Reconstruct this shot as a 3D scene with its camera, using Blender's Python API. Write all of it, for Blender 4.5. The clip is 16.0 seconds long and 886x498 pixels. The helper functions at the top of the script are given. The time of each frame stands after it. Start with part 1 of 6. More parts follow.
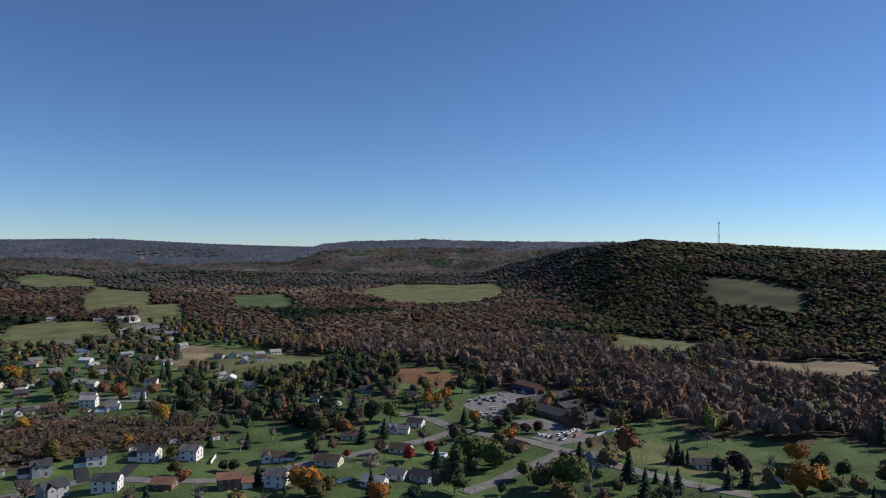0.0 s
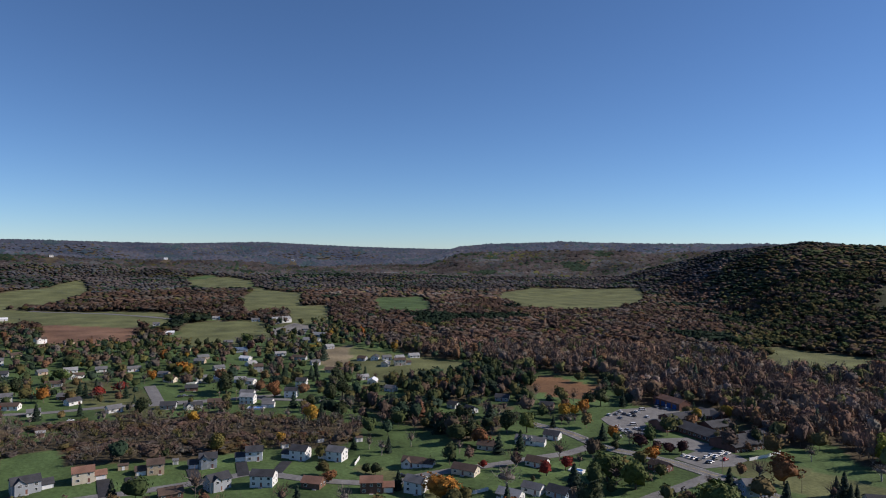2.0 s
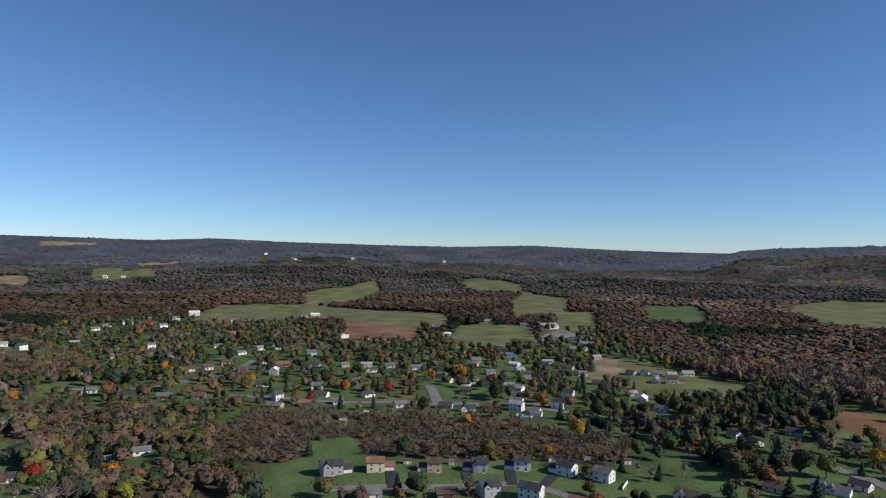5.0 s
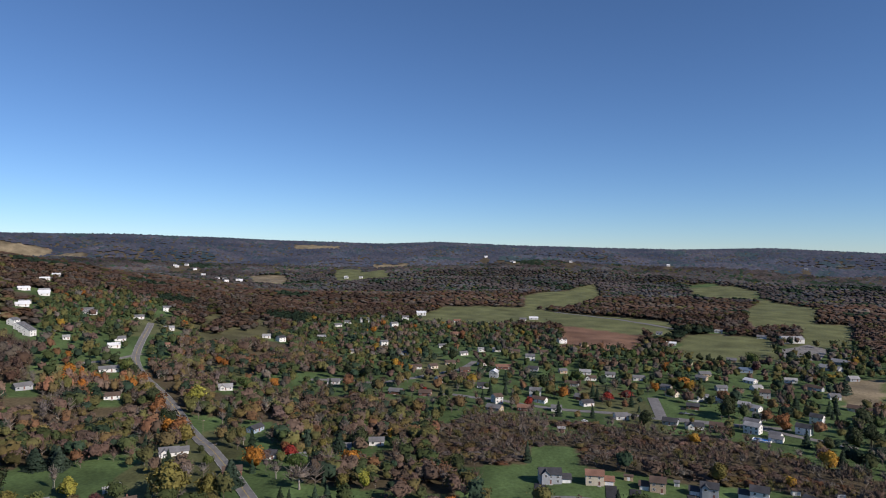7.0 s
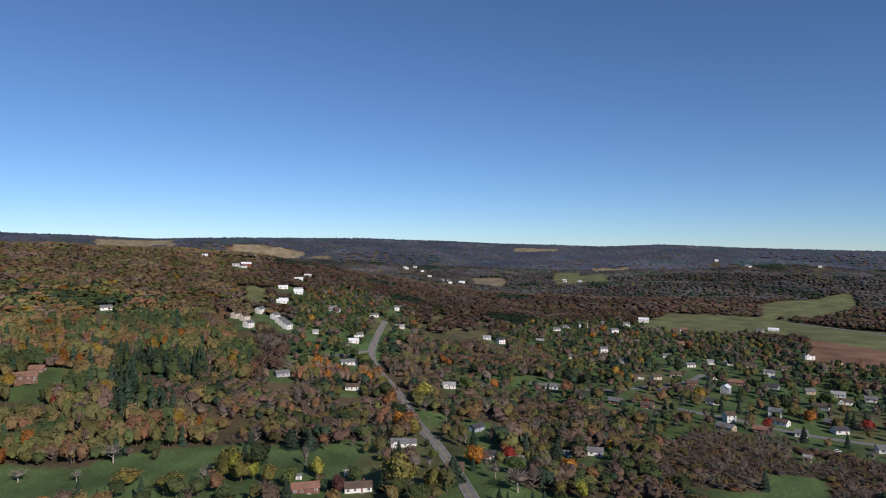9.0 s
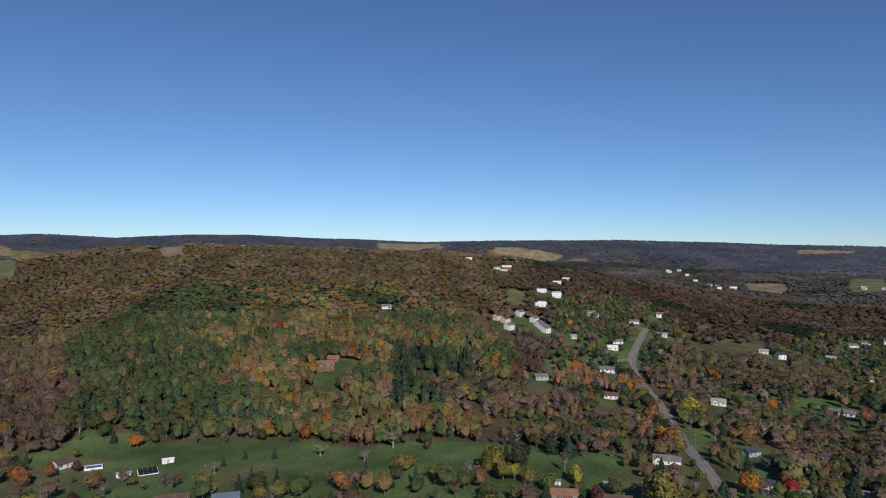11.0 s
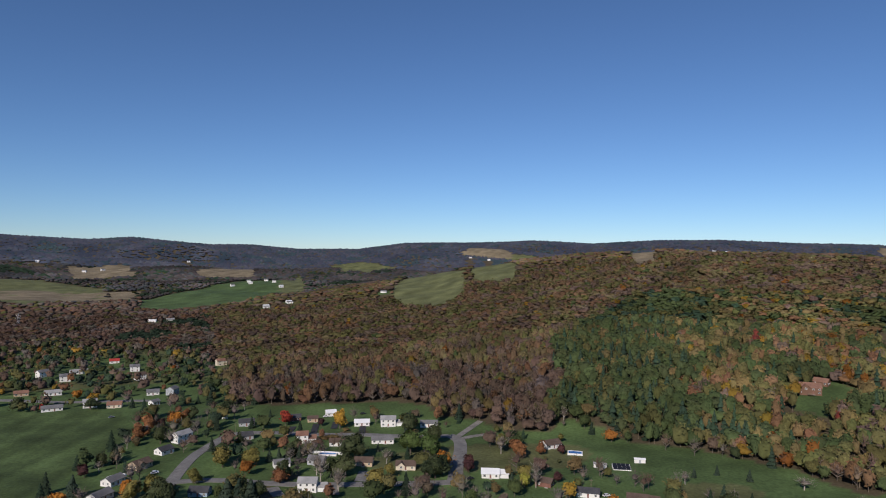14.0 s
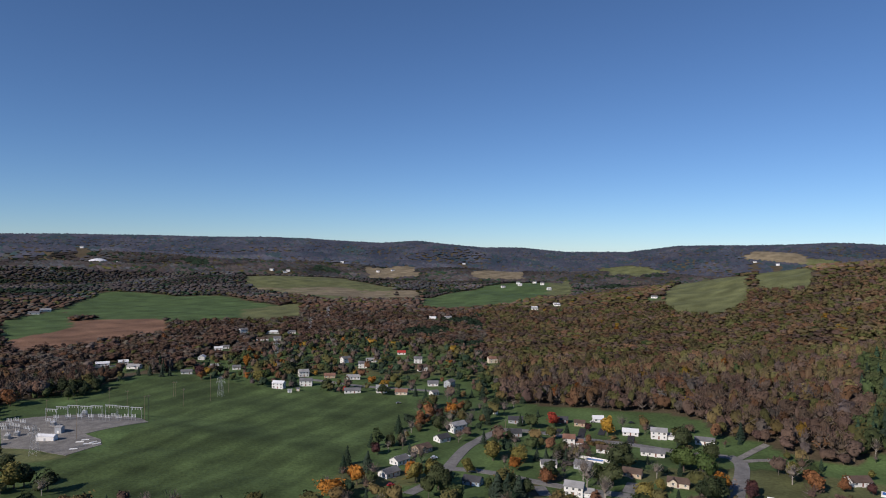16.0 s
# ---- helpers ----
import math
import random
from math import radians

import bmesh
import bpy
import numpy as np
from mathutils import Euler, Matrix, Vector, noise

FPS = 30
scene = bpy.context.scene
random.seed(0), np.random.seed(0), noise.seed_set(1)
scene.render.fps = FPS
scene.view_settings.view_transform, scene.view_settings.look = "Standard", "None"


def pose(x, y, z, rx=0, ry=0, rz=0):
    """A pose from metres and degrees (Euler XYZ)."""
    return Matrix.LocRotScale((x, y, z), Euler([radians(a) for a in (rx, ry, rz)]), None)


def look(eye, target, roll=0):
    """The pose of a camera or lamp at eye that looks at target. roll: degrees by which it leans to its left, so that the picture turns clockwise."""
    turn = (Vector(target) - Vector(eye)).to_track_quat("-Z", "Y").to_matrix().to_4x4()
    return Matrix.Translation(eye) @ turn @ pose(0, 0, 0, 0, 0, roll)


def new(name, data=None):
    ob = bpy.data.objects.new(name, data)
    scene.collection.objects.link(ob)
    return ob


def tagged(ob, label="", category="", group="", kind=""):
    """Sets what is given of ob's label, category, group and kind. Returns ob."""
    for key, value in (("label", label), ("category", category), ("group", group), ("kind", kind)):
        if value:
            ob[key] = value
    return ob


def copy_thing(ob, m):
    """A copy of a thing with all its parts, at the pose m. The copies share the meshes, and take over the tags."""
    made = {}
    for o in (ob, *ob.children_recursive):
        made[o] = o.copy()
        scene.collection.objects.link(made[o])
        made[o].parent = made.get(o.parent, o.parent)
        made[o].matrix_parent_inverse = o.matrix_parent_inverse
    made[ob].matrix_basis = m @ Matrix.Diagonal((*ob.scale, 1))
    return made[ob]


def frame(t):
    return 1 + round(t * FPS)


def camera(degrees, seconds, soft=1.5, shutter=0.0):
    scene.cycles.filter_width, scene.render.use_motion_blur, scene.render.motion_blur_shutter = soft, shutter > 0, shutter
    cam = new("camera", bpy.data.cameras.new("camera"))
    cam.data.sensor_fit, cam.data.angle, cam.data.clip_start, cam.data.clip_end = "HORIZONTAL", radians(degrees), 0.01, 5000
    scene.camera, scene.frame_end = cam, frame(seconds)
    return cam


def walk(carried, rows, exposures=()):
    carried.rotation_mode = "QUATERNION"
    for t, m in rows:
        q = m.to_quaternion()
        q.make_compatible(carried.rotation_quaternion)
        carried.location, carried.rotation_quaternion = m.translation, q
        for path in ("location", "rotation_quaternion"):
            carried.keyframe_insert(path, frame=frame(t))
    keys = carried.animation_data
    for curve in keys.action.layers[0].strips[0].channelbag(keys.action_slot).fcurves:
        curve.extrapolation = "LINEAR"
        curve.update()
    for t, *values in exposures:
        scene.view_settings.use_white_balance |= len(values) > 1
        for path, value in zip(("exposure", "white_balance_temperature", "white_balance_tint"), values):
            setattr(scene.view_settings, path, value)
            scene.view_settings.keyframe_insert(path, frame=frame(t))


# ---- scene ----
cam = camera(67.76, 16.0, 1.05)
# seconds, place, yaw, pitch, roll
PATH = [
    (0, 0, 0, 115, 25.217, -0.042, -0.57),
    (0.5, 0.12, -0.19, 116.46, 27.66, -0.05, -0.532),
    (1, -0.04, -0.31, 117.85, 30.629, -0.034, -0.511),
    (1.5, -0.13, -0.17, 119.19, 33.882, -0.009, -0.512),
    (2, -0.13, -0.2, 120.61, 36.939, -0.019, -0.474),
    (2.5, -0.17, -0.24, 122.1, 40.033, -0.03, -0.448),
    (3, -0.4, -0, 123.6, 43.293, -0.039, -0.506),
    (5.5, -1.11, 0.52, 129.36, 64.455, -0.03, -0.687),
    (6, -1.1, 0.36, 130.3, 69.096, -0.034, -0.681),
    (6.5, -1.17, 0.24, 130.87, 73.796, -0.012, -0.667),
    (7, -0.8, 0.31, 131.85, 78.602, -0.04, -0.609),
    (7.5, -0.63, 0.4, 132.71, 83.301, -0.038, -0.558),
    (8, -0.56, 0.31, 132.71, 87.733, 0.013, -0.534),
    (8.5, -0.29, 0.5, 133.35, 92.414, 0.013, -0.576),
    (11, 2.02, 1.15, 138.14, 119.513, -0.036, -0.357),
    (11.5, 2.28, 1.3, 138.88, 125.449, -0.045, -0.413),
    (12, 2.26, 0.77, 139.14, 131.847, -0.035, -0.415),
    (12.5, 2.37, 0.48, 139.12, 138.656, 0, -0.442),
    (13, 2.4, 0.32, 139.25, 145.652, 0.026, -0.496),
    (13.5, 2.52, 0.23, 139.51, 152.483, 0.04, -0.539),
    (14, 2.74, 0.56, 139.72, 158.703, 0.066, -0.601),
    (14.5, 2.62, 0.8, 139.88, 164.733, 0.065, -0.61),
    (15, 2.67, 1.09, 139.91, 170.76, 0.075, -0.671),
    (15.5, 2.52, 0.69, 139.9, 176.482, 0.092, -0.655),
    (16, 2.25, 0.38, 140.09, 181.626, 0.072, -0.684),
]
walk(cam, [(t, pose(x, y, z, 90 + pitch, roll, yaw)) for t, x, y, z, yaw, pitch, roll in PATH],
     ((0, 0.14), (3, 0.2), (7, 0.18), (9, 0.08), (11, -0.06), (12.5, -0.14), (16, 0.0)))

# ---- light ----
SUN_YAW, SUN_HIGH = -46.0, 32.0
world = bpy.data.worlds.new("sky")
scene.world = world
world.use_nodes = True
wn = world.node_tree.nodes
sky = wn.new("ShaderNodeTexSky")
sky.sky_type, sky.sun_disc = "NISHITA", False
sky.sun_elevation, sky.sun_rotation = radians(SUN_HIGH), radians(-SUN_YAW)
sky.altitude, sky.air_density, sky.dust_density, sky.ozone_density = 2600, 1.0, 0.1, 4.5
wn["Background"].inputs["Strength"].default_value = 0.092
tint = wn.new("ShaderNodeMix")
tint.data_type, tint.blend_type = "RGBA", "MULTIPLY"
tint.inputs[0].default_value, tint.inputs[7].default_value = 1.0, (0.775, 0.892, 1.03, 1)
world.node_tree.links.new(sky.outputs[0], tint.inputs[6])
world.node_tree.links.new(tint.outputs[2], wn["Background"].inputs["Color"])
sun_way = Vector((-math.sin(radians(SUN_YAW)) * math.cos(radians(SUN_HIGH)), math.cos(radians(SUN_YAW)) * math.cos(radians(SUN_HIGH)), math.sin(radians(SUN_HIGH))))
sun = new("sun", bpy.data.lights.new("sun", "SUN"))
sun.data.energy, sun.data.angle, sun.data.color = 4.2, radians(0.5), (1.0, 0.895, 0.815)
sun.matrix_world = look(sun_way * 300, (0, 0, 0))


# ---- materials ----
def shader(name, rough=0.8, metal=0.0, spec=0.3):
    m = bpy.data.materials.new(name)
    m.use_nodes = True
    b = m.node_tree.nodes["Principled BSDF"]
    b.inputs["Roughness"].default_value, b.inputs["Metallic"].default_value = rough, metal
    b.inputs["Specular IOR Level"].default_value = spec
    return m, m.node_tree, b


def speckle(tree, size, detail=3.0, where="Object"):
    tex, co = tree.nodes.new("ShaderNodeTexNoise"), tree.nodes.new("ShaderNodeTexCoord")
    tex.inputs["Scale"].default_value, tex.inputs["Detail"].default_value = 1.0 / size, detail
    tree.links.new(co.outputs[where], tex.inputs["Vector"])
    return tex.outputs["Fac"]


def spread(tree, fac, low, high):
    """Maps noise of about 0.3..0.7 to low..high."""
    n = tree.nodes.new("ShaderNodeMapRange")
    n.inputs["From Min"].default_value, n.inputs["From Max"].default_value = 0.3, 0.7
    n.inputs["To Min"].default_value, n.inputs["To Max"].default_value = low, high
    tree.links.new(fac, n.inputs["Value"])
    return n.outputs[0]


def times(tree, colour, fac):
    n = tree.nodes.new("ShaderNodeVectorMath")
    n.operation = "SCALE"
    tree.links.new(colour, n.inputs[0])
    tree.links.new(fac, n.inputs["Scale"])
    return n.outputs[0]


def bumpy(tree, b, fac, strength, distance, soft=0.0):
    """Fine relief; soft turns the shading towards the sky, as light that filters through loose foliage does."""
    n = tree.nodes.new("ShaderNodeBump")
    n.inputs["Strength"].default_value, n.inputs["Distance"].default_value = strength, distance
    tree.links.new(fac, n.inputs["Height"])
    if soft:
        geo, mix, unit = tree.nodes.new("ShaderNodeNewGeometry"), tree.nodes.new("ShaderNodeMix"), tree.nodes.new("ShaderNodeVectorMath")
        mix.data_type, unit.operation = "VECTOR", "NORMALIZE"
        mix.inputs[0].default_value, mix.inputs[5].default_value = soft, (0, 0, 1)
        tree.links.new(geo.outputs["Normal"], mix.inputs[4])
        tree.links.new(mix.outputs[1], unit.inputs[0])
        tree.links.new(unit.outputs[0], n.inputs["Normal"])
    tree.links.new(n.outputs[0], b.inputs["Normal"])


def tinted(name, attribute, rough=0.9, fine=1.5, coarse=25, depth=0.35, relief=0.3, spec=0.15, soft=0.0):
    """Colour from a colour attribute of the mesh, broken up at two scales."""
    m, tree, b = shader(name, rough, spec=spec)
    a = tree.nodes.new("ShaderNodeAttribute")
    a.attribute_name = attribute
    c = times(tree, a.outputs["Color"], spread(tree, speckle(tree, coarse, 4), 1 - depth, 1 + depth))
    f = speckle(tree, fine, 4)
    c = times(tree, c, spread(tree, f, 1 - depth * 0.8, 1 + depth * 0.8))
    tree.links.new(c, b.inputs["Base Color"])
    bumpy(tree, b, f, relief, fine * 0.4, soft)
    return m


def plain(name, colour, rough=0.7, fine=0.6, depth=0.12, metal=0.0, relief=0.1, spec=0.3, coarse=5.0):
    m, tree, b = shader(name, rough, metal, spec)
    rgb = tree.nodes.new("ShaderNodeRGB")
    rgb.outputs[0].default_value = (*colour, 1)
    f = speckle(tree, fine, 4)
    c = times(tree, rgb.outputs[0], spread(tree, f, 1 - depth, 1 + depth))
    c = times(tree, c, spread(tree, speckle(tree, coarse, 2), 1 - depth, 1 + depth))
    tree.links.new(c, b.inputs["Base Color"])
    if relief:
        bumpy(tree, b, f, relief, fine * 0.2)
    return m


def leafy(name, low, high, depth=0.4):
    """Foliage whose colour lies between low and high, tree by tree."""
    m, tree, b = shader(name, 0.75, spec=0.15)
    info, mix = tree.nodes.new("ShaderNodeObjectInfo"), tree.nodes.new("ShaderNodeMix")
    mix.data_type = "RGBA"
    mix.inputs[6].default_value, mix.inputs[7].default_value = (*low, 1), (*high, 1)
    tree.links.new(info.outputs["Random"], mix.inputs[0])
    c = times(tree, mix.outputs[2], spread(tree, speckle(tree, 1.6, 4), 1 - depth, 1 + depth))
    geo = tree.nodes.new("ShaderNodeNewGeometry")
    n = tree.nodes.new("ShaderNodeMapRange")
    n.inputs["To Min"].default_value, n.inputs["To Max"].default_value = 0.8, 1.2
    tree.links.new(geo.outputs["Random Per Island"], n.inputs["Value"])
    tree.links.new(times(tree, c, n.outputs[0]), b.inputs["Base Color"])
    bumpy(tree, b, speckle(tree, 0.8, 4), 0.8, 0.5)
    return m


LAND = tinted("land", "land", 0.95, 2.2, 38, 0.28, 0.35)
WOODS = tinted("woods", "tint", 0.9, 1.1, 45, 0.2, 0.5, 0.1, 0.45)
CANOPY = tinted("canopy", "tint", 0.95, 2.0, 70, 0.16, 0.3, 0.05, 0.72)
# the farthest ridges, a backdrop; kilometres of air painted in as a blue glow
HAZE_GLOW = tinted("distance", "tint", 0.95, 14, 160, 0.25, 0.2, 0.05, 0.7)
HAZE_GLOW.node_tree.nodes["Principled BSDF"].inputs["Emission Color"].default_value = (0.40, 0.54, 1.0, 1)
HAZE_GLOW.node_tree.nodes["Principled BSDF"].inputs["Emission Strength"].default_value = 0.06
ASPHALT = plain("asphalt", (0.175, 0.17, 0.165), 0.9, 1.2, 0.18)
DARK_ASPHALT = plain("new_asphalt", (0.035, 0.035, 0.038), 0.85, 1.2, 0.2)
GRAVEL = plain("gravel", (0.19, 0.18, 0.165), 0.95, 0.8, 0.25)
CONCRETE = plain("concrete", (0.42, 0.4, 0.37), 0.9, 0.9, 0.15)
LINE_YELLOW = plain("line_yellow", (0.5, 0.36, 0.08), 0.8, 0.5, 0.2)
LINE_WHITE = plain("line_white", (0.55, 0.55, 0.53), 0.8, 0.5, 0.2)
WALLS = {
    "white": plain("white_siding", (0.74, 0.73, 0.70), 0.6, 0.4, 0.06),
    "cream": plain("cream_siding", (0.62, 0.55, 0.43), 0.65, 0.4, 0.08),
    "grey": plain("grey_siding", (0.36, 0.38, 0.40), 0.65, 0.4, 0.08),
    "blue": plain("blue_siding", (0.30, 0.38, 0.47), 0.65, 0.4, 0.08),
    "tan": plain("tan_siding", (0.46, 0.36, 0.25), 0.65, 0.4, 0.1),
    "brown": plain("brown_siding", (0.16, 0.09, 0.06), 0.7, 0.4, 0.12),
    "brick": plain("brick_wall", (0.17, 0.085, 0.065), 0.85, 0.3, 0.2),
    "red": plain("red_siding", (0.28, 0.06, 0.04), 0.7, 0.4, 0.12),
}
ROOFS = {
    "charcoal": plain("charcoal_shingle", (0.055, 0.056, 0.062), 0.9, 0.35, 0.25),
    "grey": plain("grey_shingle", (0.15, 0.15, 0.155), 0.9, 0.35, 0.2),
    "pale": plain("pale_shingle", (0.30, 0.30, 0.30), 0.85, 0.35, 0.15),
    "brown": plain("brown_shingle", (0.10, 0.07, 0.055), 0.9, 0.35, 0.22),
    "rust": plain("rust_shingle", (0.22, 0.12, 0.085), 0.9, 0.35, 0.2),
    "metal": plain("blue_metal_roof", (0.16, 0.22, 0.30), 0.45, 0.5, 0.1, 0.4),
    "white": plain("white_metal_roof", (0.72, 0.73, 0.74), 0.45, 0.5, 0.06),
    "red": plain("red_roof", (0.38, 0.05, 0.04), 0.7, 0.4, 0.1),
}
GLASS = plain("dark_window_glass", (0.03, 0.035, 0.045), 0.12, 1.0, 0.2, relief=0.0, spec=0.6)
TRIM = plain("white_trim", (0.78, 0.78, 0.76), 0.55, 0.4, 0.04)
DOOR = plain("painted_door", (0.20, 0.10, 0.08), 0.5, 0.4, 0.1)
BARK = plain("bark", (0.12, 0.095, 0.075), 0.95, 0.3, 0.3)
PALE_BARK = plain("pale_bark", (0.33, 0.30, 0.26), 0.95, 0.3, 0.2)
STEEL = plain("galvanised_steel", (0.50, 0.51, 0.52), 0.45, 0.5, 0.1, 0.5)
WOOD = plain("weathered_wood", (0.22, 0.17, 0.12), 0.9, 0.4, 0.2)
BLUE = plain("pool_blue", (0.05, 0.16, 0.42), 0.2, 2.0, 0.1)
BLACK = plain("black_cover", (0.015, 0.016, 0.02), 0.4, 1.0, 0.2)
RUBBER = plain("tyre_rubber", (0.02, 0.02, 0.02), 0.8, 0.2, 0.1)
CARS = {
    "white": plain("white_car_paint", (0.75, 0.75, 0.75), 0.25, 2.0, 0.02, relief=0, spec=0.5),
    "silver": plain("silver_car_paint", (0.45, 0.46, 0.48), 0.25, 2.0, 0.03, 0.5, 0, 0.5),
    "dark": plain("dark_car_paint", (0.03, 0.032, 0.04), 0.2, 2.0, 0.05, relief=0, spec=0.5),
    "red": plain("red_car_paint", (0.42, 0.02, 0.02), 0.25, 2.0, 0.03, relief=0, spec=0.5),
    "blue": plain("blue_car_paint", (0.04, 0.09, 0.25), 0.25, 2.0, 0.03, relief=0, spec=0.5),
    "yellow": plain("yellow_bus_paint", (0.62, 0.36, 0.03), 0.35, 2.0, 0.03, relief=0, spec=0.5),
}

# ---- the lie of the land ----
def wave(x, y, size, seed, n=7):
    """Smooth noise about -1..1: a sum of slanted waves of about that size in metres."""
    g = np.random.RandomState(seed)
    s = 0.0
    for _ in range(n):
        a, k, p = g.uniform(0, 6.283), 6.283 / (size * g.uniform(0.6, 1.6)), g.uniform(0, 6.283)
        s = s + np.sin(k * (x * np.cos(a) + y * np.sin(a)) + p)
    return s / (0.6 * n ** 0.5 * 1.9)


def ramp(a, b, v):
    t = np.clip((v - a) / (b - a), 0, 1)
    return t * t * (3 - 2 * t)


def bearing(x, y):
    """Degrees turned left from north (+y), from -90 to 270."""
    az = np.degrees(np.arctan2(-x, y))
    return np.where(az < -90, az + 360, az)


def ring(az, knots):
    """A value that runs smoothly round the compass, from (bearing, value) pairs."""
    k = np.array(knots, float)
    return np.interp(az, k[:, 0], k[:, 1])


# crest of the far hills: bearing, height
FAR_CREST = [(-90, 140), (-20, 140), (30, 120), (37, 122), (45, 136), (52, 158), (59, 146), (66, 150), (72, 160), (79, 178),
             (84, 165), (92, 175), (99, 195), (104, 205), (112, 198), (121, 184), (130, 204), (136, 224), (140, 218),
             (146, 196), (151, 212), (157, 190), (162, 190), (166, 138), (171, 139), (175, 162), (178, 163),
             (184, 202), (187, 185), (193, 210), (199, 214), (212, 214), (230, 200), (270, 150)]


def terrain(x, y):
    """Height of the ground."""
    r, az = np.hypot(x, y), bearing(x, y)
    z = (-0.0031 * x - 0.0023 * y) * np.minimum(1, 900 / np.maximum(r, 1)) + 0.5 * wave(x, y, 90, 5)
    z = z + (8 * wave(x, y, 520, 6) + 6) * ramp(900, 1900, r) * (1 - ramp(3300, 4300, r))
    # far hills, with a lower chain in front of them
    crest = ring(az, FAR_CREST)
    z = z + crest * ramp(3550, 4450, r) * (0.98 + 0.012 * wave(x, y, 700, 8)) - 9 * ramp(2500, 4450, r)
    for where, share, seed in ((2250, 0.17, 91), (2750, 0.36, 92), (3250, 0.55, 93), (3800, 0.75, 94)):
        d = r - where * (1 + 0.05 * np.sin(np.radians(az) * 5.3 + seed))
        top = crest * share * np.clip(0.86 + 0.34 * wave(x, y, 1100, seed), 0.3, 1.22)
        z = np.maximum(z, top * np.exp(-(d / np.where(d < 0, 330, 420)) ** 2) + 2 * wave(x, y, 150, seed + 9))
    # hill with the radio mast
    top = ring(az, [(-60, 120), (-9, 112), (-3, 120), (2.5, 129), (8, 140), (11, 130), (14, 116), (18, 70), (22, 25), (27, 0)])
    foot = ring(az, [(-60, 700), (-20, 740), (3, 800), (10, 960), (18, 1500), (27, 2000)])
    crest = ring(az, [(-60, 1500), (-20, 1600), (8, 1900), (18, 2500), (27, 2900)])
    z = np.maximum(z, top * ramp(0, 1, (r - foot) / (crest - foot)) ** 0.8 + 2 * wave(x, y, 160, 11) - 2)
    # hill behind it
    top = ring(az, [(-15, 100), (-8, 112), (0, 135), (12, 150), (20, 148), (27, 155), (33, 140), (35.5, 128), (37.5, 85), (40, 30), (43, 0)])
    z = np.maximum(z, top * ramp(2300, 3300, r) + 3 * wave(x, y, 240, 12) - 3)
    # wooded hill close to the houses
    top = ring(az, [(88, 0), (95, 22), (105, 66), (113, 106), (120, 124), (132, 132), (140, 131), (147, 108), (153, 72), (160, 34), (170, 10), (185, 0)])
    t = np.clip((r - 455) / 1045, 0, 1)
    t = (1 - (1 - t) ** 1.3) * ramp(0, 0.1, t) * (1 - 0.75 * ramp(1550, 2700, r))
    z = np.maximum(z, z * 0.4 + top * t + 2.5 * wave(x, y, 190, 13) * t)
    # grassy knoll
    kx, ky = x + 1700 * np.sin(np.radians(157)), y - 1700 * np.cos(np.radians(157))
    return z + 38 * np.exp(-(kx ** 2 + ky ** 2) / 330.0 ** 2)



def inside(x, y, corners):
    """Whether points lie in a polygon."""
    hit, n = np.zeros(np.shape(x), bool), len(corners)
    for i in range(n):
        (ax, ay), (bx, by) = corners[i], corners[i - 1]
        if ay == by:
            continue
        hit ^= ((ay > y) != (by > y)) & (x < (bx - ax) * (y - ay) / (by - ay) + ax)
    return hit


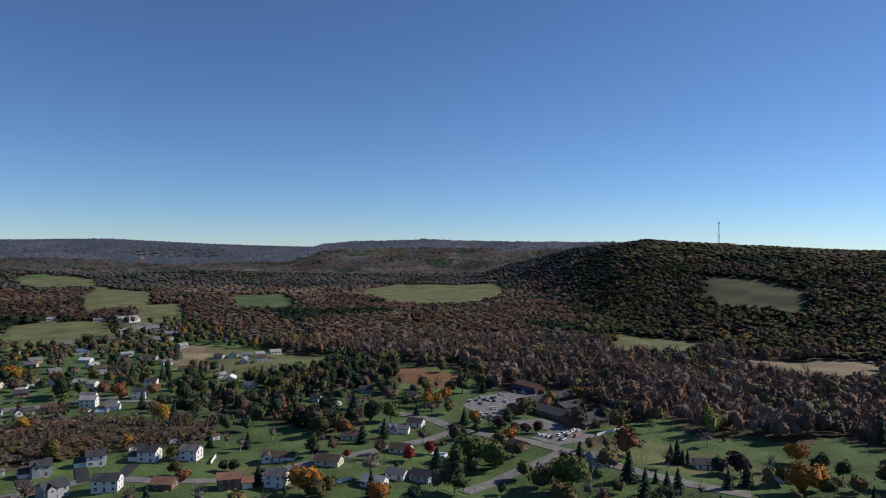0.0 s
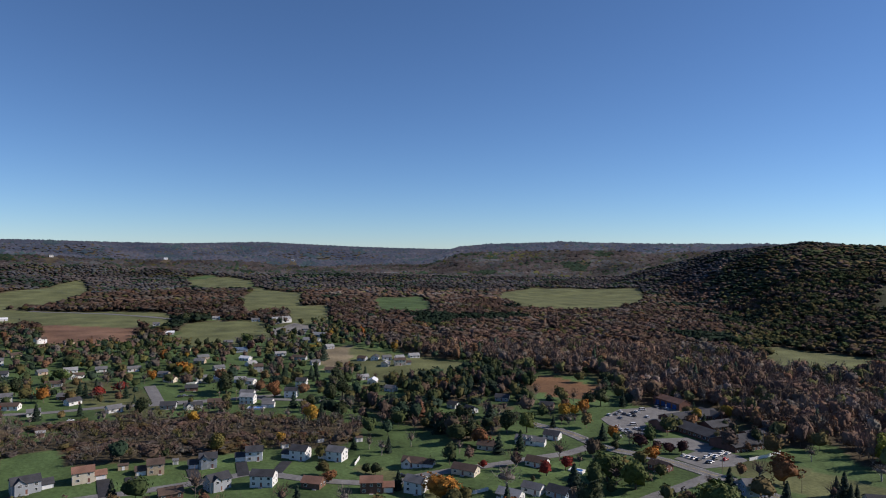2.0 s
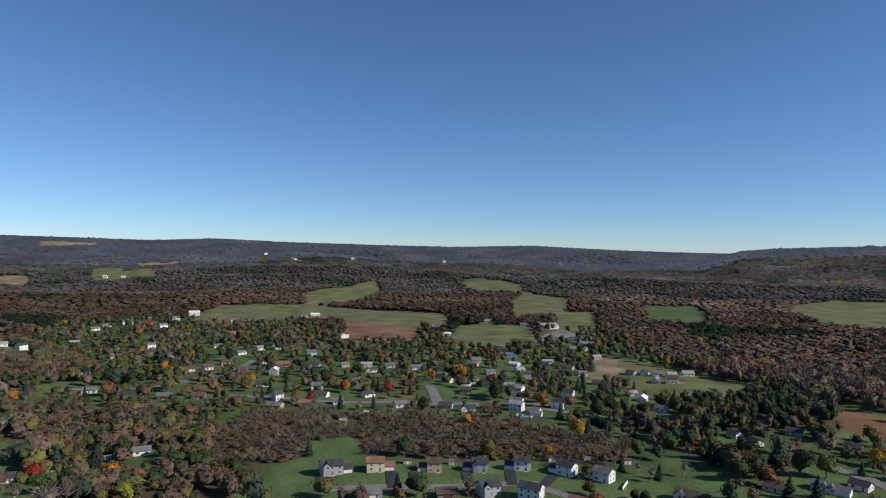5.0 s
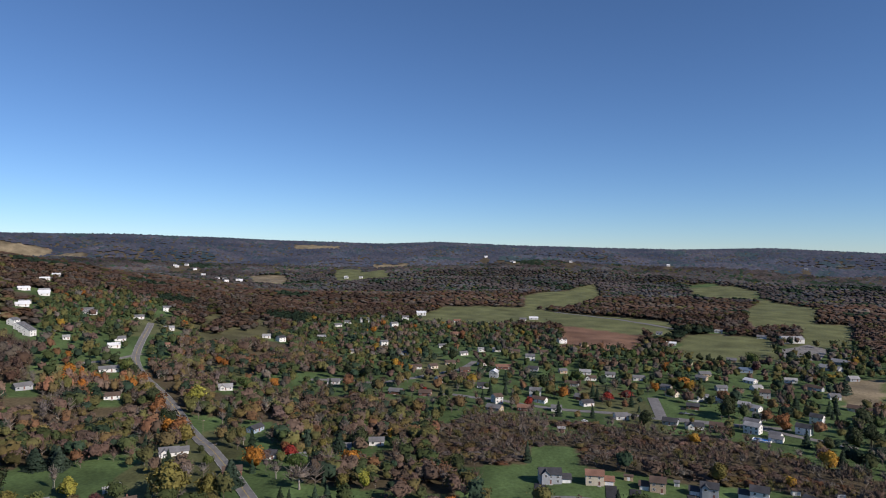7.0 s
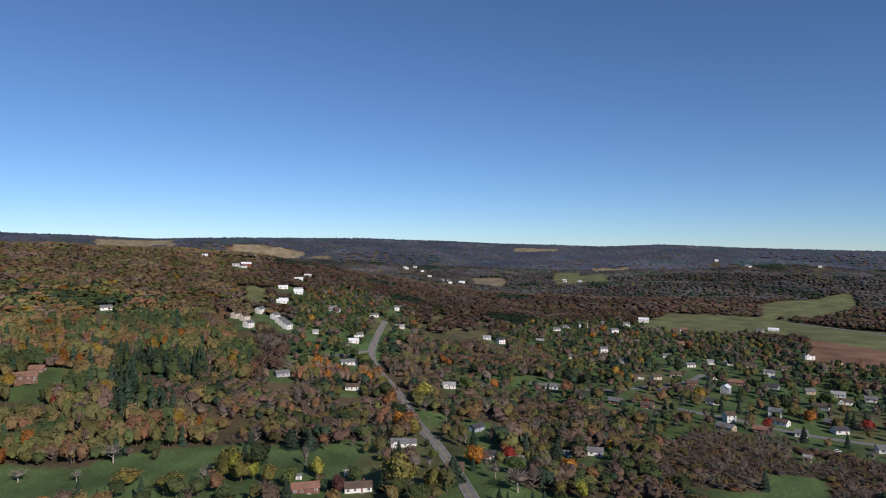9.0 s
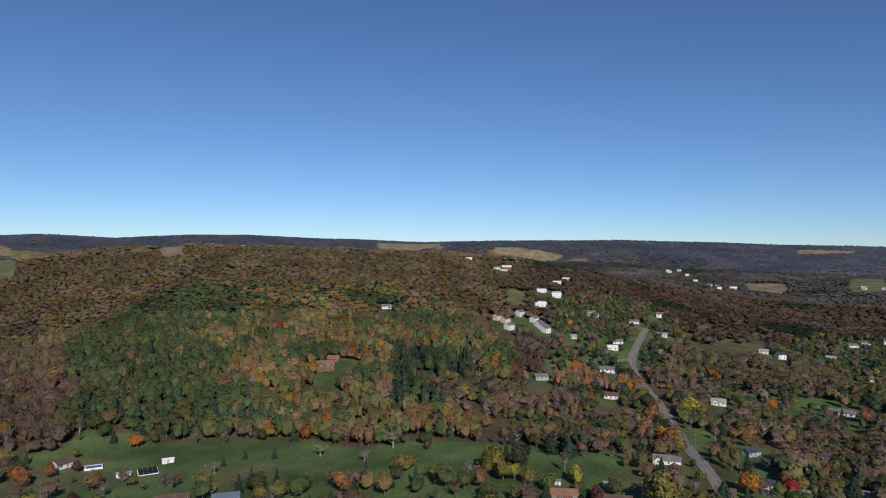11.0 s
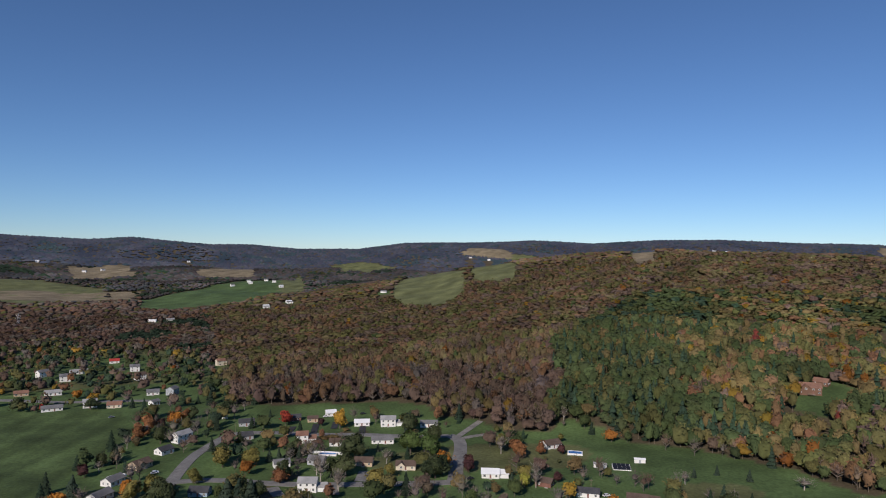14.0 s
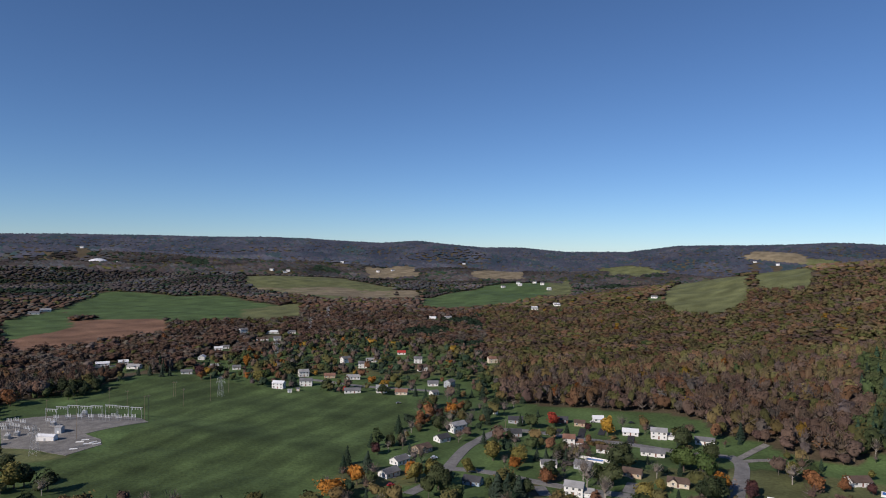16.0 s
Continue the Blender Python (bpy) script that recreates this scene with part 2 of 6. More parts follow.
# open land: ground colour, then corners
GREEN, OLIVE, STRAW, EARTH, RUSSET, DULL = (0.072, 0.112, 0.040), (0.125, 0.135, 0.058), (0.21, 0.172, 0.11), (0.19, 0.11, 0.07), (0.17, 0.095, 0.05), (0.10, 0.095, 0.045)
FIELDS = [
    (OLIVE, [(-904, 1434), (-968, 1724), (-687, 1838), (-591, 1638), (-560, 1326), (-709, 1239)]),
    (OLIVE, [(-169, 890), (-154, 914), (-52, 879), (-53, 803), (-149, 792)]),
    (STRAW, [(-23, 765), (124, 807), (108, 701), (32, 688)]),
    ((0.062, 0.066, 0.034), [(-98, 1307), (6, 1291), (79, 1204), (72, 1153), (-46, 1202)]),
    (RUSSET, [(-301, 528), (-301, 561), (-233, 552), (-222, 490), (-250, 475)]),
    (OLIVE, [(-546, 497), (-568, 575), (-499, 563), (-396, 575), (-371, 511), (-417, 478)]),
    (GREEN, [(-1075, 1155), (-1032, 1281), (-821, 1063), (-900, 983)]),
    (OLIVE, [(-1019, 851), (-1010, 954), (-865, 823), (-891, 743)]),
    (OLIVE, [(-1276, 931), (-1535, 1168), (-1298, 1123), (-1059, 923), (-1083, 796)]),
    (GREEN, [(-2027, 1247), (-2033, 1357), (-1693, 1296), (-1692, 1161)]),
    (OLIVE, [(-856, 511), (-934, 589), (-886, 692), (-772, 613), (-739, 485)]),
    (EARTH, [(-1084, 427), (-1122, 481), (-1014, 536), (-884, 478), (-912, 364)]),
    (OLIVE, [(-1238, 191), (-1397, 295), (-1367, 472), (-1055, 629), (-990, 585), (-1171, 485)]),
    (OLIVE, [(-1610, 533), (-2002, 908), (-1782, 827), (-1543, 622), (-1512, 508)]),
    (DULL, [(-1091, -158), (-1249, -104), (-1055, -53), (-918, -99), (-905, -131)]),
    (DULL, [(-1035, -178), (-1202, -123), (-1005, -55), (-881, -131)]),
    (OLIVE, [(-930, -440), (-968, -420), (-962, -385), (-925, -385)]),
    (OLIVE, [(-434, -1442), (-948, -2611), (-616, -1447), (-568, -1319), (-483, -1234), (-430, -1325)]),
    (GREEN, [(122, -1816), (-179, -2332), (-385, -2385), (-334, -2067), (-102, -1711), (61, -1681)]),
    (OLIVE, [(768, -2276), (486, -2423), (213, -2172), (358, -1786)]),
    (GREEN, [(854, -1386), (970, -1751), (625, -1732), (369, -1437), (543, -1286)]),
    (EARTH, [(724, -1013), (733, -1172), (576, -1236), (510, -1137), (624, -896)]),
    (STRAW, [(700, -1960), (420, -2060), (120, -2081), (125, -2010), (420, -1985)]),
    (GREEN, [(823, -1153), (854, -1386), (724, -1210), (732, -1024)]),
    (GREEN, [(-440, -380), (-474, -404), (-506, -394), (-512, -376), (-480, -362), (-450, -360)]),
    (OLIVE, [(-306, -2348), (-435, -2698), (-351, -2098), (-236, -1815)]),
    (STRAW, [(-569, 517), (-583, 589), (-518, 524), (-510, 475)]),
    (STRAW, [(-3175, -1313), (-3139, -965), (-3089, -950), (-3157, -1305)]),
    (STRAW, [(-4271, -100), (-4244, 181), (-4180, 179), (-4203, -98)]),
    (OLIVE, [(-2471, 86), (-2624, 291), (-2454, 294), (-2310, 100)]),
    (STRAW, [(-3035, 285), (-3060, 445), (-3007, 443), (-2703, 265)]),
    (OLIVE, [(-2467, -216), (-2463, -77), (-2259, -79), (-2221, -176)]),
    (OLIVE, [(-1902, 1184), (-1976, 1397), (-1688, 1276), (-1721, 1125)]),
    (EARTH, [(-3133, -1514), (-3233, -1331), (-3396, -1171), (-3296, -1167), (-3123, -1443)]),
    (OLIVE, [(-3528, -2480), (-3850, -2154), (-3100, -1751), (-3494, -2367)]),
    (STRAW, [(-2217, -2973), (-930, -1140), (-905, -1110), (-874, -1155)]),
    (OLIVE, [(-1704, -3405), (-1886, -3349), (-1844, -3277), (-1672, -3341)]),
    (STRAW, [(-2475, -209), (-2463, -71), (-2335, -83), (-2261, -174)]),
    (OLIVE, [(-2626, 93), (-2684, 206), (-2544, 196), (-2498, 105)]),
    (STRAW, [(-1512, -3543), (-1802, -3803), (-1749, -3405), (-1569, -3382)]),
    (OLIVE, [(-681, -3294), (-829, -3334), (-944, -3062), (-686, -2607)]),
    (OLIVE, [(-1291, -2960), (-727, -1390), (-682, -1304), (-641, -1441)]),
    (STRAW, [(-3529, -2505), (-3826, -2164), (-3099, -1753), (-3451, -2408)]),
    (STRAW, [(-3166, -1492), (-3371, -1182), (-3303, -1170), (-3133, -1449)]),
    (STRAW, [(-31, -2768), (-300, -3218), (-253, -2716), (-73, -2679)]),
    (STRAW, [(440, -2931), (205, -3045), (181, -2690), (377, -2645)]),
    (STRAW, [(-1490, -3535), (-1697, -3449), (-1659, -3374), (-1487, -3449)]),
    (OLIVE, [(-1265, -2933), (-727, -1420), (-666, -1300), (-628, -1425)]),
    (OLIVE, [(-697, -3250), (-905, -3149), (-780, -2718), (-607, -2717)]),
    (OLIVE, [(482, -1427), (381, -1522), (342, -1408), (451, -1334)]),
    (GREEN, [(-45, -594), (-113, -579), (-175, -557), (-172, -516), (-105, -538), (-40, -537)]),
]
# thickets and woods among the houses: kind, then corners
GROVES = [
    ("brush", [(-385, 98), (-384, 130), (-417, 147), (-407, 172), (-370, 160), (-344, 210), (-319, 258), (-284, 294), (-315, 330), (-347, 300), (-380, 283), (-426, 260), (-469, 195), (-523, 139), (-469, 93), (-389, 74)]),
    ("brush", [(-421, 253), (-429, 280), (-378, 299), (-297, 306), (-282, 274), (-321, 240), (-340, 204)]),
    ("mixed", [(-471, 89), (-577, 76), (-582, 12), (-562, -49), (-524, -42), (-475, -23), (-373, -5), (-337, 78), (-388, 77)]),
    ("pines", [(-376, 381), (-389, 535), (-285, 531), (-252, 451), (-255, 406), (-245, 338), (-313, 348)]),
    ("mixed", [(-292, 389), (-291, 430), (-247, 401), (-224, 358), (-238, 328)]),
    ("orange", [(-552, -227), (-572, -211), (-623, -167), (-594, -120), (-495, -92), (-465, -107), (-450, -137), (-442, -181)]),
    ("mixed", [(-594, -120), (-533, -99), (-509, -31), (-484, -10), (-512, 23), (-588, 7), (-607, -61), (-712, -116), (-696, -146), (-646, -150)]),
    ("mixed", [(-824, -154), (-1005, -55), (-757, 47), (-691, 8), (-704, -71), (-706, -126)]),
    ("brush", [(-36, -379), (-64, -449), (-113, -497), (-133, -501), (-118, -464), (-80, -431), (-58, -397), (-45, -360)]),
    ("mixed", [(-509, -326), (-538, -237), (-581, -138), (-538, -101), (-445, -112), (-428, -167), (-421, -207)]),
]
MEADOW = [(245, -343), (289, -404), (244, -440), (244, -513), (275, -557), (377, -603), (298, -705), (199, -644), (52, -615), (39, -544), (69, -450), (85, -352)]
# where the woods begin, by bearing
WOOD_EDGE = [(-14, 470), (-8.8, 469), (-2.7, 445), (3.3, 441), (9.9, 462), (12.7, 507), (16.5, 548), (20.9, 540), (22.4, 628), (29.2, 651), (33.1, 696), (39.7, 736), (43, 900), (47, 1080), (55, 1050), (60, 950), (67, 1000), (75, 1150), (83, 1250), (90, 1150), (93, 900), (97, 820), (102, 1150), (106, 1250), (110, 1000), (110.6, 560), (111.3, 453), (116.2, 462), (125.5, 456), (130.3, 473), (140.9, 491), (143.9, 498), (147.4, 523), (150.1, 516), (154.3, 501), (158.2, 535), (162.6, 584), (168.9, 584), (175.7, 586), (176.5, 640), (179, 900), (186, 1000), (190, 1050), (197, 900), (205, 780), (213, 700), (218, 650)]


def town_of(x, y):
    """Settled land, where trees stand singly."""
    return np.hypot(x, y) < ring(bearing(x, y), WOOD_EDGE) + 12 * wave(x, y, 60, 21)


def field_of(x, y):
    k = np.full(np.shape(x), -1)
    far = ramp(500, 800, np.hypot(x, y)) * (1 - 0.8 * ramp(1900, 2600, np.hypot(x, y)))
    for i, (_, corners) in enumerate(FIELDS):
        (ax, ay), (bx, by) = np.min(corners, 0), np.max(corners, 0)
        pad = 10 + 0.13 * max(abs(ax), abs(ay), abs(bx), abs(by))
        near = np.flatnonzero((x > ax - pad) & (x < bx + pad) & (y > ay - pad) & (y < by + pad))
        px, py, pf = x[near], y[near], far[near]
        wx, wy = 4 * wave(px, py, 50, 31), 4 * wave(px, py, 50, 32)
        for s in (0.12, 0.08, 0.04, 0):
            k[near[inside(px * (1 + s * pf) + wx, py * (1 + s * pf) + wy, corners)]] = i
    return k


def grove_of(x, y):
    k = np.full(np.shape(x), -1)
    for i, (_, corners) in enumerate(GROVES):
        k[inside(x, y, corners)] = i
    return k


def mesh_from(name, verts, tris, mats, attribute=None, colours=None, smooth=False):
    me = bpy.data.meshes.new(name)
    n = len(tris)
    me.vertices.add(len(verts))
    me.vertices.foreach_set("co", np.ascontiguousarray(verts, np.float32).ravel())
    me.loops.add(n * tris.shape[1])
    me.loops.foreach_set("vertex_index", np.ascontiguousarray(tris, np.int32).ravel())
    me.polygons.add(n)
    me.polygons.foreach_set("loop_start", np.arange(n, dtype=np.int32) * tris.shape[1])
    if attribute:
        a = me.attributes.new(attribute, "FLOAT_COLOR", "POINT")
        a.data.foreach_set("color", np.ascontiguousarray(np.c_[colours, np.ones(len(colours))], np.float32).ravel())
    me.update(calc_edges=True)
    me.polygons.foreach_set("use_smooth", np.full(n, smooth))
    for m in mats:
        me.materials.append(m)
    return me


def build_ground():
    az = np.concatenate([np.arange(-14, 220, 0.34), np.arange(220, 346, 6.0)])
    r = np.concatenate([[0.5, 60, 120, 180, 230], 255 * 1.0115 ** np.arange(262)])
    A, R = np.meshgrid(np.radians(az), r)
    x, y = (-np.sin(A) * R).ravel(), (np.cos(A) * R).ravel()
    z = terrain(x, y)
    land = np.empty((len(x), 3))
    land[:] = (0.085, 0.068, 0.042)
    grove = grove_of(x, y)
    land[grove >= 0] = (0.09, 0.072, 0.042)
    town = town_of(x, y) & (grove < 0)
    mow = 1 + 0.12 * wave(x, y, 30, 41) + 0.15 * wave(x, y, 140, 42)
    land[town] = np.outer(mow, GREEN)[town]
    dry = town & (wave(x, y, 170, 43) > 0.75)
    land[dry] = np.outer(mow, OLIVE)[dry] * 0.8
    for hx, hy in HOMES:
        if hx * hx + hy * hy < 1500 ** 2:
            yard = ~town & (np.hypot(x - hx, y - hy) < 20 + 5 * wave(x, y, 25, 46))
            land[yard] = np.outer(mow, GREEN)[yard]
    # mown strips of the hay meadow
    hay = inside(x, y, MEADOW)
    u = 0.923 * x - 0.385 * y + 3 * wave(x, y, 80, 45)
    land[hay] = (np.outer(mow * (1 + 0.10 * np.sin(u / 2.3) + 0.16 * np.sin(u / 5.1 + 1)), GREEN) * (0.86, 0.82, 0.82))[hay]
    k = field_of(x, y)
    for i, (colour, _) in enumerate(FIELDS):
        land[k == i] = np.outer(1 + 0.15 * wave(x, y, 60, 44), colour)[k == i]
    nc, nr = len(az), len(r)
    i, j = np.meshgrid(np.arange(nr - 1), np.arange(nc), indexing="ij")
    j2 = (j + 1) % nc
    quads = np.stack([i * nc + j, i * nc + j2, (i + 1) * nc + j2, (i + 1) * nc + j], -1).reshape(-1, 4)
    me = mesh_from("ground", np.c_[x, y, z], quads[:, ::-1], [LAND], "land", land, True)
    tagged(new("ground", me), "rolling valley floor of lawns, fields and leaf litter", "ground", kind="structure")


# ---- woods ----
ICO_V = np.array([(0, 0, 1), (0.894, 0, 0.447), (0.276, 0.851, 0.447), (-0.724, 0.526, 0.447), (-0.724, -0.526, 0.447), (0.276, -0.851, 0.447),
                  (0.724, 0.526, -0.447), (-0.276, 0.851, -0.447), (-0.894, 0, -0.447), (-0.276, -0.851, -0.447), (0.724, -0.526, -0.447), (0, 0, -1)])
ICO_F = np.array([(0, 1, 2), (0, 2, 3), (0, 3, 4), (0, 4, 5), (0, 5, 1), (1, 6, 2), (2, 7, 3), (3, 8, 4), (4, 9, 5), (5, 10, 1),
                  (6, 7, 2), (7, 8, 3), (8, 9, 4), (9, 10, 5), (10, 6, 1), (11, 7, 6), (11, 8, 7), (11, 9, 8), (11, 10, 9), (11, 6, 10)])


def finer(V, T):
    """Splits every triangle of a ball in four."""
    V, T, seen, out = [tuple(v) for v in V], T, {}, []

    def mid(i, j):
        key = (min(i, j), max(i, j))
        if key not in seen:
            m = (np.array(V[i]) + np.array(V[j])) / 2
            V.append(tuple(m / np.linalg.norm(m)))
            seen[key] = len(V) - 1
        return seen[key]

    for a, b, c in T:
        d, e, f = mid(a, b), mid(b, c), mid(c, a)
        out += [(a, d, f), (d, b, e), (f, e, c), (d, e, f)]
    return np.array(V), np.array(out)


BALL = [(ICO_V / np.linalg.norm(ICO_V, axis=1)[:, None], ICO_F)]
BALL += [finer(*BALL[0])]
BALL += [finer(*BALL[1])]


def tree_shape(g, kind, clumps, level=1, trunk=True, size=0.08):
    """Vertices and triangles of a tree 1 high and about 1 wide, and how light each vertex's leaf is against the rest (bark below 0)."""
    V, T, C, n = [], [], [], 0
    low, high = {"round": (0.07, 1.0), "tall": (0.05, 1.0), "cone": (0.03, 1.0), "bare": (0.14, 1.0), "bush": (-0.08, 1.0)}[kind]

    def put(v, f, c):
        nonlocal n
        V.append(v), T.append(np.asarray(f) + n), C.append(np.zeros(len(v)) + c)
        n += len(v)

    mid, half = (low + high) / 2, (high - low) / 2
    lobes = g.normal(size=(13, 3)) * (1, 1, 0.8)
    lobes /= np.linalg.norm(lobes, axis=1)[:, None]
    lift = g.uniform(0.1, 0.55, 13)

    def reach(d):
        """How far the crown reaches in a direction: a ball with bulging limbs."""
        return 0.58 + (np.maximum(0, d @ lobes.T) ** 9 * lift).sum(-1)

    stretch = np.array((0.46, 0.46, half)) * ((0.86, 0.86, 1.0) if kind == "tall" else (1, 1, 1))
    if kind == "cone":
        sides, tiers = (9, 6) if level > 1 else (6, 4)
        v, f = [], []
        for k in range(tiers):
            lo, hi = low + (high - low) * k / tiers, low + (high - low) * (k + 1.25) / tiers
            ro, rin = 0.42 * (1 - k / tiers) + 0.03, 0.42 * (1 - (k + 1.25) / tiers) * 0.55
            m = len(v)
            for i in range(sides):
                a = 6.2832 * i / sides + k
                q = ro * g.uniform(0.75, 1.2)
                v.append((q * math.cos(a), q * math.sin(a), lo + g.uniform(-0.02, 0.02)))
            v.append((0, 0, min(hi, 1.0)))
            f += [(m + i, m + (i + 1) % sides, m + sides) for i in range(sides)]
        put(np.array(v), np.array(f), g.uniform(0.88, 1.12, len(v)))
    else:
        B, F = BALL[level]
        v = B * reach(B)[:, None] * (1 + g.uniform(-0.12, 0.12, (len(B), 1)))
        put(v * stretch * (0.46 if kind == "bare" else 0.88) + (0, 0, mid), F, g.uniform(0.82, 1.12, len(B)))
    for _ in range(clumps):
        d = g.normal(size=3)
        d /= np.linalg.norm(d)
        if d[2] < -0.5:
            d[2] *= -1
        if kind == "cone":
            h, a = g.uniform(0, 1) ** 0.7, g.uniform(0, 6.283)
            p = np.array(((0.43 * h + 0.02) * np.cos(a), (0.43 * h + 0.02) * np.sin(a), high - (high - low) * h))
            nrm = np.array((np.cos(a), np.sin(a), 0.7)) + g.normal(size=3) * 0.3
        else:
            p = d * reach(d[None])[0] * stretch * g.uniform(0.45 if kind == "bare" else 0.84, 1.14) + (0, 0, mid)
            nrm = d + g.normal(size=3) * 0.42
        nrm /= np.linalg.norm(nrm)
        u = np.cross(nrm, (0.3, 0.2, 1))
        u /= np.linalg.norm(u)
        w, s, a = np.cross(nrm, u), size * g.uniform(0.6, 1.4), g.uniform(0, 6.283)
        if kind == "bare":
            # a spray of twigs, long and thin, reaching up and out
            e = (d * (0.5, 0.5, 0.4) + (0, 0, 0.75)) * size * g.uniform(1.4, 2.8)
            put(np.array([p - u * size * 0.22, p + u * size * 0.22, p + e]), [(0, 1, 2)], g.uniform(0.8, 1.25))
            continue
        put(np.array([p + s * (np.cos(a + b) * u + np.sin(a + b) * w * 0.8) for b in (0, 2.1, 4.2)]), [(0, 1, 2)], g.uniform(0.82, 1.2))
    if trunk:
        w = 0.022
        put(np.array([(w * np.cos(t), w * np.sin(t), -0.05) for t in (0, 2.1, 4.2)] + [(0, 0, 0.8)]), [(0, 1, 3), (1, 2, 3), (2, 0, 3)], -1)
        if kind == "bare":
            for _ in range(9):
                a, h = g.uniform(0, 6.283), g.uniform(0.15, 0.6)
                e = np.array((0.45 * np.cos(a), 0.45 * np.sin(a), h + g.uniform(0.25, 0.42)))
                put(np.array([(0, 0, h), (0.018, 0.018, h + 0.05), e]), [(0, 1, 2)], -1)
    return np.concatenate(V), np.concatenate(T), np.concatenate(C)


def stand(name, label, x, y, high, wide, tint, shapes, bark, seed, material=None):
    """One wood: many trees joined, each of one of the shapes."""
    g = np.random.RandomState(seed)
    pick, turn, z = g.randint(len(shapes), size=len(x)), g.uniform(0, 6.283, len(x)), terrain(x, y) - 0.4
    vs, ts, cs, n = [], [], [], 0
    for k, (V, T, C) in enumerate(shapes):
        m = np.flatnonzero(pick == k)
        if not len(m):
            continue
        c, s, w = np.cos(turn[m])[:, None], np.sin(turn[m])[:, None], wide[m][:, None]
        v = np.stack([x[m][:, None] + w * (V[:, 0] * c - V[:, 1] * s), y[m][:, None] + w * (V[:, 0] * s + V[:, 1] * c), z[m][:, None] + high[m][:, None] * V[:, 2]], -1)
        col = tint[m][:, None, :] * np.abs(C)[None, :, None]
        col[:, C < 0] = bark
        vs.append(v.reshape(-1, 3)), cs.append(col.reshape(-1, 3))
        ts.append((T[None] + (np.arange(len(m)) * len(V))[:, None, None] + n).reshape(-1, 3))
        n += len(m) * len(V)
    if n:
        me = mesh_from(name, np.concatenate(vs), np.concatenate(ts), [material or WOODS], "tint", np.concatenate(cs), True)
        tagged(new(name, me), label, "woods", kind="stuff")


BROWN, RUST, OCHRE, MOSS, LEAF, PINE, GOLD, FLAME, CRIMSON, ASH = [np.array(c) for c in (
    (0.094, 0.066, 0.050), (0.120, 0.066, 0.036), (0.112, 0.084, 0.036), (0.078, 0.074, 0.028), (0.046, 0.060, 0.024),
    (0.022, 0.036, 0.022), (0.300, 0.190, 0.035), (0.290, 0.115, 0.028), (0.160, 0.035, 0.028), (0.115, 0.098, 0.084))]


def mixed(g, n, weights):
    """Tints drawn from (colour, weight) pairs, each a little off."""
    cols, w = np.array([c for c, _ in weights]), np.array([v for _, v in weights], float)
    t = cols[g.choice(len(cols), n, p=w / w.sum())]
    return t * g.uniform(0.8, 1.22, (n, 1)) * g.uniform(0.94, 1.06, (n, 3))


def clustered(g, x, y, size, seed, weights):
    """Tints drawn from (colour, weight) pairs so that neighbours tend to be alike."""
    cols, w = np.array([c for c, _ in weights]), np.array([v for _, v in weights], float)
    score = np.stack([wave(x, y, size, seed + 3 * k) + 0.75 * g.gumbel(size=len(x)) + 1.1 * np.log(v) for k, v in enumerate(w)], -1)
    t = cols[score.argmax(-1)]
    return t * g.uniform(0.78, 1.25, (len(x), 1)) * g.uniform(0.94, 1.06, (len(x), 3))


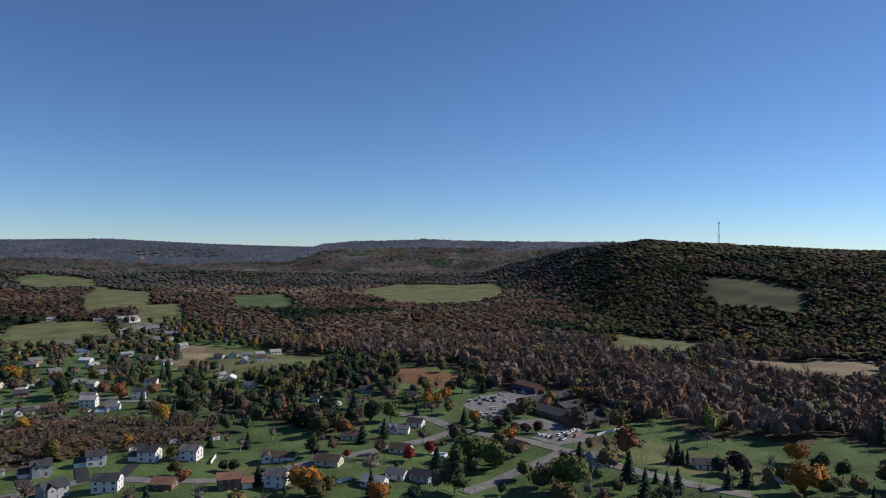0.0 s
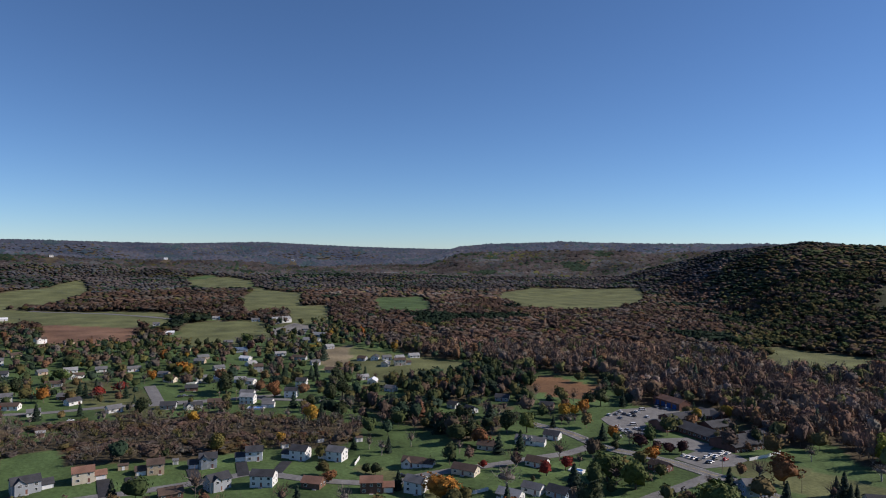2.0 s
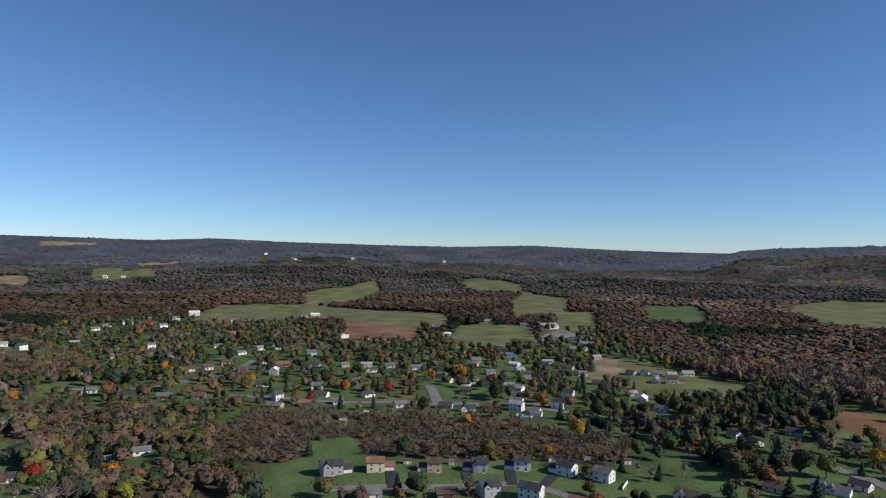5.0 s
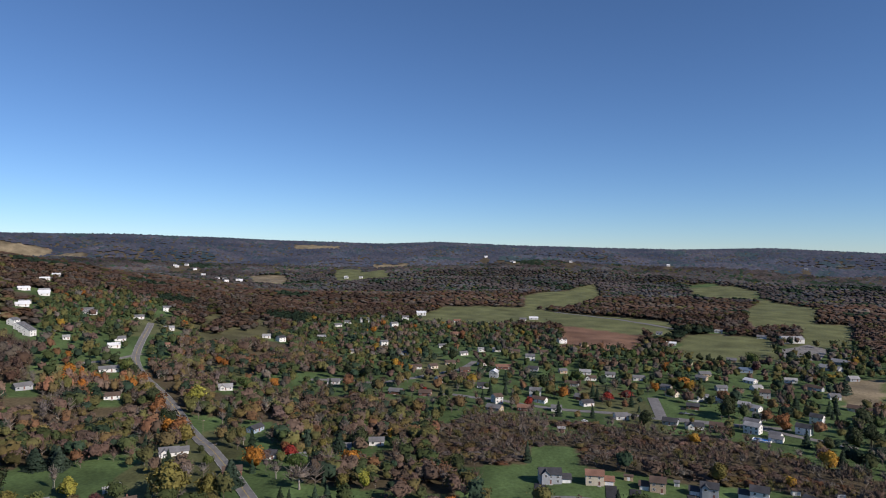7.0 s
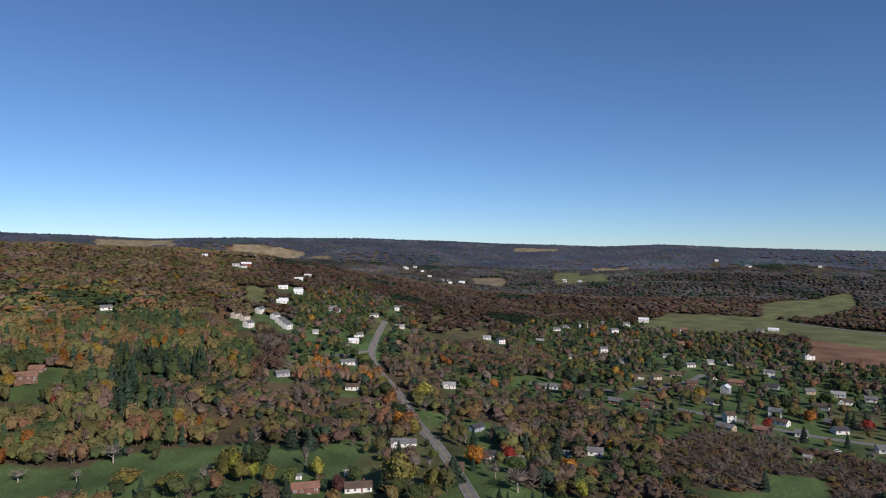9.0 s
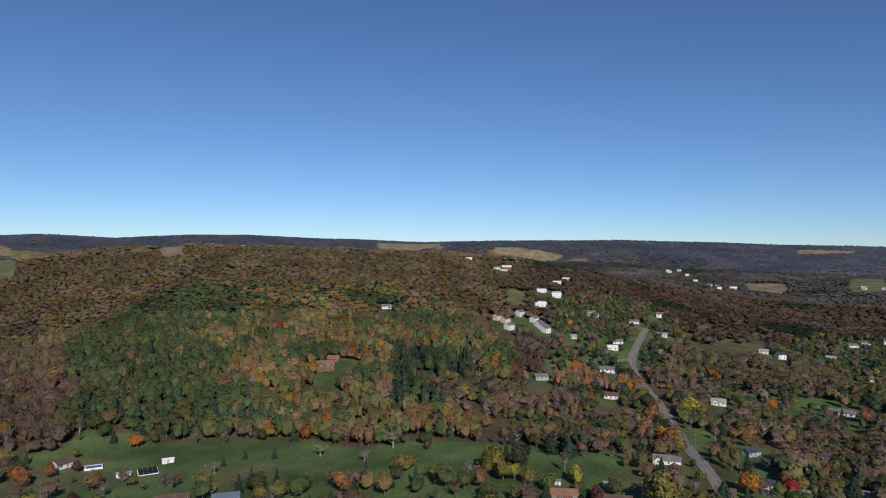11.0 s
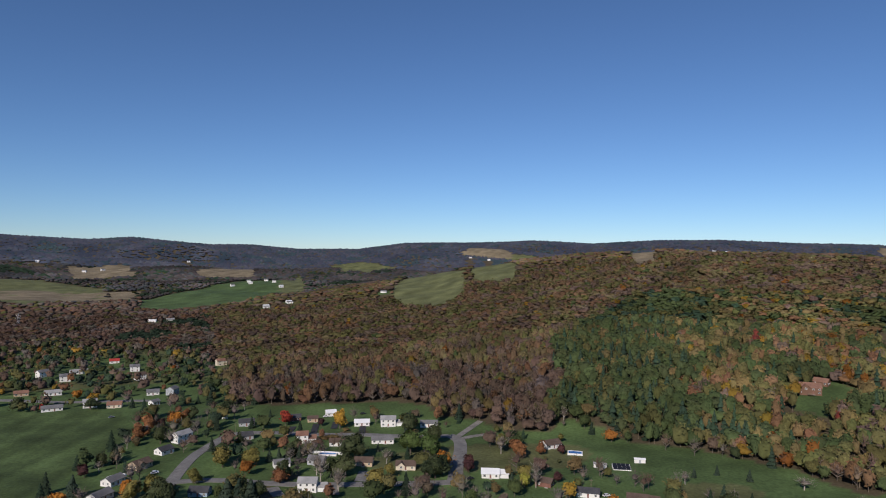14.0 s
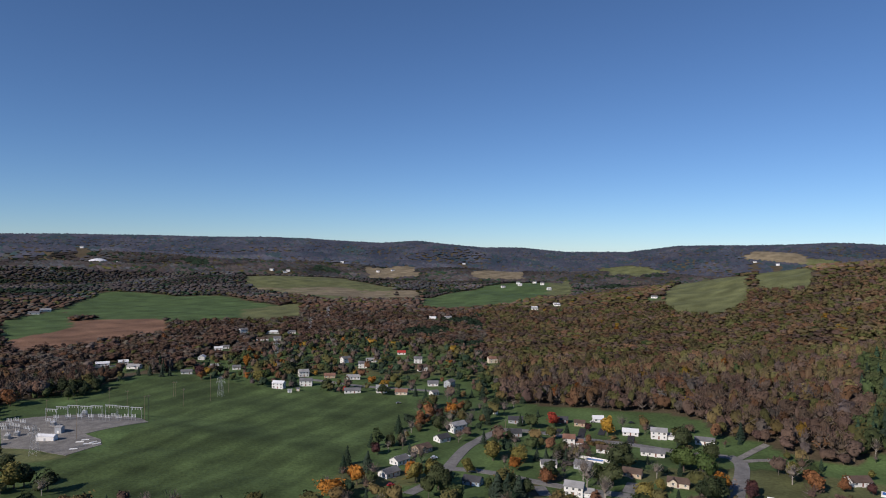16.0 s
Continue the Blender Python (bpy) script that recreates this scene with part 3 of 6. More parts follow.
def tints(g, x, y):
    """Autumn colour by place; far haze and lifted backlit woods are painted into it."""
    az, r = bearing(x, y), np.hypot(x, y)
    d = wave(x, y, 120, 51)
    valley = clustered(g, x, y, 130, 301, [(BROWN * (1.16, 1.04, 0.98), 6), (ASH * (1.05, 0.99, 0.95), 3), (BROWN * 0.95, 3), (MOSS * 1.1, 1.5), (RUST * 1.05, 1), (PINE * 1.2, 0.5)])
    # lighter tint at low bearings, where the woods are backlit, to lift their shade
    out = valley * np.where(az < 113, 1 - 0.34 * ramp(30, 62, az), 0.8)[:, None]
    crown = clustered(g, x, y, 90, 331, [(RUST * (0.94, 1.04, 1.1), 4), (OCHRE * (0.9, 0.95, 1.1), 4.5), (BROWN * 1.0, 4), (MOSS * 1.0, 3.8), (GOLD * 0.42, 0.35), (FLAME * 0.4, 0.2), (LEAF, 0.5)])
    foot = clustered(g, x, y, 70, 361, [(BROWN * (0.94, 0.9, 0.9), 6), (ASH * (0.74, 0.69, 0.7), 2.5), (RUST * 0.85, 1.8), (MOSS * 0.9, 1.6), (OCHRE * 0.9, 1.2), (FLAME * 0.38, 0.15), (GOLD * 0.38, 0.2)])
    green = clustered(g, x, y, 60, 391, [(LEAF * 1.05, 6), (MOSS * 0.9, 2.2), (PINE * 1.4, 2.5), (OCHRE, 0.8)])
    gay = clustered(g, x, y, 45, 421, [(LEAF * 1.15, 3), (MOSS * 1.2, 4), (OCHRE * 1.15, 3.5), (GOLD * 0.5, 0.9), (FLAME * 0.45, 0.6), (RUST * 1.25, 2), (CRIMSON * 0.7, 0.25), (PINE * 1.3, 1), (BROWN * 1.2, 1.2)])
    pines = clustered(g, x, y, 40, 451, [(PINE * 1.15, 6), (LEAF * 0.9, 3), (BROWN * 1.1, 1)])
    mast = clustered(g, x, y, 140, 481, [(MOSS * 1.15, 3.5), (BROWN * 1.1, 4), (OCHRE * 1.1, 2), (LEAF * 1.1, 3), (PINE, 1), (RUST * 1.1, 1.2)])
    # far woods shifted towards blue-grey, haze put into their colour
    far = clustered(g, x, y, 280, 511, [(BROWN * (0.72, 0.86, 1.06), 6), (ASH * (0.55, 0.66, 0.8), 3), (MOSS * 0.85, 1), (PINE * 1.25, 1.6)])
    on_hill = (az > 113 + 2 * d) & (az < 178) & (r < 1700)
    leafy_to = ring(az, [(112, 640), (118, 800), (125, 1000), (140, 1000), (146, 860), (149.5, 700), (150, 0)])
    turned = on_hill & (az + 1.2 * d < 149.5) & (r + 40 * d < leafy_to)
    for where, tint in (
            (on_hill, crown),
            (on_hill & (r + 40 * d < 690) & (az > 145), foot),
            (turned, gay),
            (turned & ((az + 3 * d > 138) | (wave(x, y, 150, 57) > 0.55)), green),
            (turned & (az > 116.5) & (az < 124) & (r > 520) & (r + 20 * d < 660), pines),
            ((az < 14) & (r > 800), mast),
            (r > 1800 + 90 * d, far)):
        out[where] = tint[where]
    out = out * np.clip(1 + 0.16 * wave(x, y, 110, 53), 0.7, 1.35)[:, None]
    out = out * np.where(r > 1500, np.clip(1 + 0.3 * wave(x, y, 330, 54), 0.5, 1.6), 1)[:, None]
    dark = (wave(x, y, 260, 52) > 0.95) & (r > 900) & ~on_hill
    # tint falls off with distance, part of the painted haze
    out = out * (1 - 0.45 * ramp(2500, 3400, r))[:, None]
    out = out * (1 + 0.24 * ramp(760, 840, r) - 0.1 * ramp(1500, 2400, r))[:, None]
    # near backlit woods lightened again in the tint; mast hill toned down
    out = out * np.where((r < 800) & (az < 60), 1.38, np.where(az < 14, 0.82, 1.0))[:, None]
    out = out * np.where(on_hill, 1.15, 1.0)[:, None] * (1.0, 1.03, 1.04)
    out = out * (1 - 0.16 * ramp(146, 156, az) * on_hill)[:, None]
    out[dark] = (PINE * g.uniform(0.8, 1.4, (len(x), 1)))[dark]
    return out


def scatter(g, r0, r1, gap):
    """Jittered places in the ring between two distances."""
    k = int(r1 / gap) + 1
    u, v = np.meshgrid(np.arange(-k, k + 1) * gap, np.arange(-k, k + 1) * gap)
    x, y = (u + g.uniform(-0.45, 0.45, u.shape) * gap).ravel(), (v + g.uniform(-0.45, 0.45, u.shape) * gap).ravel()
    r, az = np.hypot(x, y), bearing(x, y)
    m = (r > r0) & (r < r1) & (az > -13) & (az < 218)
    return x[m], y[m]


HOMES = []


def before_home(x, y, h):
    """Whether a tree of that height would stand on a house or shut it off from the south-east of the valley."""
    shut = np.zeros(len(x), bool)
    for hx, hy in HOMES:
        r = math.hypot(hx, hy)
        along, across = (x * hx + y * hy) / r, np.abs(x * hy - y * hx) / r
        shut |= (across < 8 + r * 0.004) & (along < r + 10) & (along > r - 8 - (h - 3) * r / 120)
    return shut


def on_way(x, y, d):
    """Whether places lie within d of a road or paved yard."""
    ways = np.array([v.co.xy for o in scene.objects if o.name.split(".")[0] in ("road", "driveway", "car_park", "forecourt", "substation_yard", "yard") for v in o.data.vertices])
    cells = {}
    for a, b in ways:
        cells.setdefault((int(a // 10), int(b // 10)), []).append((a, b))
    near = np.zeros(len(x), bool)
    for n, (p, q) in enumerate(zip(x, y)):
        i, j = int(p // 10), int(q // 10)
        near[n] = any((p - a) ** 2 + (q - b) ** 2 < d * d for s in (-1, 0, 1) for t in (-1, 0, 1) for a, b in cells.get((i + s, j + t), ()))
    return near


def build_woods():
    g = np.random.RandomState(3)
    near = [tree_shape(g, "round", 62, 1, size=0.085) for _ in range(5)] + [tree_shape(g, "tall", 62, 1, size=0.085) for _ in range(3)]
    bare = [tree_shape(g, "bare", 90, 0, size=0.075) for _ in range(5)]
    cone = [tree_shape(g, "cone", 50, size=0.075) for _ in range(4)]
    mid = [tree_shape(g, "round", 18, 0, False, 0.15) for _ in range(8)]
    small = [tree_shape(g, "round", 0, 0, False) for _ in range(8)]
    mound = [(np.array([(np.cos(a) * 0.6, np.sin(a) * 0.6, -0.2) for a in np.arange(5) * 1.257] + [(g.uniform(-.2, .2), g.uniform(-.2, .2), 1.0)]) * (1 + g.uniform(-0.2, 0.2, (6, 1))),
              np.array([(0, 1, 5), (1, 2, 5), (2, 3, 5), (3, 4, 5), (4, 0, 5)]), g.uniform(0.75, 1.25, 6)) for _ in range(8)]
    for name, label, r0, r1, gap, shapes, h, w in (
            ("near_wood", "autumn wood of rust, olive and green broadleaf trees", 255, 800, 7.8, None, 14, 12.0),
            ("middle_wood", "brown and olive autumn wood across the valley", 800, 1400, 9.2, mid, 9.5, 16),
            ("distant_wood", "brown autumn woods on far slopes", 1400, 2500, 12.5, small, 8, 21),
            ("far_wood", "wooded ridges across the valley, tinted dark and blue for haze", 2500, 3000, 17, mound, 7, 26),
            ("distant_ridge", "wooded ridges along the skyline, blue with painted haze", 3000, 4700, 22, mound, 9, 30)):
        x, y = scatter(g, r0, r1, gap)
        m = ~town_of(x, y) & ((field_of(x, y) < 0) | ((wave(x, y, 40, 67) > -0.1) & (np.abs(bearing(x, y) - 97.5) < 5.5) & (np.hypot(x, y) < 1400))) & (grove_of(x, y) < 0) & ~before_home(x, y, h)
        x, y = x[m], y[m]
        n = len(x)
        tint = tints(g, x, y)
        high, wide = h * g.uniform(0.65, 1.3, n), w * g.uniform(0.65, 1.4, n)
        # only the skyline ridge gets the blue haze glow
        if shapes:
            stand(name, label, x, y, high, wide, tint, shapes, (0.1, 0.09, 0.08), 7, HAZE_GLOW if name == "distant_ridge" else CANOPY)
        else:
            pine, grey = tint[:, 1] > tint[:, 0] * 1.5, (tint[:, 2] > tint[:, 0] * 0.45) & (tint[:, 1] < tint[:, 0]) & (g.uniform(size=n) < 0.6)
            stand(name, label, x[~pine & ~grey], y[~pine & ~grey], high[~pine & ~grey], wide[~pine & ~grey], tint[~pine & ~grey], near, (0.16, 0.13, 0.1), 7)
            stand("bare_wood", "leafless grey-brown trees with pale trunks", x[grey], y[grey], high[grey] * 1.0, wide[grey] * 0.85, tint[grey], bare, (0.145, 0.12, 0.1), 8)
            stand("pine_wood", "dark green pines among the broadleaf trees", x[pine], y[pine], high[pine] * 1.15, wide[pine] * 0.8, tint[pine], cone, (0.1, 0.08, 0.06), 9)
    # thickets and groves among the houses
    bush = [tree_shape(g, "bush", 44, 0, False, 0.11) for _ in range(6)]
    gx, gy = scatter(g, 255, 1300, 6.2)
    k = np.where((field_of(gx, gy) < 0) & ~on_way(gx, gy, 6), grove_of(gx, gy), -1)
    scrub = np.array([kind == "brush" for kind, _ in GROVES] + [False])[k]
    k[np.where(scrub, before_home(gx, gy, 4), before_home(gx, gy, 12))] = -1
    for i, (kind, _) in enumerate(GROVES):
        m = k == i
        x, y = gx[m], gy[m]
        n = len(x)
        if not n:
            continue
        if kind == "brush":
            m = wave(x, y, 45, 61) < -0.15
            stand("thicket", "russet brush and low leafless shrubs", x[m], y[m], g.uniform(1.8, 4.5, m.sum()), g.uniform(7, 13, m.sum()), mixed(g, m.sum(), [(BROWN * 1.12, 5), (OCHRE * 0.95, 2.5), (RUST * 0.9, 1.2), (ASH * 0.8, 2)]), bush, (0.1, 0.09, 0.08), 10)
            stand("bare_wood", "leafless grey-brown trees over brush", x[~m], y[~m], g.uniform(5, 10, n - m.sum()), g.uniform(6, 10, n - m.sum()), mixed(g, n - m.sum(), [(BROWN * 1.1, 4), (ASH, 2), (MOSS * 1.1, 1.3)]), bare, (0.15, 0.13, 0.11), 11)
        elif kind == "pines":
            m = (g.uniform(size=n) < 0.6) & (wave(x, y, 40, 62) < 0.7)
            x, y, n = x[m], y[m], int(m.sum())
            stand("pine_grove", "dense grove of dark pines and broadleaf trees", x, y, g.uniform(9, 16, n), g.uniform(8, 13, n), mixed(g, n, [(PINE * 1.4, 3.5), (LEAF * 0.9, 3), (BROWN * 1.1, 2), (MOSS * 1.1, 1.6), (RUST * 1.1, 0.6)]), cone[:2] + near, (0.1, 0.08, 0.06), 12)
        elif kind == "orange":
            m = g.uniform(size=n) < 0.7
            stand("grove", "rust and orange autumn trees by the road", x[m], y[m], g.uniform(10, 16, m.sum()), g.uniform(7, 10, m.sum()), mixed(g, m.sum(), [(RUST * 1.6, 4), (BROWN * 1.5, 3), (OCHRE * 1.4, 2), (FLAME * 0.8, 1), (MOSS * 1.3, 1)]), near, (0.15, 0.12, 0.1), 13)
            stand("bare_wood", "leafless grey-brown trees in the grove", x[~m], y[~m], g.uniform(9, 14, n - m.sum()), g.uniform(6, 9, n - m.sum()), mixed(g, n - m.sum(), [(BROWN, 3), (ASH, 2)]), bare, (0.26, 0.23, 0.19), 14)
        else:
            m = (wave(x, y, 75, 63) < 0.75) & (g.uniform(size=n) < 0.82)
            x, y, n = x[m], y[m], int(m.sum())
            leafless = g.uniform(size=n) < 0.3 + 0.25 * wave(x, y, 60, 64)
            big = np.clip(1 + 0.35 * wave(x, y, 50, 65), 0.55, 1.5) * g.uniform(0.8, 1.2, n)
            hue = clustered(g, x, y, 50, 541, [(LEAF * 1.2, 2.2), (MOSS * 1.3, 3), (BROWN * 1.2, 4), (OCHRE * 1.15, 2), (RUST * 1.15, 1.6), (PINE * 1.3, 2)])
            m = ~leafless
            stand("grove", "mixed green, olive and rust trees between the gardens", x[m], y[m], 9.5 * big[m], 10.5 * big[m], hue[m], near, (0.12, 0.1, 0.08), 15)
            stand("bare_wood", "leafless grey-brown trees between the gardens", x[~m], y[~m], 9.5 * big[~m], 8 * big[~m], mixed(g, n - m.sum(), [(BROWN * 1.1, 4), (ASH, 2.5)]), bare, (0.22, 0.19, 0.16), 16)


# ---- kinds of things ----
def high(x, y):
    return float(terrain(np.float64(x), np.float64(y)))


def part(name, bm, material, parent, label=""):
    me = bpy.data.meshes.new(name)
    bm.to_mesh(me)
    bm.free()
    me.materials.append(material)
    ob = new(name, me)
    ob.parent = parent
    return tagged(ob, label)


def again(ob, name, parent, m):
    """Another part on the same mesh."""
    o = new(name, ob.data)
    o.parent = parent
    o.matrix_basis = m
    return o


def base(name, x, y, yaw, label, category, group="", sink=0.0):
    ob = new(name)
    ob.matrix_basis = pose(x, y, high(x, y) - sink, 0, 0, yaw)
    return tagged(ob, label, category, group)


def box(bm, x0, x1, y0, y1, z0, z1, bevel=0.0):
    v = [bm.verts.new((x, y, z)) for z in (z0, z1) for y in (y0, y1) for x in (x0, x1)]
    fs = [bm.faces.new([v[k] for k in f]) for f in ((0, 2, 3, 1), (4, 5, 7, 6), (0, 1, 5, 4), (2, 6, 7, 3), (0, 4, 6, 2), (1, 3, 7, 5))]
    if bevel:
        bmesh.ops.bevel(bm, geom=list({e for f in fs for e in f.edges}), offset=bevel, segments=1, affect="EDGES")
    return bm


def prism(bm, points, axis, a, b):
    """A closed outline drawn out along an axis."""
    put = {"x": lambda u, v, w: (w, u, v), "y": lambda u, v, w: (u, w, v), "z": lambda u, v, w: (u, v, w)}[axis]
    p, q = [bm.verts.new(put(u, v, a)) for u, v in points], [bm.verts.new(put(u, v, b)) for u, v in points]
    bm.faces.new(p), bm.faces.new(q[::-1])
    for i in range(len(p)):
        bm.faces.new((p[i - 1], p[i], q[i], q[i - 1])[::-1])
    bmesh.ops.recalc_face_normals(bm, faces=bm.faces[:])
    return bm


def rod(bm, a, b, r0, r1=None, sides=6):
    a, b = Vector(a), Vector(b)
    q = (b - a).to_track_quat("Z", "Y")
    c = [[bm.verts.new(p + q @ Vector((r * math.cos(t * 6.2832 / sides), r * math.sin(t * 6.2832 / sides), 0))) for t in range(sides)] for p, r in ((a, r0), (b, r0 if r1 is None else r1))]
    for i in range(sides):
        bm.faces.new((c[0][i - 1], c[0][i], c[1][i], c[1][i - 1]))
    bm.faces.new(c[0][::-1]), bm.faces.new(c[1])
    return bm


CACHE = {}


def pane_of(w, h):
    """A window: white frame with a dark pane, facing -y."""
    key = ("window", w, h)
    if key not in CACHE:
        bm = bmesh.new()
        for x0, x1, z0, z1 in ((-w / 2, -w / 2 + 0.1, 0, h), (w / 2 - 0.1, w / 2, 0, h), (-w / 2 + 0.1, w / 2 - 0.1, 0, 0.1), (-w / 2 + 0.1, w / 2 - 0.1, h - 0.1, h), (-w / 2 + 0.1, w / 2 - 0.1, h / 2 - 0.04, h / 2 + 0.04)):
            box(bm, x0, x1, -0.08, 0.03, z0, z1)
        f, g = bpy.data.meshes.new("window"), bpy.data.meshes.new("pane")
        bm.to_mesh(f), bm.free(), f.materials.append(TRIM)
        bm = box(bmesh.new(), -w / 2 + 0.06, w / 2 - 0.06, -0.04, 0.02, 0.05, h - 0.05)
        bm.to_mesh(g), bm.free(), g.materials.append(GLASS)
        CACHE[key] = f, g
    return CACHE[key]


def window(parent, x, y, z, turn=0, w=1.1, h=1.4, split=True):
    f, g = pane_of(w, h)
    o = new("window", f)
    o.parent, o.matrix_basis = parent, pose(x, y, z, 0, 0, turn)
    p = new("pane", g)
    p.parent = o


def wing(parent, x, y, length, depth, eave, pitch, wall, roof, turn=0, over=0.45, name="wall", hip=False):
    """Walls with gables and a two-slope roof. The ridge runs along x of the wing."""
    m = pose(x, y, 0, 0, 0, turn)
    rise = depth / 2 * pitch
    bm = prism(bmesh.new(), [(-depth / 2, -0.8), (depth / 2, -0.8), (depth / 2, eave), (0, eave + (0 if hip else rise)), (-depth / 2, eave)], "x", -length / 2, length / 2)
    part(name, bm, wall, parent).matrix_basis = m
    d, t = depth / 2 + over, 0.22
    lo = eave - over * pitch
    bm = bmesh.new()
    if hip:
        l, k = length / 2 + over, max(0.3, length / 2 - depth / 2)
        v = [bm.verts.new(p) for p in ((-l, -d, lo), (l, -d, lo), (l, d, lo), (-l, d, lo), (-k, 0, eave + rise + t), (k, 0, eave + rise + t))]
        for f in ((0, 1, 5, 4), (1, 2, 5), (2, 3, 4, 5), (3, 0, 4), (3, 2, 1, 0)):
            bm.faces.new([v[i] for i in f])
    else:
        prism(bm, [(-d, lo), (0, eave + rise + 0.03), (d, lo), (d, lo + t), (0, eave + rise + t), (-d, lo + t)], "x", -length / 2 - over, length / 2 + over)
    part("roof", bm, roof, parent).matrix_basis = m
    return m


def gable_end(parent, x, y, width, eave, pitch, run, wall, roof):
    """A cross gable that faces -y."""
    wing(parent, x, y, run, width, eave, pitch, wall, roof, 90)


STYLE = {1: "one-storey", 2: "two-storey"}


def house(x, y, yaw, length, depth, storeys, wall, roof, extra="", pitch=0.55):
    """extra holds letters: g garage wing at +x, G at -x, c chimney, p cross gable, d dormers, k deck."""
    far = math.hypot(x, y) > 760
    cover = {"metal": "metal", "white": "white metal", "red": "red"}.get(roof, roof + " shingle")
    also = " and attached garage" if "g" in extra.lower() else " and cross gable" if "p" in extra else " and dormers" if "d" in extra else ""
    h = base("house", x, y, yaw, f"{STYLE[storeys]} {wall} {'wall' if wall == 'brick' else 'siding'} house with {cover} roof{also}", "house", "houses of the town")
    W, R = WALLS[wall], ROOFS[roof]
    HOMES.append((x, y))
    length, depth = length * 0.82, depth * 0.86
    eave = 2.6 * storeys + 0.3
    wing(h, 0, 0, length, depth, eave, pitch, W, R)
    n = 2 if math.hypot(x, y) > 1500 else max(2, int(length / (3.4 if not far else 5.5)))
    for s in range(storeys):
        for i in range(n):
            px = -length / 2 + length * (i + 0.5) / n
            if s == 0 and i == n // 2:
                continue
            window(h, px, -depth / 2, 1.0 + 2.6 * s, 0, 1.3 if (i + s) % 3 else 1.7)
        for side, turn in ((1, 90), (-1, -90)):
            for k in (-1, 1):
                if not far or (k > 0 and math.hypot(x, y) < 1500):
                    window(h, side * length / 2, k * depth * 0.22, 1.0 + 2.6 * s, turn)
        if not far:
            for i in range(2):
                window(h, (i - 0.5) * length * 0.5, depth / 2, 1.0 + 2.6 * s, 180)
    dx = -length / 2 + length * (n // 2 + 0.5) / n
    part("door", box(bmesh.new(), dx - 0.5, dx + 0.5, -depth / 2 - 0.06, -depth / 2 + 0.05, 0.25, 2.35), DOOR, h)
    if not far:
        part("step", box(bmesh.new(), dx - 1.0, dx + 1.0, -depth / 2 - 1.3, -depth / 2 - 0.07, -0.5, 0.2), CONCRETE, h)
    if "g" in extra.lower():
        s = 1 if "g" in extra else -1
        gx = s * (length / 2 + 2.8)
        wing(h, gx, 0.6, 5.6, depth * 0.8, 2.7, pitch, W, R, name="garage_wall")
        part("garage_door", box(bmesh.new(), gx - 2.2, gx + 2.2, 0.6 - depth * 0.4 - 0.07, 0.6 - depth * 0.4 + 0.04, -0.1, 2.2), TRIM, h)
    if "p" in extra:
        gable_end(h, -length * 0.22, -depth * 0.28, length * 0.36, eave + 0.2, 0.85, depth * 0.62, W, R)
        window(h, -length * 0.22, -depth * 0.59, eave - 1.6, 0, 1.7)
    if "d" in extra:
        for k in (-1, 0, 1):
            wing(h, k * length * 0.28, -depth * 0.26, depth * 0.36, 1.7, eave + 1.3, 0.8, W, R, 90, 0.2, "dormer")
            window(h, k * length * 0.28, -depth * 0.44, eave + 0.3, 0, 0.9, 1.0)
    if "c" in extra:
        part("chimney", box(bmesh.new(), length * 0.2, length * 0.2 + 0.8, 0.3, 1.1, eave, eave + depth / 2 * pitch + 1.1, 0.05), WALLS["brick"], h)
    if "k" in extra:
        bm = box(bmesh.new(), -2.5, 2.5, -depth / 2 - 3.2, -depth / 2 - 1.35, 0.1, 0.35)
        for px in (-2.4, 0, 2.3):
            box(bm, px, px + 0.1, -depth / 2 - 3.2, -depth / 2 - 3.1, 0.35, 1.3)
        box(bm, -2.5, 2.5, -depth / 2 - 3.2, -depth / 2 - 3.12, 1.31, 1.4)
        part("deck", bm, WOOD, h)
    return h


def shed(x, y, yaw, length, depth, eave, wall, roof, label="", name="shed"):
    h = base(name, x, y, yaw, label or f"small {wall} garden shed with {roof} roof", name.replace("_", " "))
    wing(h, 0, 0, length, depth, eave, 0.45, WALLS[wall], ROOFS[roof], over=0.25)
    part("door", box(bmesh.new(), -0.7, 0.7, -depth / 2 - 0.06, -depth / 2 + 0.04, 0.0, min(2.1, eave - 0.2)), TRIM if wall != "white" else WALLS["grey"], h)
    return h


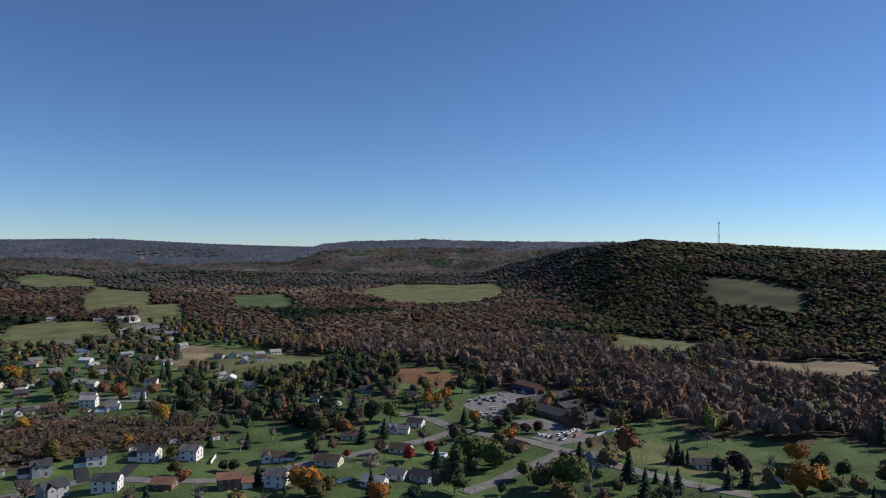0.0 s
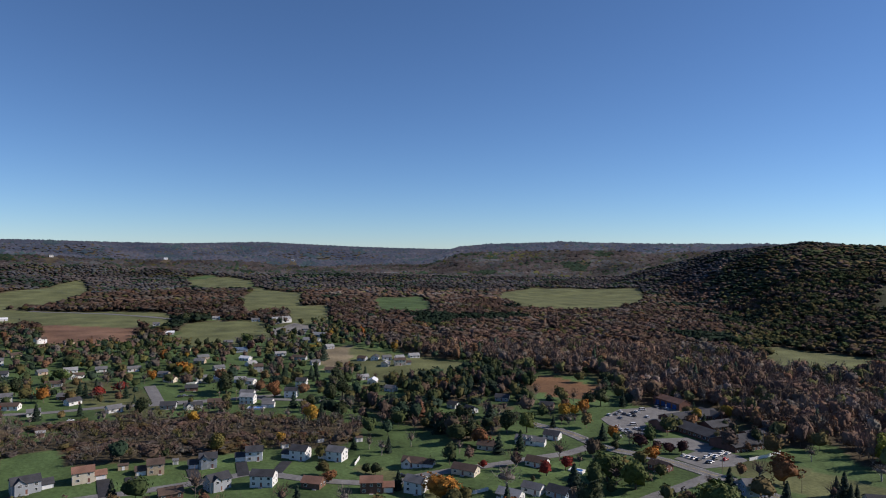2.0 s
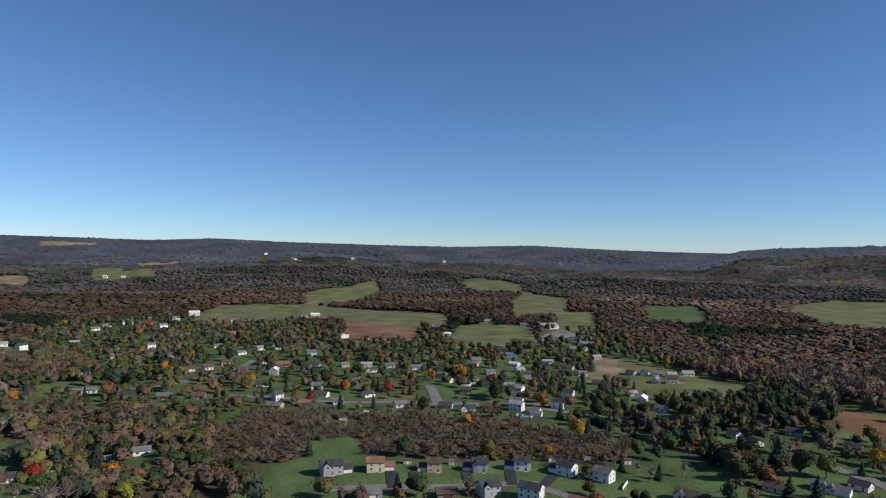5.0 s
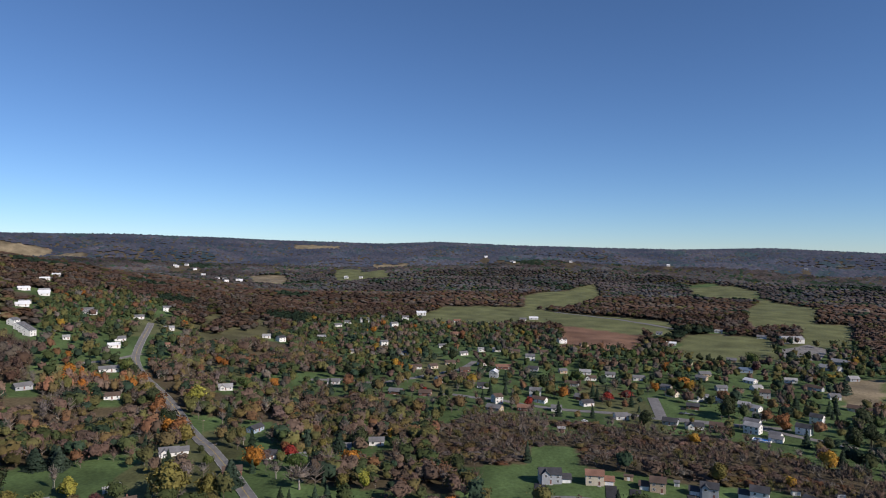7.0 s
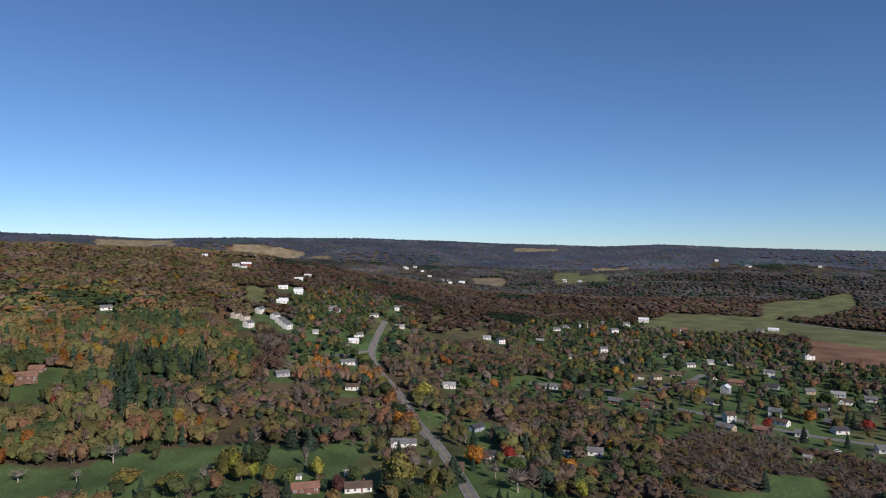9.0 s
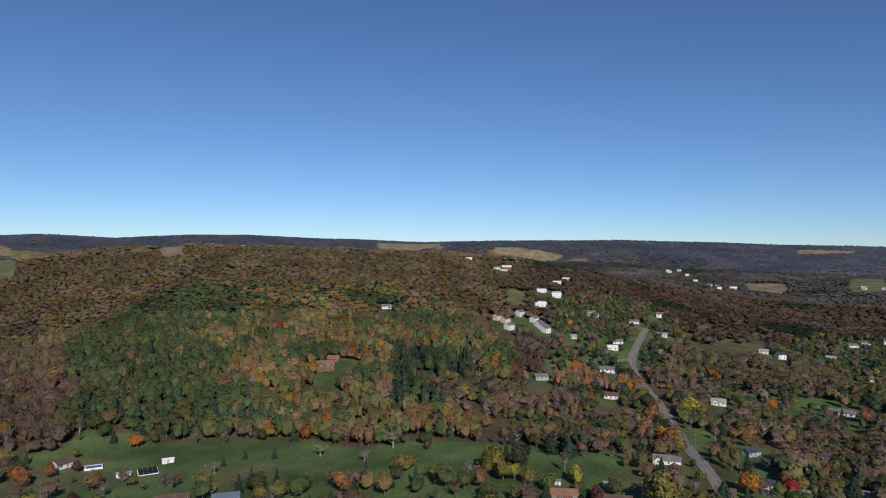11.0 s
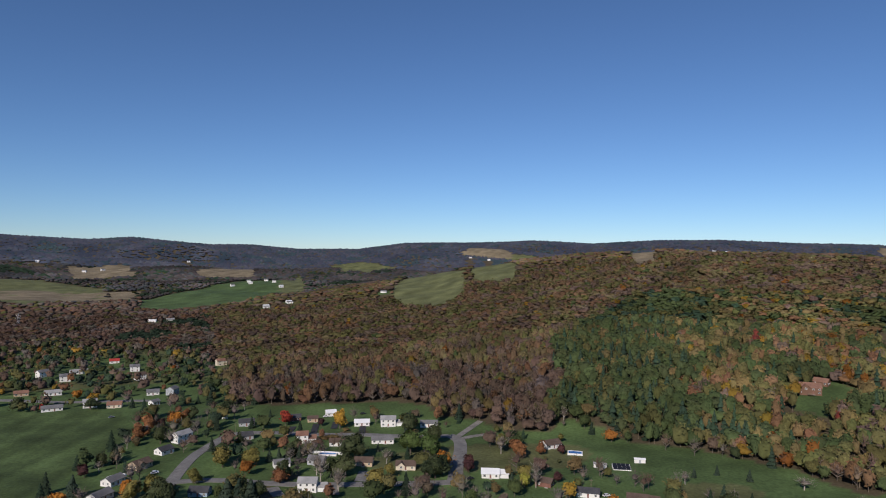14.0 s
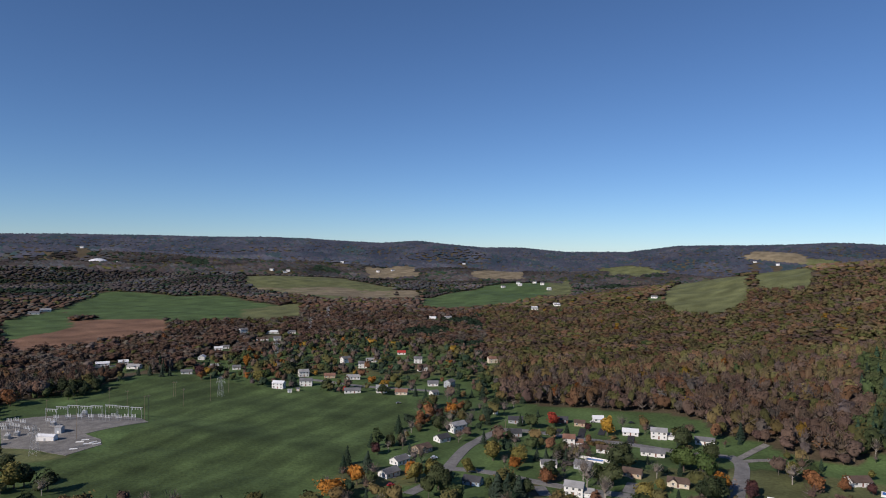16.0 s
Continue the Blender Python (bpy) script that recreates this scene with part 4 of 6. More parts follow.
def car_kind(colour, kind="car"):
    key = (kind, colour)
    if key in CACHE:
        return CACHE[key]
    c = new(kind)
    tagged(c, {"car": f"{colour} parked sedan on asphalt", "van": f"{colour} parked van on asphalt", "bus": "yellow school bus parked by the school"}[kind], "car" if kind == "car" else kind, "parked vehicles")
    L, H, Wd, r = {"car": (4.6, 1.45, 1.8, 0.33), "van": (5.2, 1.95, 1.95, 0.36), "bus": (9.5, 3.0, 2.5, 0.5)}[kind]
    P = CARS[colour]
    low = H * 0.55 if kind == "car" else H * 0.5
    body = [(-L / 2, 0.3), (L / 2, 0.3), (L / 2 + 0.02, low * 0.8), (L / 2 - 0.15, low), (-L / 2 + 0.1, low), (-L / 2, low * 0.85)]
    bm = prism(bmesh.new(), body, "y", -Wd / 2, Wd / 2)
    bmesh.ops.bevel(bm, geom=bm.edges[:], offset=0.08, segments=1, affect="EDGES")
    part("body", bm, P, c)
    a, b = (-L * 0.36, L * 0.24) if kind == "car" else (-L / 2 + 0.15, L * 0.36)
    part("windows", prism(bmesh.new(), [(a, low - 0.05), (b, low - 0.05), (b - 0.5, H - 0.12), (a + 0.35, H - 0.12)], "y", -Wd / 2 + 0.1, Wd / 2 - 0.1), GLASS, c)
    part("roof", box(bmesh.new(), a + 0.3, b - 0.45, -Wd / 2 + 0.14, Wd / 2 - 0.14, H - 0.13, H, 0.04), P, c)
    w0 = None
    for px in (-L * 0.31, L * 0.31):
        for py in (-Wd / 2 + 0.1, Wd / 2 - 0.1):
            if w0 is None:
                w0 = part("wheel", rod(bmesh.new(), (0, -0.11, 0), (0, 0.11, 0), r, sides=10), RUBBER, c)
                w0.matrix_basis = pose(px, py, r)
            else:
                again(w0, "wheel", c, pose(px, py, r))
    for py in (-Wd * 0.32, Wd * 0.32):
        part("headlight", box(bmesh.new(), L / 2 - 0.02, L / 2 + 0.05, py - 0.16, py + 0.16, low * 0.66, low * 0.82), TRIM, c)
    CACHE[key] = c
    c.matrix_basis = pose(0, 0, -500)
    return c


def car(x, y, yaw, colour, kind="car", lift=0.3):
    src = car_kind(colour, kind)
    m = pose(x, y, high(x, y) + lift, 0, 0, yaw)
    if src.matrix_basis.translation.z < -400:
        src.matrix_basis = m
        return src
    return copy_thing(src, m)


def strip(name, points, width, material, label, lift=0.25, category="road"):
    """A road or path laid on the ground along a line."""
    P = [np.array(p, float) for p in points]
    line = [P[0]]
    for i in range(len(P) - 1):
        p0, p1, p2, p3 = P[max(i - 1, 0)], P[i], P[i + 1], P[min(i + 2, len(P) - 1)]
        k = max(2, int(np.linalg.norm(p2 - p1) / 7))
        for s in range(1, k + 1):
            t = s / k
            line.append(0.5 * (2 * p1 + (p2 - p0) * t + (2 * p0 - 5 * p1 + 4 * p2 - p3) * t * t + (3 * p1 - p0 - 3 * p2 + p3) * t ** 3))
    L = np.array(line)
    d = np.gradient(L, axis=0)
    d /= np.linalg.norm(d, axis=1)[:, None] + 1e-9
    nrm = np.c_[-d[:, 1], d[:, 0]]
    rows = []
    for o, dz in ((-width / 2, -0.5), (-width / 2, 0), (0, 0.06), (width / 2, 0), (width / 2, -0.5)):
        q = L + nrm * o
        rows.append(np.c_[q, terrain(q[:, 0], q[:, 1]) + lift + dz])
    V, n = np.concatenate(rows), len(L)
    F = np.array([(a * n + i, a * n + i + 1, (a + 1) * n + i + 1, (a + 1) * n + i) for a in range(4) for i in range(n - 1)])
    ob = new(name, mesh_from(name, V, F[:, ::-1], [material]))
    tagged(ob, label, category, kind="structure")
    return L, nrm, ob


def lines(L, nrm, offsets, w, material, parent):
    for o in offsets:
        rows = []
        for k in (-w / 2, w / 2):
            q = L + nrm * (o + k)
            rows.append(np.c_[q, terrain(q[:, 0], q[:, 1]) + 0.35])
        n = len(L)
        F = np.array([(i, i + 1, n + i + 1, n + i) for i in range(n - 1)])
        ob = new("road_line", mesh_from("road_line", np.concatenate(rows), F[:, ::-1], [material]))
        ob.parent = parent


def patch(name, corners, material, label, lift=0.22, category="pavement"):
    """A paved area laid on the ground."""
    c = np.mean(np.array(corners, float), 0)
    bm = bmesh.new()
    z = lambda p: high(p[0], p[1]) + lift
    P = []
    for i in range(len(corners)):
        a, b = np.array(corners[i - 1], float), np.array(corners[i], float)
        k = max(1, int(np.linalg.norm(b - a) / 8))
        P += [a + (b - a) * s / k for s in range(k)]
    rings = [[bm.verts.new((*(c + (p - c) * f), z(c + (p - c) * f))) for p in P] for f in (0.25, 0.5, 0.75, 1.0)]
    rings.append([bm.verts.new((*p, z(p) - 0.6)) for p in P])
    mid = bm.verts.new((*c, z(c)))
    for i in range(len(P)):
        bm.faces.new((mid, rings[0][i - 1], rings[0][i]))
        for a, b in zip(rings, rings[1:]):
            bm.faces.new((a[i - 1], b[i - 1], b[i], a[i]))
    bmesh.ops.recalc_face_normals(bm, faces=bm.faces[:])
    me = bpy.data.meshes.new(name)
    bm.to_mesh(me), bm.free(), me.materials.append(material)
    return tagged(new(name, me), label, category, kind="structure")


# single trees: kind -> foliage, crown shape, words
FOLIAGE = {
    "green": (leafy("green_leaves", (0.055, 0.085, 0.025), (0.10, 0.12, 0.035)), "round", "green broadleaf tree with a full rounded crown"),
    "dark": (leafy("dark_leaves", (0.028, 0.04, 0.018), (0.05, 0.06, 0.025)), "round", "dark green dense broadleaf tree on a lawn"),
    "olive": (leafy("olive_leaves", (0.11, 0.105, 0.03), (0.17, 0.14, 0.04)), "round", "olive-yellow tree turning in early autumn"),
    "lime": (leafy("lime_leaves", (0.20, 0.21, 0.035), (0.27, 0.25, 0.05)), "tall", "tall yellow-green tree turning in autumn"),
    "yellow": (leafy("yellow_leaves", (0.34, 0.20, 0.03), (0.42, 0.24, 0.04)), "round", "golden yellow autumn tree on a lawn"),
    "orange": (leafy("orange_leaves", (0.30, 0.12, 0.022), (0.36, 0.16, 0.03)), "round", "bright orange autumn maple tree"),
    "rust": (leafy("rust_leaves", (0.16, 0.07, 0.035), (0.22, 0.10, 0.04)), "round", "rust-brown autumn tree beside the gardens"),
    "red": (leafy("red_leaves", (0.22, 0.03, 0.025), (0.30, 0.05, 0.03)), "round", "crimson autumn maple tree"),
    "plum": (leafy("plum_leaves", (0.05, 0.022, 0.024), (0.08, 0.035, 0.032)), "round", "dark purple-leaved ornamental tree"),
    "spruce": (leafy("spruce_needles", (0.018, 0.032, 0.020), (0.035, 0.052, 0.034)), "cone", "dark green conical spruce tree"),
    "bare": (leafy("twigs", (0.13, 0.105, 0.085), (0.19, 0.165, 0.14)), "bare", "nearly leafless grey-brown tree with fine twigs"),
    "bush": (leafy("bush_leaves", (0.05, 0.06, 0.025), (0.11, 0.085, 0.045)), "bush", "low rounded garden bush on grass"),
}
SEEDS = np.random.RandomState(77)
KINDS = {}


def tree_kind(kind):
    """Three sample trees of a kind, 10 m high and 8 wide, with trunk, limbs and crown."""
    mat, shape, label = FOLIAGE[kind]
    for k in range(3):
        n = {"bare": 330, "bush": 260, "cone": 380}.get(shape, 620)
        V, T, C = tree_shape(SEEDS, shape, n, 2 if shape == "cone" else 1, False, {"bush": 0.065, "bare": 0.042, "cone": 0.05}.get(shape, 0.055))
        V = V * (1 + 0.16 * np.sin(V[:, [1]] * 7 + k * 2 + V[:, [2]] * 5) * np.array((1, 1, 0)))
        t = new("bush" if shape == "bush" else "spruce_tree" if shape == "cone" else "bare_tree" if shape == "bare" else "tree")
        tagged(t, label, "bush" if shape == "bush" else "tree", "garden trees")
        crown = new("crown", mesh_from("crown", V * (8, 8, 10), T, [mat], smooth=True))
        crown.parent = t
        if shape != "bush":
            b = BARK if kind != "bare" else PALE_BARK
            bm = rod(bmesh.new(), (0, 0, -0.6), (0.1, 0.05, 4.0), 0.28, 0.18, 7)
            rod(bm, (0.1, 0.05, 4.0), (0.0, 0.2, 9.0 if shape in ("cone", "bare") else 7.0), 0.18, 0.04, 6)
            part("trunk", bm, b, t)
            if shape != "cone":
                bm = bmesh.new()
                for i in range(9 if shape == "bare" else 6):
                    a, h = i * 2.4 + k, 2.6 + 0.5 * i
                    e = (2.6 * math.cos(a), 2.6 * math.sin(a), h + 2.4)
                    rod(bm, (0.1, 0.05, h), e, 0.11, 0.04, 5)
                    rod(bm, e, (e[0] * 1.25, e[1] * 1.2 + 0.4, e[2] + 1.3), 0.04, 0.02, 4)
                part("limbs", bm, b, t)
        t.matrix_basis = pose(0, 0, -600)
        KINDS.setdefault(kind, []).append([t, False])


for kind in FOLIAGE:
    tree_kind(kind)


def tree(kind, x, y, h, w=None):
    w = (w or h * (0.55 if kind == "spruce" else 0.85)) * 1.2
    h = h * 1.08
    slot = KINDS[kind][SEEDS.randint(3)]
    m = pose(x, y, high(x, y) - 0.1, 0, 0, SEEDS.uniform(0, 360)) @ Matrix.Diagonal((w / 8, w / 8, h / 10, 1))
    if slot[1]:
        return_to = copy_thing(slot[0], m)
        return_to.matrix_basis = m
    else:
        slot[0].matrix_basis, slot[1] = m, True


def pole(x, y, yaw, h=11.0):
    p = base("utility_pole", x, y, yaw, "weathered wooden utility pole with a crossarm", "utility pole", "utility poles")
    part("post", rod(bmesh.new(), (0, 0, -0.5), (0, 0, h), 0.16, 0.11, 7), WOOD, p)
    part("crossarm", box(bmesh.new(), -1.2, 1.2, -0.18, -0.1, h - 1.0, h - 0.8), WOOD, p)
    for k in (-1, 0, 1):
        part("insulator", rod(bmesh.new(), (k, -0.14, h - 0.79), (k, -0.14, h - 0.5), 0.06), STEEL, p)


def lattice(name, x, y, yaw, h, foot, top, label, category, arms=(), bays=8):
    t = base(name, x, y, yaw, label, category)
    corner = lambda k, s: Vector(((foot + (top - foot) * s) * (1 if k in (0, 3) else -1) / 2, (foot + (top - foot) * s) * (1 if k < 2 else -1) / 2, h * s))
    r = max(0.06, h * 0.0035)
    for k in range(4):
        part("leg", rod(bmesh.new(), corner(k, 0) - Vector((0, 0, 0.5)), corner(k, 1), r, r * 0.7, 5), STEEL, t)
        bm = bmesh.new()
        for i in range(bays):
            a, b = i / bays, (i + 1) / bays
            rod(bm, corner(k, a), corner((k + 1) % 4, b), r * 0.55, sides=4)
            rod(bm, corner((k + 1) % 4, a), corner(k, b), r * 0.55, sides=4)
        part("bracing", bm, STEEL, t)
    for z, w in arms:
        bm = bmesh.new()
        for s in (-1, 1):
            rod(bm, (0, 0, z + 0.9), (s * w, 0, z + 0.1), r * 0.8, sides=4)
            rod(bm, (0, 0, z), (s * w, 0, z), r * 0.8, sides=4)
        part("arm", bm, STEEL, t)
        for s in (-1, 1):
            part("insulator", rod(bmesh.new(), (s * w, 0, z - 1.6), (s * w, 0, z - 0.05), 0.14), TRIM, t)
    return t

# ---- roads and paving ----
L, N, way = strip("road", [(-342, -25), (-370, -34), (-391, -41), (-438, -59), (-489, -80), (-533, -97), (-577, -116), (-625, -140), (-665, -157), (-711, -170), (-784, -182), (-836, -189), (-917, -201)], 7.6, ASPHALT, "two-lane asphalt road with yellow centre lines")
lines(L, N, (-0.15, 0.15), 0.14, LINE_YELLOW, way)
lines(L, N, (-3.7, 3.7), 0.14, LINE_WHITE, way)
strip("road", [(-328, 118), (-326, 136), (-311, 166), (-298, 198), (-284, 223), (-273, 223), (-248, 232), (-222, 253), (-216, 267), (-208, 278), (-199, 292), (-186, 323), (-173, 360), (-169, 375)], 7, ASPHALT, "grey asphalt residential street past front lawns")
L, N, way = strip("road", [(-223, 399), (-190, 391), (-165, 379), (-136, 376), (-115, 371), (-96, 363), (-81, 359), (-63, 349), (-39, 342), (-19, 340), (0, 340)], 9, ASPHALT, "two-lane asphalt road by the school")
lines(L, N, (-0.15, 0.15), 0.14, LINE_YELLOW, way)
lines(L, N, (-3.7, 3.7), 0.14, LINE_WHITE, way)
strip("road", [(-121, 283), (-115, 302), (-109, 321), (-101, 341), (-95, 360)], 7, ASPHALT, "grey asphalt side street under trees")
strip("road", [(-469, 282), (-447, 313), (-428, 329), (-404, 341), (-376, 359)], 7, ASPHALT, "grey asphalt street through the old part of town")
strip("road", [(-655, -3), (-658, 30), (-638, 61), (-650, 100), (-671, 126), (-690, 158), (-741, 188)], 7, ASPHALT, "grey asphalt street curving between lawns")
strip("road", [(-579, 119), (-557, 143), (-535, 171), (-512, 202), (-497, 229), (-485, 254), (-474, 266), (-457, 291), (-442, 321), (-426, 349)], 7, ASPHALT, "grey asphalt street beside the brush")
strip("road", [(-533, 297), (-500, 283), (-472, 271)], 9, ASPHALT, "short wide asphalt street end")
strip("road", [(-180, -453), (-161, -461), (-141, -469), (-113, -481), (-84, -491), (-64, -503), (-46, -511), (-32, -512), (-22, -499), (-7, -472), (4, -440), (10, -419), (18, -394), (31, -370)], 8, ASPHALT, "grey asphalt residential street bending round the estate")
strip("road", [(8, -419), (-5, -418), (-21, -411), (-41, -398), (-62, -389), (-91, -379), (-112, -372), (-130, -367), (-145, -363)], 7, ASPHALT, "grey asphalt street between small houses")
strip("road", [(-181, -455), (-183, -440), (-174, -416), (-161, -391), (-147, -361)], 9, ASPHALT, "asphalt street running up to a gravel drive")
strip("driveway", [(-185, -448), (-198, -461), (-216, -475)], 5, GRAVEL, "pale gravel track into the wood", 0.3, "driveway")
strip("driveway", [(-185, -442), (-196, -446), (-209, -447)], 5, GRAVEL, "pale gravel drive beside the lawn", 0.3, "driveway")
strip("road", [(-40, 782), (5, 800), (59, 810), (124, 807)], 9, GRAVEL, "pale farm track beside straw stubble")
strip("road", [(-1297, 498), (-1185, 538), (-1072, 567), (-982, 591)], 9, ASPHALT, "country road along a ploughed field")
strip("road", [(-887, 899), (-976, 1009), (-1109, 1170), (-1168, 1255)], 9, GRAVEL, "pale country lane between fields")
strip("road", [(449, -629), (433, -656), (427, -712), (402, -748), (384, -779)], 7, ASPHALT, "asphalt road behind the substation")
strip("road", [(165, -692), (122, -673), (86, -659), (52, -653), (24, -642)], 7, ASPHALT, "asphalt street behind the white houses")
strip("driveway", [(-659, -205), (-681, -185), (-723, -168)], 5, GRAVEL, "straw-coloured farm drive", 0.3, "driveway")
strip("driveway", [(-352, 128), (-328, 119)], 6, DARK_ASPHALT, "dark asphalt driveway up to a garage", 0.3, "driveway")
strip("driveway", [(-338, 164), (-315, 154)], 6, DARK_ASPHALT, "dark asphalt driveway up to a garage", 0.3, "driveway")
strip("driveway", [(-331, 175), (-310, 164)], 6, DARK_ASPHALT, "dark asphalt driveway up to a garage", 0.3, "driveway")
strip("driveway", [(-321, 203), (-298, 192)], 6, DARK_ASPHALT, "dark asphalt driveway up to a garage", 0.3, "driveway")
strip("driveway", [(-308, 225), (-288, 212)], 6, DARK_ASPHALT, "dark asphalt driveway up to a garage", 0.3, "driveway")
strip("driveway", [(-289, 241), (-277, 224)], 6, DARK_ASPHALT, "dark asphalt driveway up to a garage", 0.3, "driveway")
strip("driveway", [(-94, -517), (-87, -491)], 5, DARK_ASPHALT, "dark asphalt driveway beside a house", 0.3, "driveway")
strip("driveway", [(-76, -516), (-69, -497)], 5, DARK_ASPHALT, "dark asphalt driveway beside a house", 0.3, "driveway")
strip("driveway", [(-128, -503), (-121, -480)], 5, DARK_ASPHALT, "dark asphalt driveway beside a house", 0.3, "driveway")
strip("driveway", [(-110, -518), (-104, -500)], 5, DARK_ASPHALT, "dark asphalt driveway beside a house", 0.3, "driveway")
strip("driveway", [(-155, -476), (-155, -461)], 5, DARK_ASPHALT, "dark asphalt driveway beside a house", 0.3, "driveway")
strip("driveway", [(-95, -382), (-102, -398)], 7, ASPHALT, "grey asphalt driveway between lawns", 0.3, "driveway")
strip("driveway", [(-78, -384), (-76, -367)], 7, ASPHALT, "grey asphalt driveway between lawns", 0.3, "driveway")
strip("driveway", [(-45, -389), (-47, -374)], 7, ASPHALT, "grey asphalt driveway between lawns", 0.3, "driveway")
patch("car_park", [(-190, 439), (-191, 476), (-173, 504), (-154, 508), (-153, 472), (-164, 453), (-152, 434), (-153, 412), (-170, 420)], ASPHALT, "asphalt car park beside the school")
patch("car_park", [(-120, 380), (-115, 406), (-105, 418), (-92, 410), (-86, 403), (-90, 386), (-101, 371)], ASPHALT, "asphalt car park before the school entrance")
patch("forecourt", [(-146, 415), (-129, 434), (-110, 428), (-109, 405), (-128, 407)], ASPHALT, "grey asphalt forecourt at the school")
patch("substation_yard", [(316, -443), (290, -438), (262, -428), (251, -452), (259, -465), (277, -476), (246, -510), (260, -526), (307, -536), (341, -516), (359, -502)], GRAVEL, "grey gravel yard of the electrical substation")
patch("yard", [(-776, 617), (-807, 687), (-759, 681), (-691, 604), (-710, 573)], GRAVEL, "gravel yard by farm buildings")

# ---- houses: place, ridge bearing, length, depth, storeys ----
house(-353, 134, 77, 15, 10, 2, "grey", "charcoal", "pgG")
house(-344, 157, 68, 12, 9, 2, "cream", "rust", "g")
house(-329, 187, 62, 10, 9, 2, "tan", "brown", "Gc")
house(-318, 211, 56, 11, 9, 2, "grey", "charcoal", "pG")
house(-307, 233, 51, 11, 9, 2, "white", "charcoal", "G")
house(-288, 250, 21, 12, 9, 2, "white", "charcoal", "G")
house(-271, 262, 18, 12, 9, 2, "white", "grey", "G")
house(-293, 174, 67, 13, 9, 1, "brown", "brown")
house(-286, 195, 81, 13, 10, 2, "grey", "charcoal", "p")
house(-309, 137, 71, 16, 9, 1, "white", "grey")
house(-229, 279, 21, 14, 9, 1, "white", "brown", "gp")
house(-205, 252, 9, 12, 9, 2, "white", "grey", "c")
house(-222, 238, 43, 13, 9, 2, "brick", "rust", "g")
house(-247, 223, 23, 12, 9, 1, "brown", "rust")
house(-269, 210, 32, 14, 9, 2, "white", "charcoal")
house(-294, 406, -4, 10, 8, 1, "white", "charcoal")
house(-275, 401, -16, 11, 8, 1, "white", "charcoal")
house(-214, 331, 19, 15, 9, 1, "cream", "brown", "c")
house(-202, 355, 16, 15, 9, 1, "white", "grey", "dg")
house(-195, 376, 7, 12, 9, 1, "white", "charcoal")
house(-175, 320, 7, 14, 9, 1, "white", "brown")
house(-146, 289, -3, 13, 9, 1, "blue", "charcoal")
house(-197, 283, 10, 16, 9, 1, "cream", "brown")
house(-162, 270, 6, 14, 9, 1, "white", "pale")
house(-158, 285, 4, 12, 8, 1, "white", "grey")
house(-120, 357, -16, 13, 9, 1, "brick", "brown")
house(-275, 445, 22, 13, 9, 1, "grey", "charcoal")
house(-235, 444, 18, 12, 9, 1, "brown", "charcoal")
house(-22, 373, 25, 14, 9, 1, "white", "charcoal")
house(-72, 346, 42, 12, 9, 2, "blue", "grey")
house(16, 374, 23, 14, 10, 1, "white", "pale")
house(-423, 315, 33, 13, 9, 2, "white", "pale")
house(-408, 322, 32, 9, 8, 1, "white", "grey")
house(-413, 349, 35, 12, 9, 2, "white", "charcoal")
house(-441, 384, 34, 11, 9, 2, "white", "charcoal")
house(-457, 346, 43, 11, 8, 1, "white", "grey")
house(-492, 358, 42, 11, 8, 1, "white", "pale")
house(-556, 380, 76, 12, 8, 1, "grey", "grey")
house(-528, 343, 67, 11, 8, 1, "white", "grey")
house(-496, 313, 58, 12, 8, 1, "brown", "charcoal")
house(-437, 298, 50, 17, 8, 1, "brown", "brown")
house(-553, 415, 93, 12, 8, 1, "white", "pale")
house(-639, 466, 64, 16, 10, 1, "blue", "metal")
house(-506, 458, 68, 11, 8, 1, "white", "grey")
house(-421, 439, 64, 12, 8, 1, "white", "pale")
house(-363, 412, 11, 11, 8, 1, "white", "grey")
house(-462, 562, 59, 14, 9, 1, "white", "pale")
house(-457, 532, 61, 11, 8, 1, "white", "pale")
house(-468, 524, 57, 11, 8, 1, "white", "grey")
house(-578, 545, 77, 12, 9, 1, "grey", "pale")
house(-575, 470, 61, 14, 8, 1, "white", "pale")
house(-618, 403, 77, 14, 9, 1, "tan", "grey")
house(-945, 640, 56, 14, 9, 1, "white", "pale")
house(-628, 126, 119, 13, 9, 2, "white", "brown", "k")
house(-680, 162, 87, 13, 9, 1, "brick", "brown")
house(-600, 161, 67, 13, 9, 1, "white", "charcoal")
house(-586, 77, 62, 15, 9, 1, "brown", "grey")
house(-578, 102, 70, 13, 9, 1, "brick", "brown")
house(-640, 24, 78, 14, 9, 1, "white", "grey")
house(-704, 114, 81, 14, 8, 1, "white", "brown")
house(-722, 155, 88, 14, 9, 1, "tan", "brown")
house(-536, 156, 104, 9, 9, 2, "white", "brown")
house(-556, 197, 66, 12, 9, 2, "white", "grey")
house(-513, 173, 66, 15, 8, 1, "brick", "rust")
house(-508, 198, 69, 10, 8, 1, "white", "grey")
house(-542, 234, 37, 13, 9, 1, "brick", "grey")
house(-692, 208, 78, 20, 9, 1, "brick", "rust")
house(-739, 255, 71, 13, 9, 2, "white", "grey")
house(-804, 233, 74, 13, 8, 1, "white", "grey")
house(-792, 254, 72, 13, 8, 1, "tan", "brown")
house(-778, 286, 80, 12, 9, 1, "tan", "brown")
house(-718, 191, 95, 11, 8, 1, "white", "brown")
house(-790, 186, 107, 13, 8, 1, "white", "grey")
house(-650, 285, 66, 14, 9, 1, "white", "pale")
house(-658, 263, 88, 10, 8, 1, "tan", "grey")
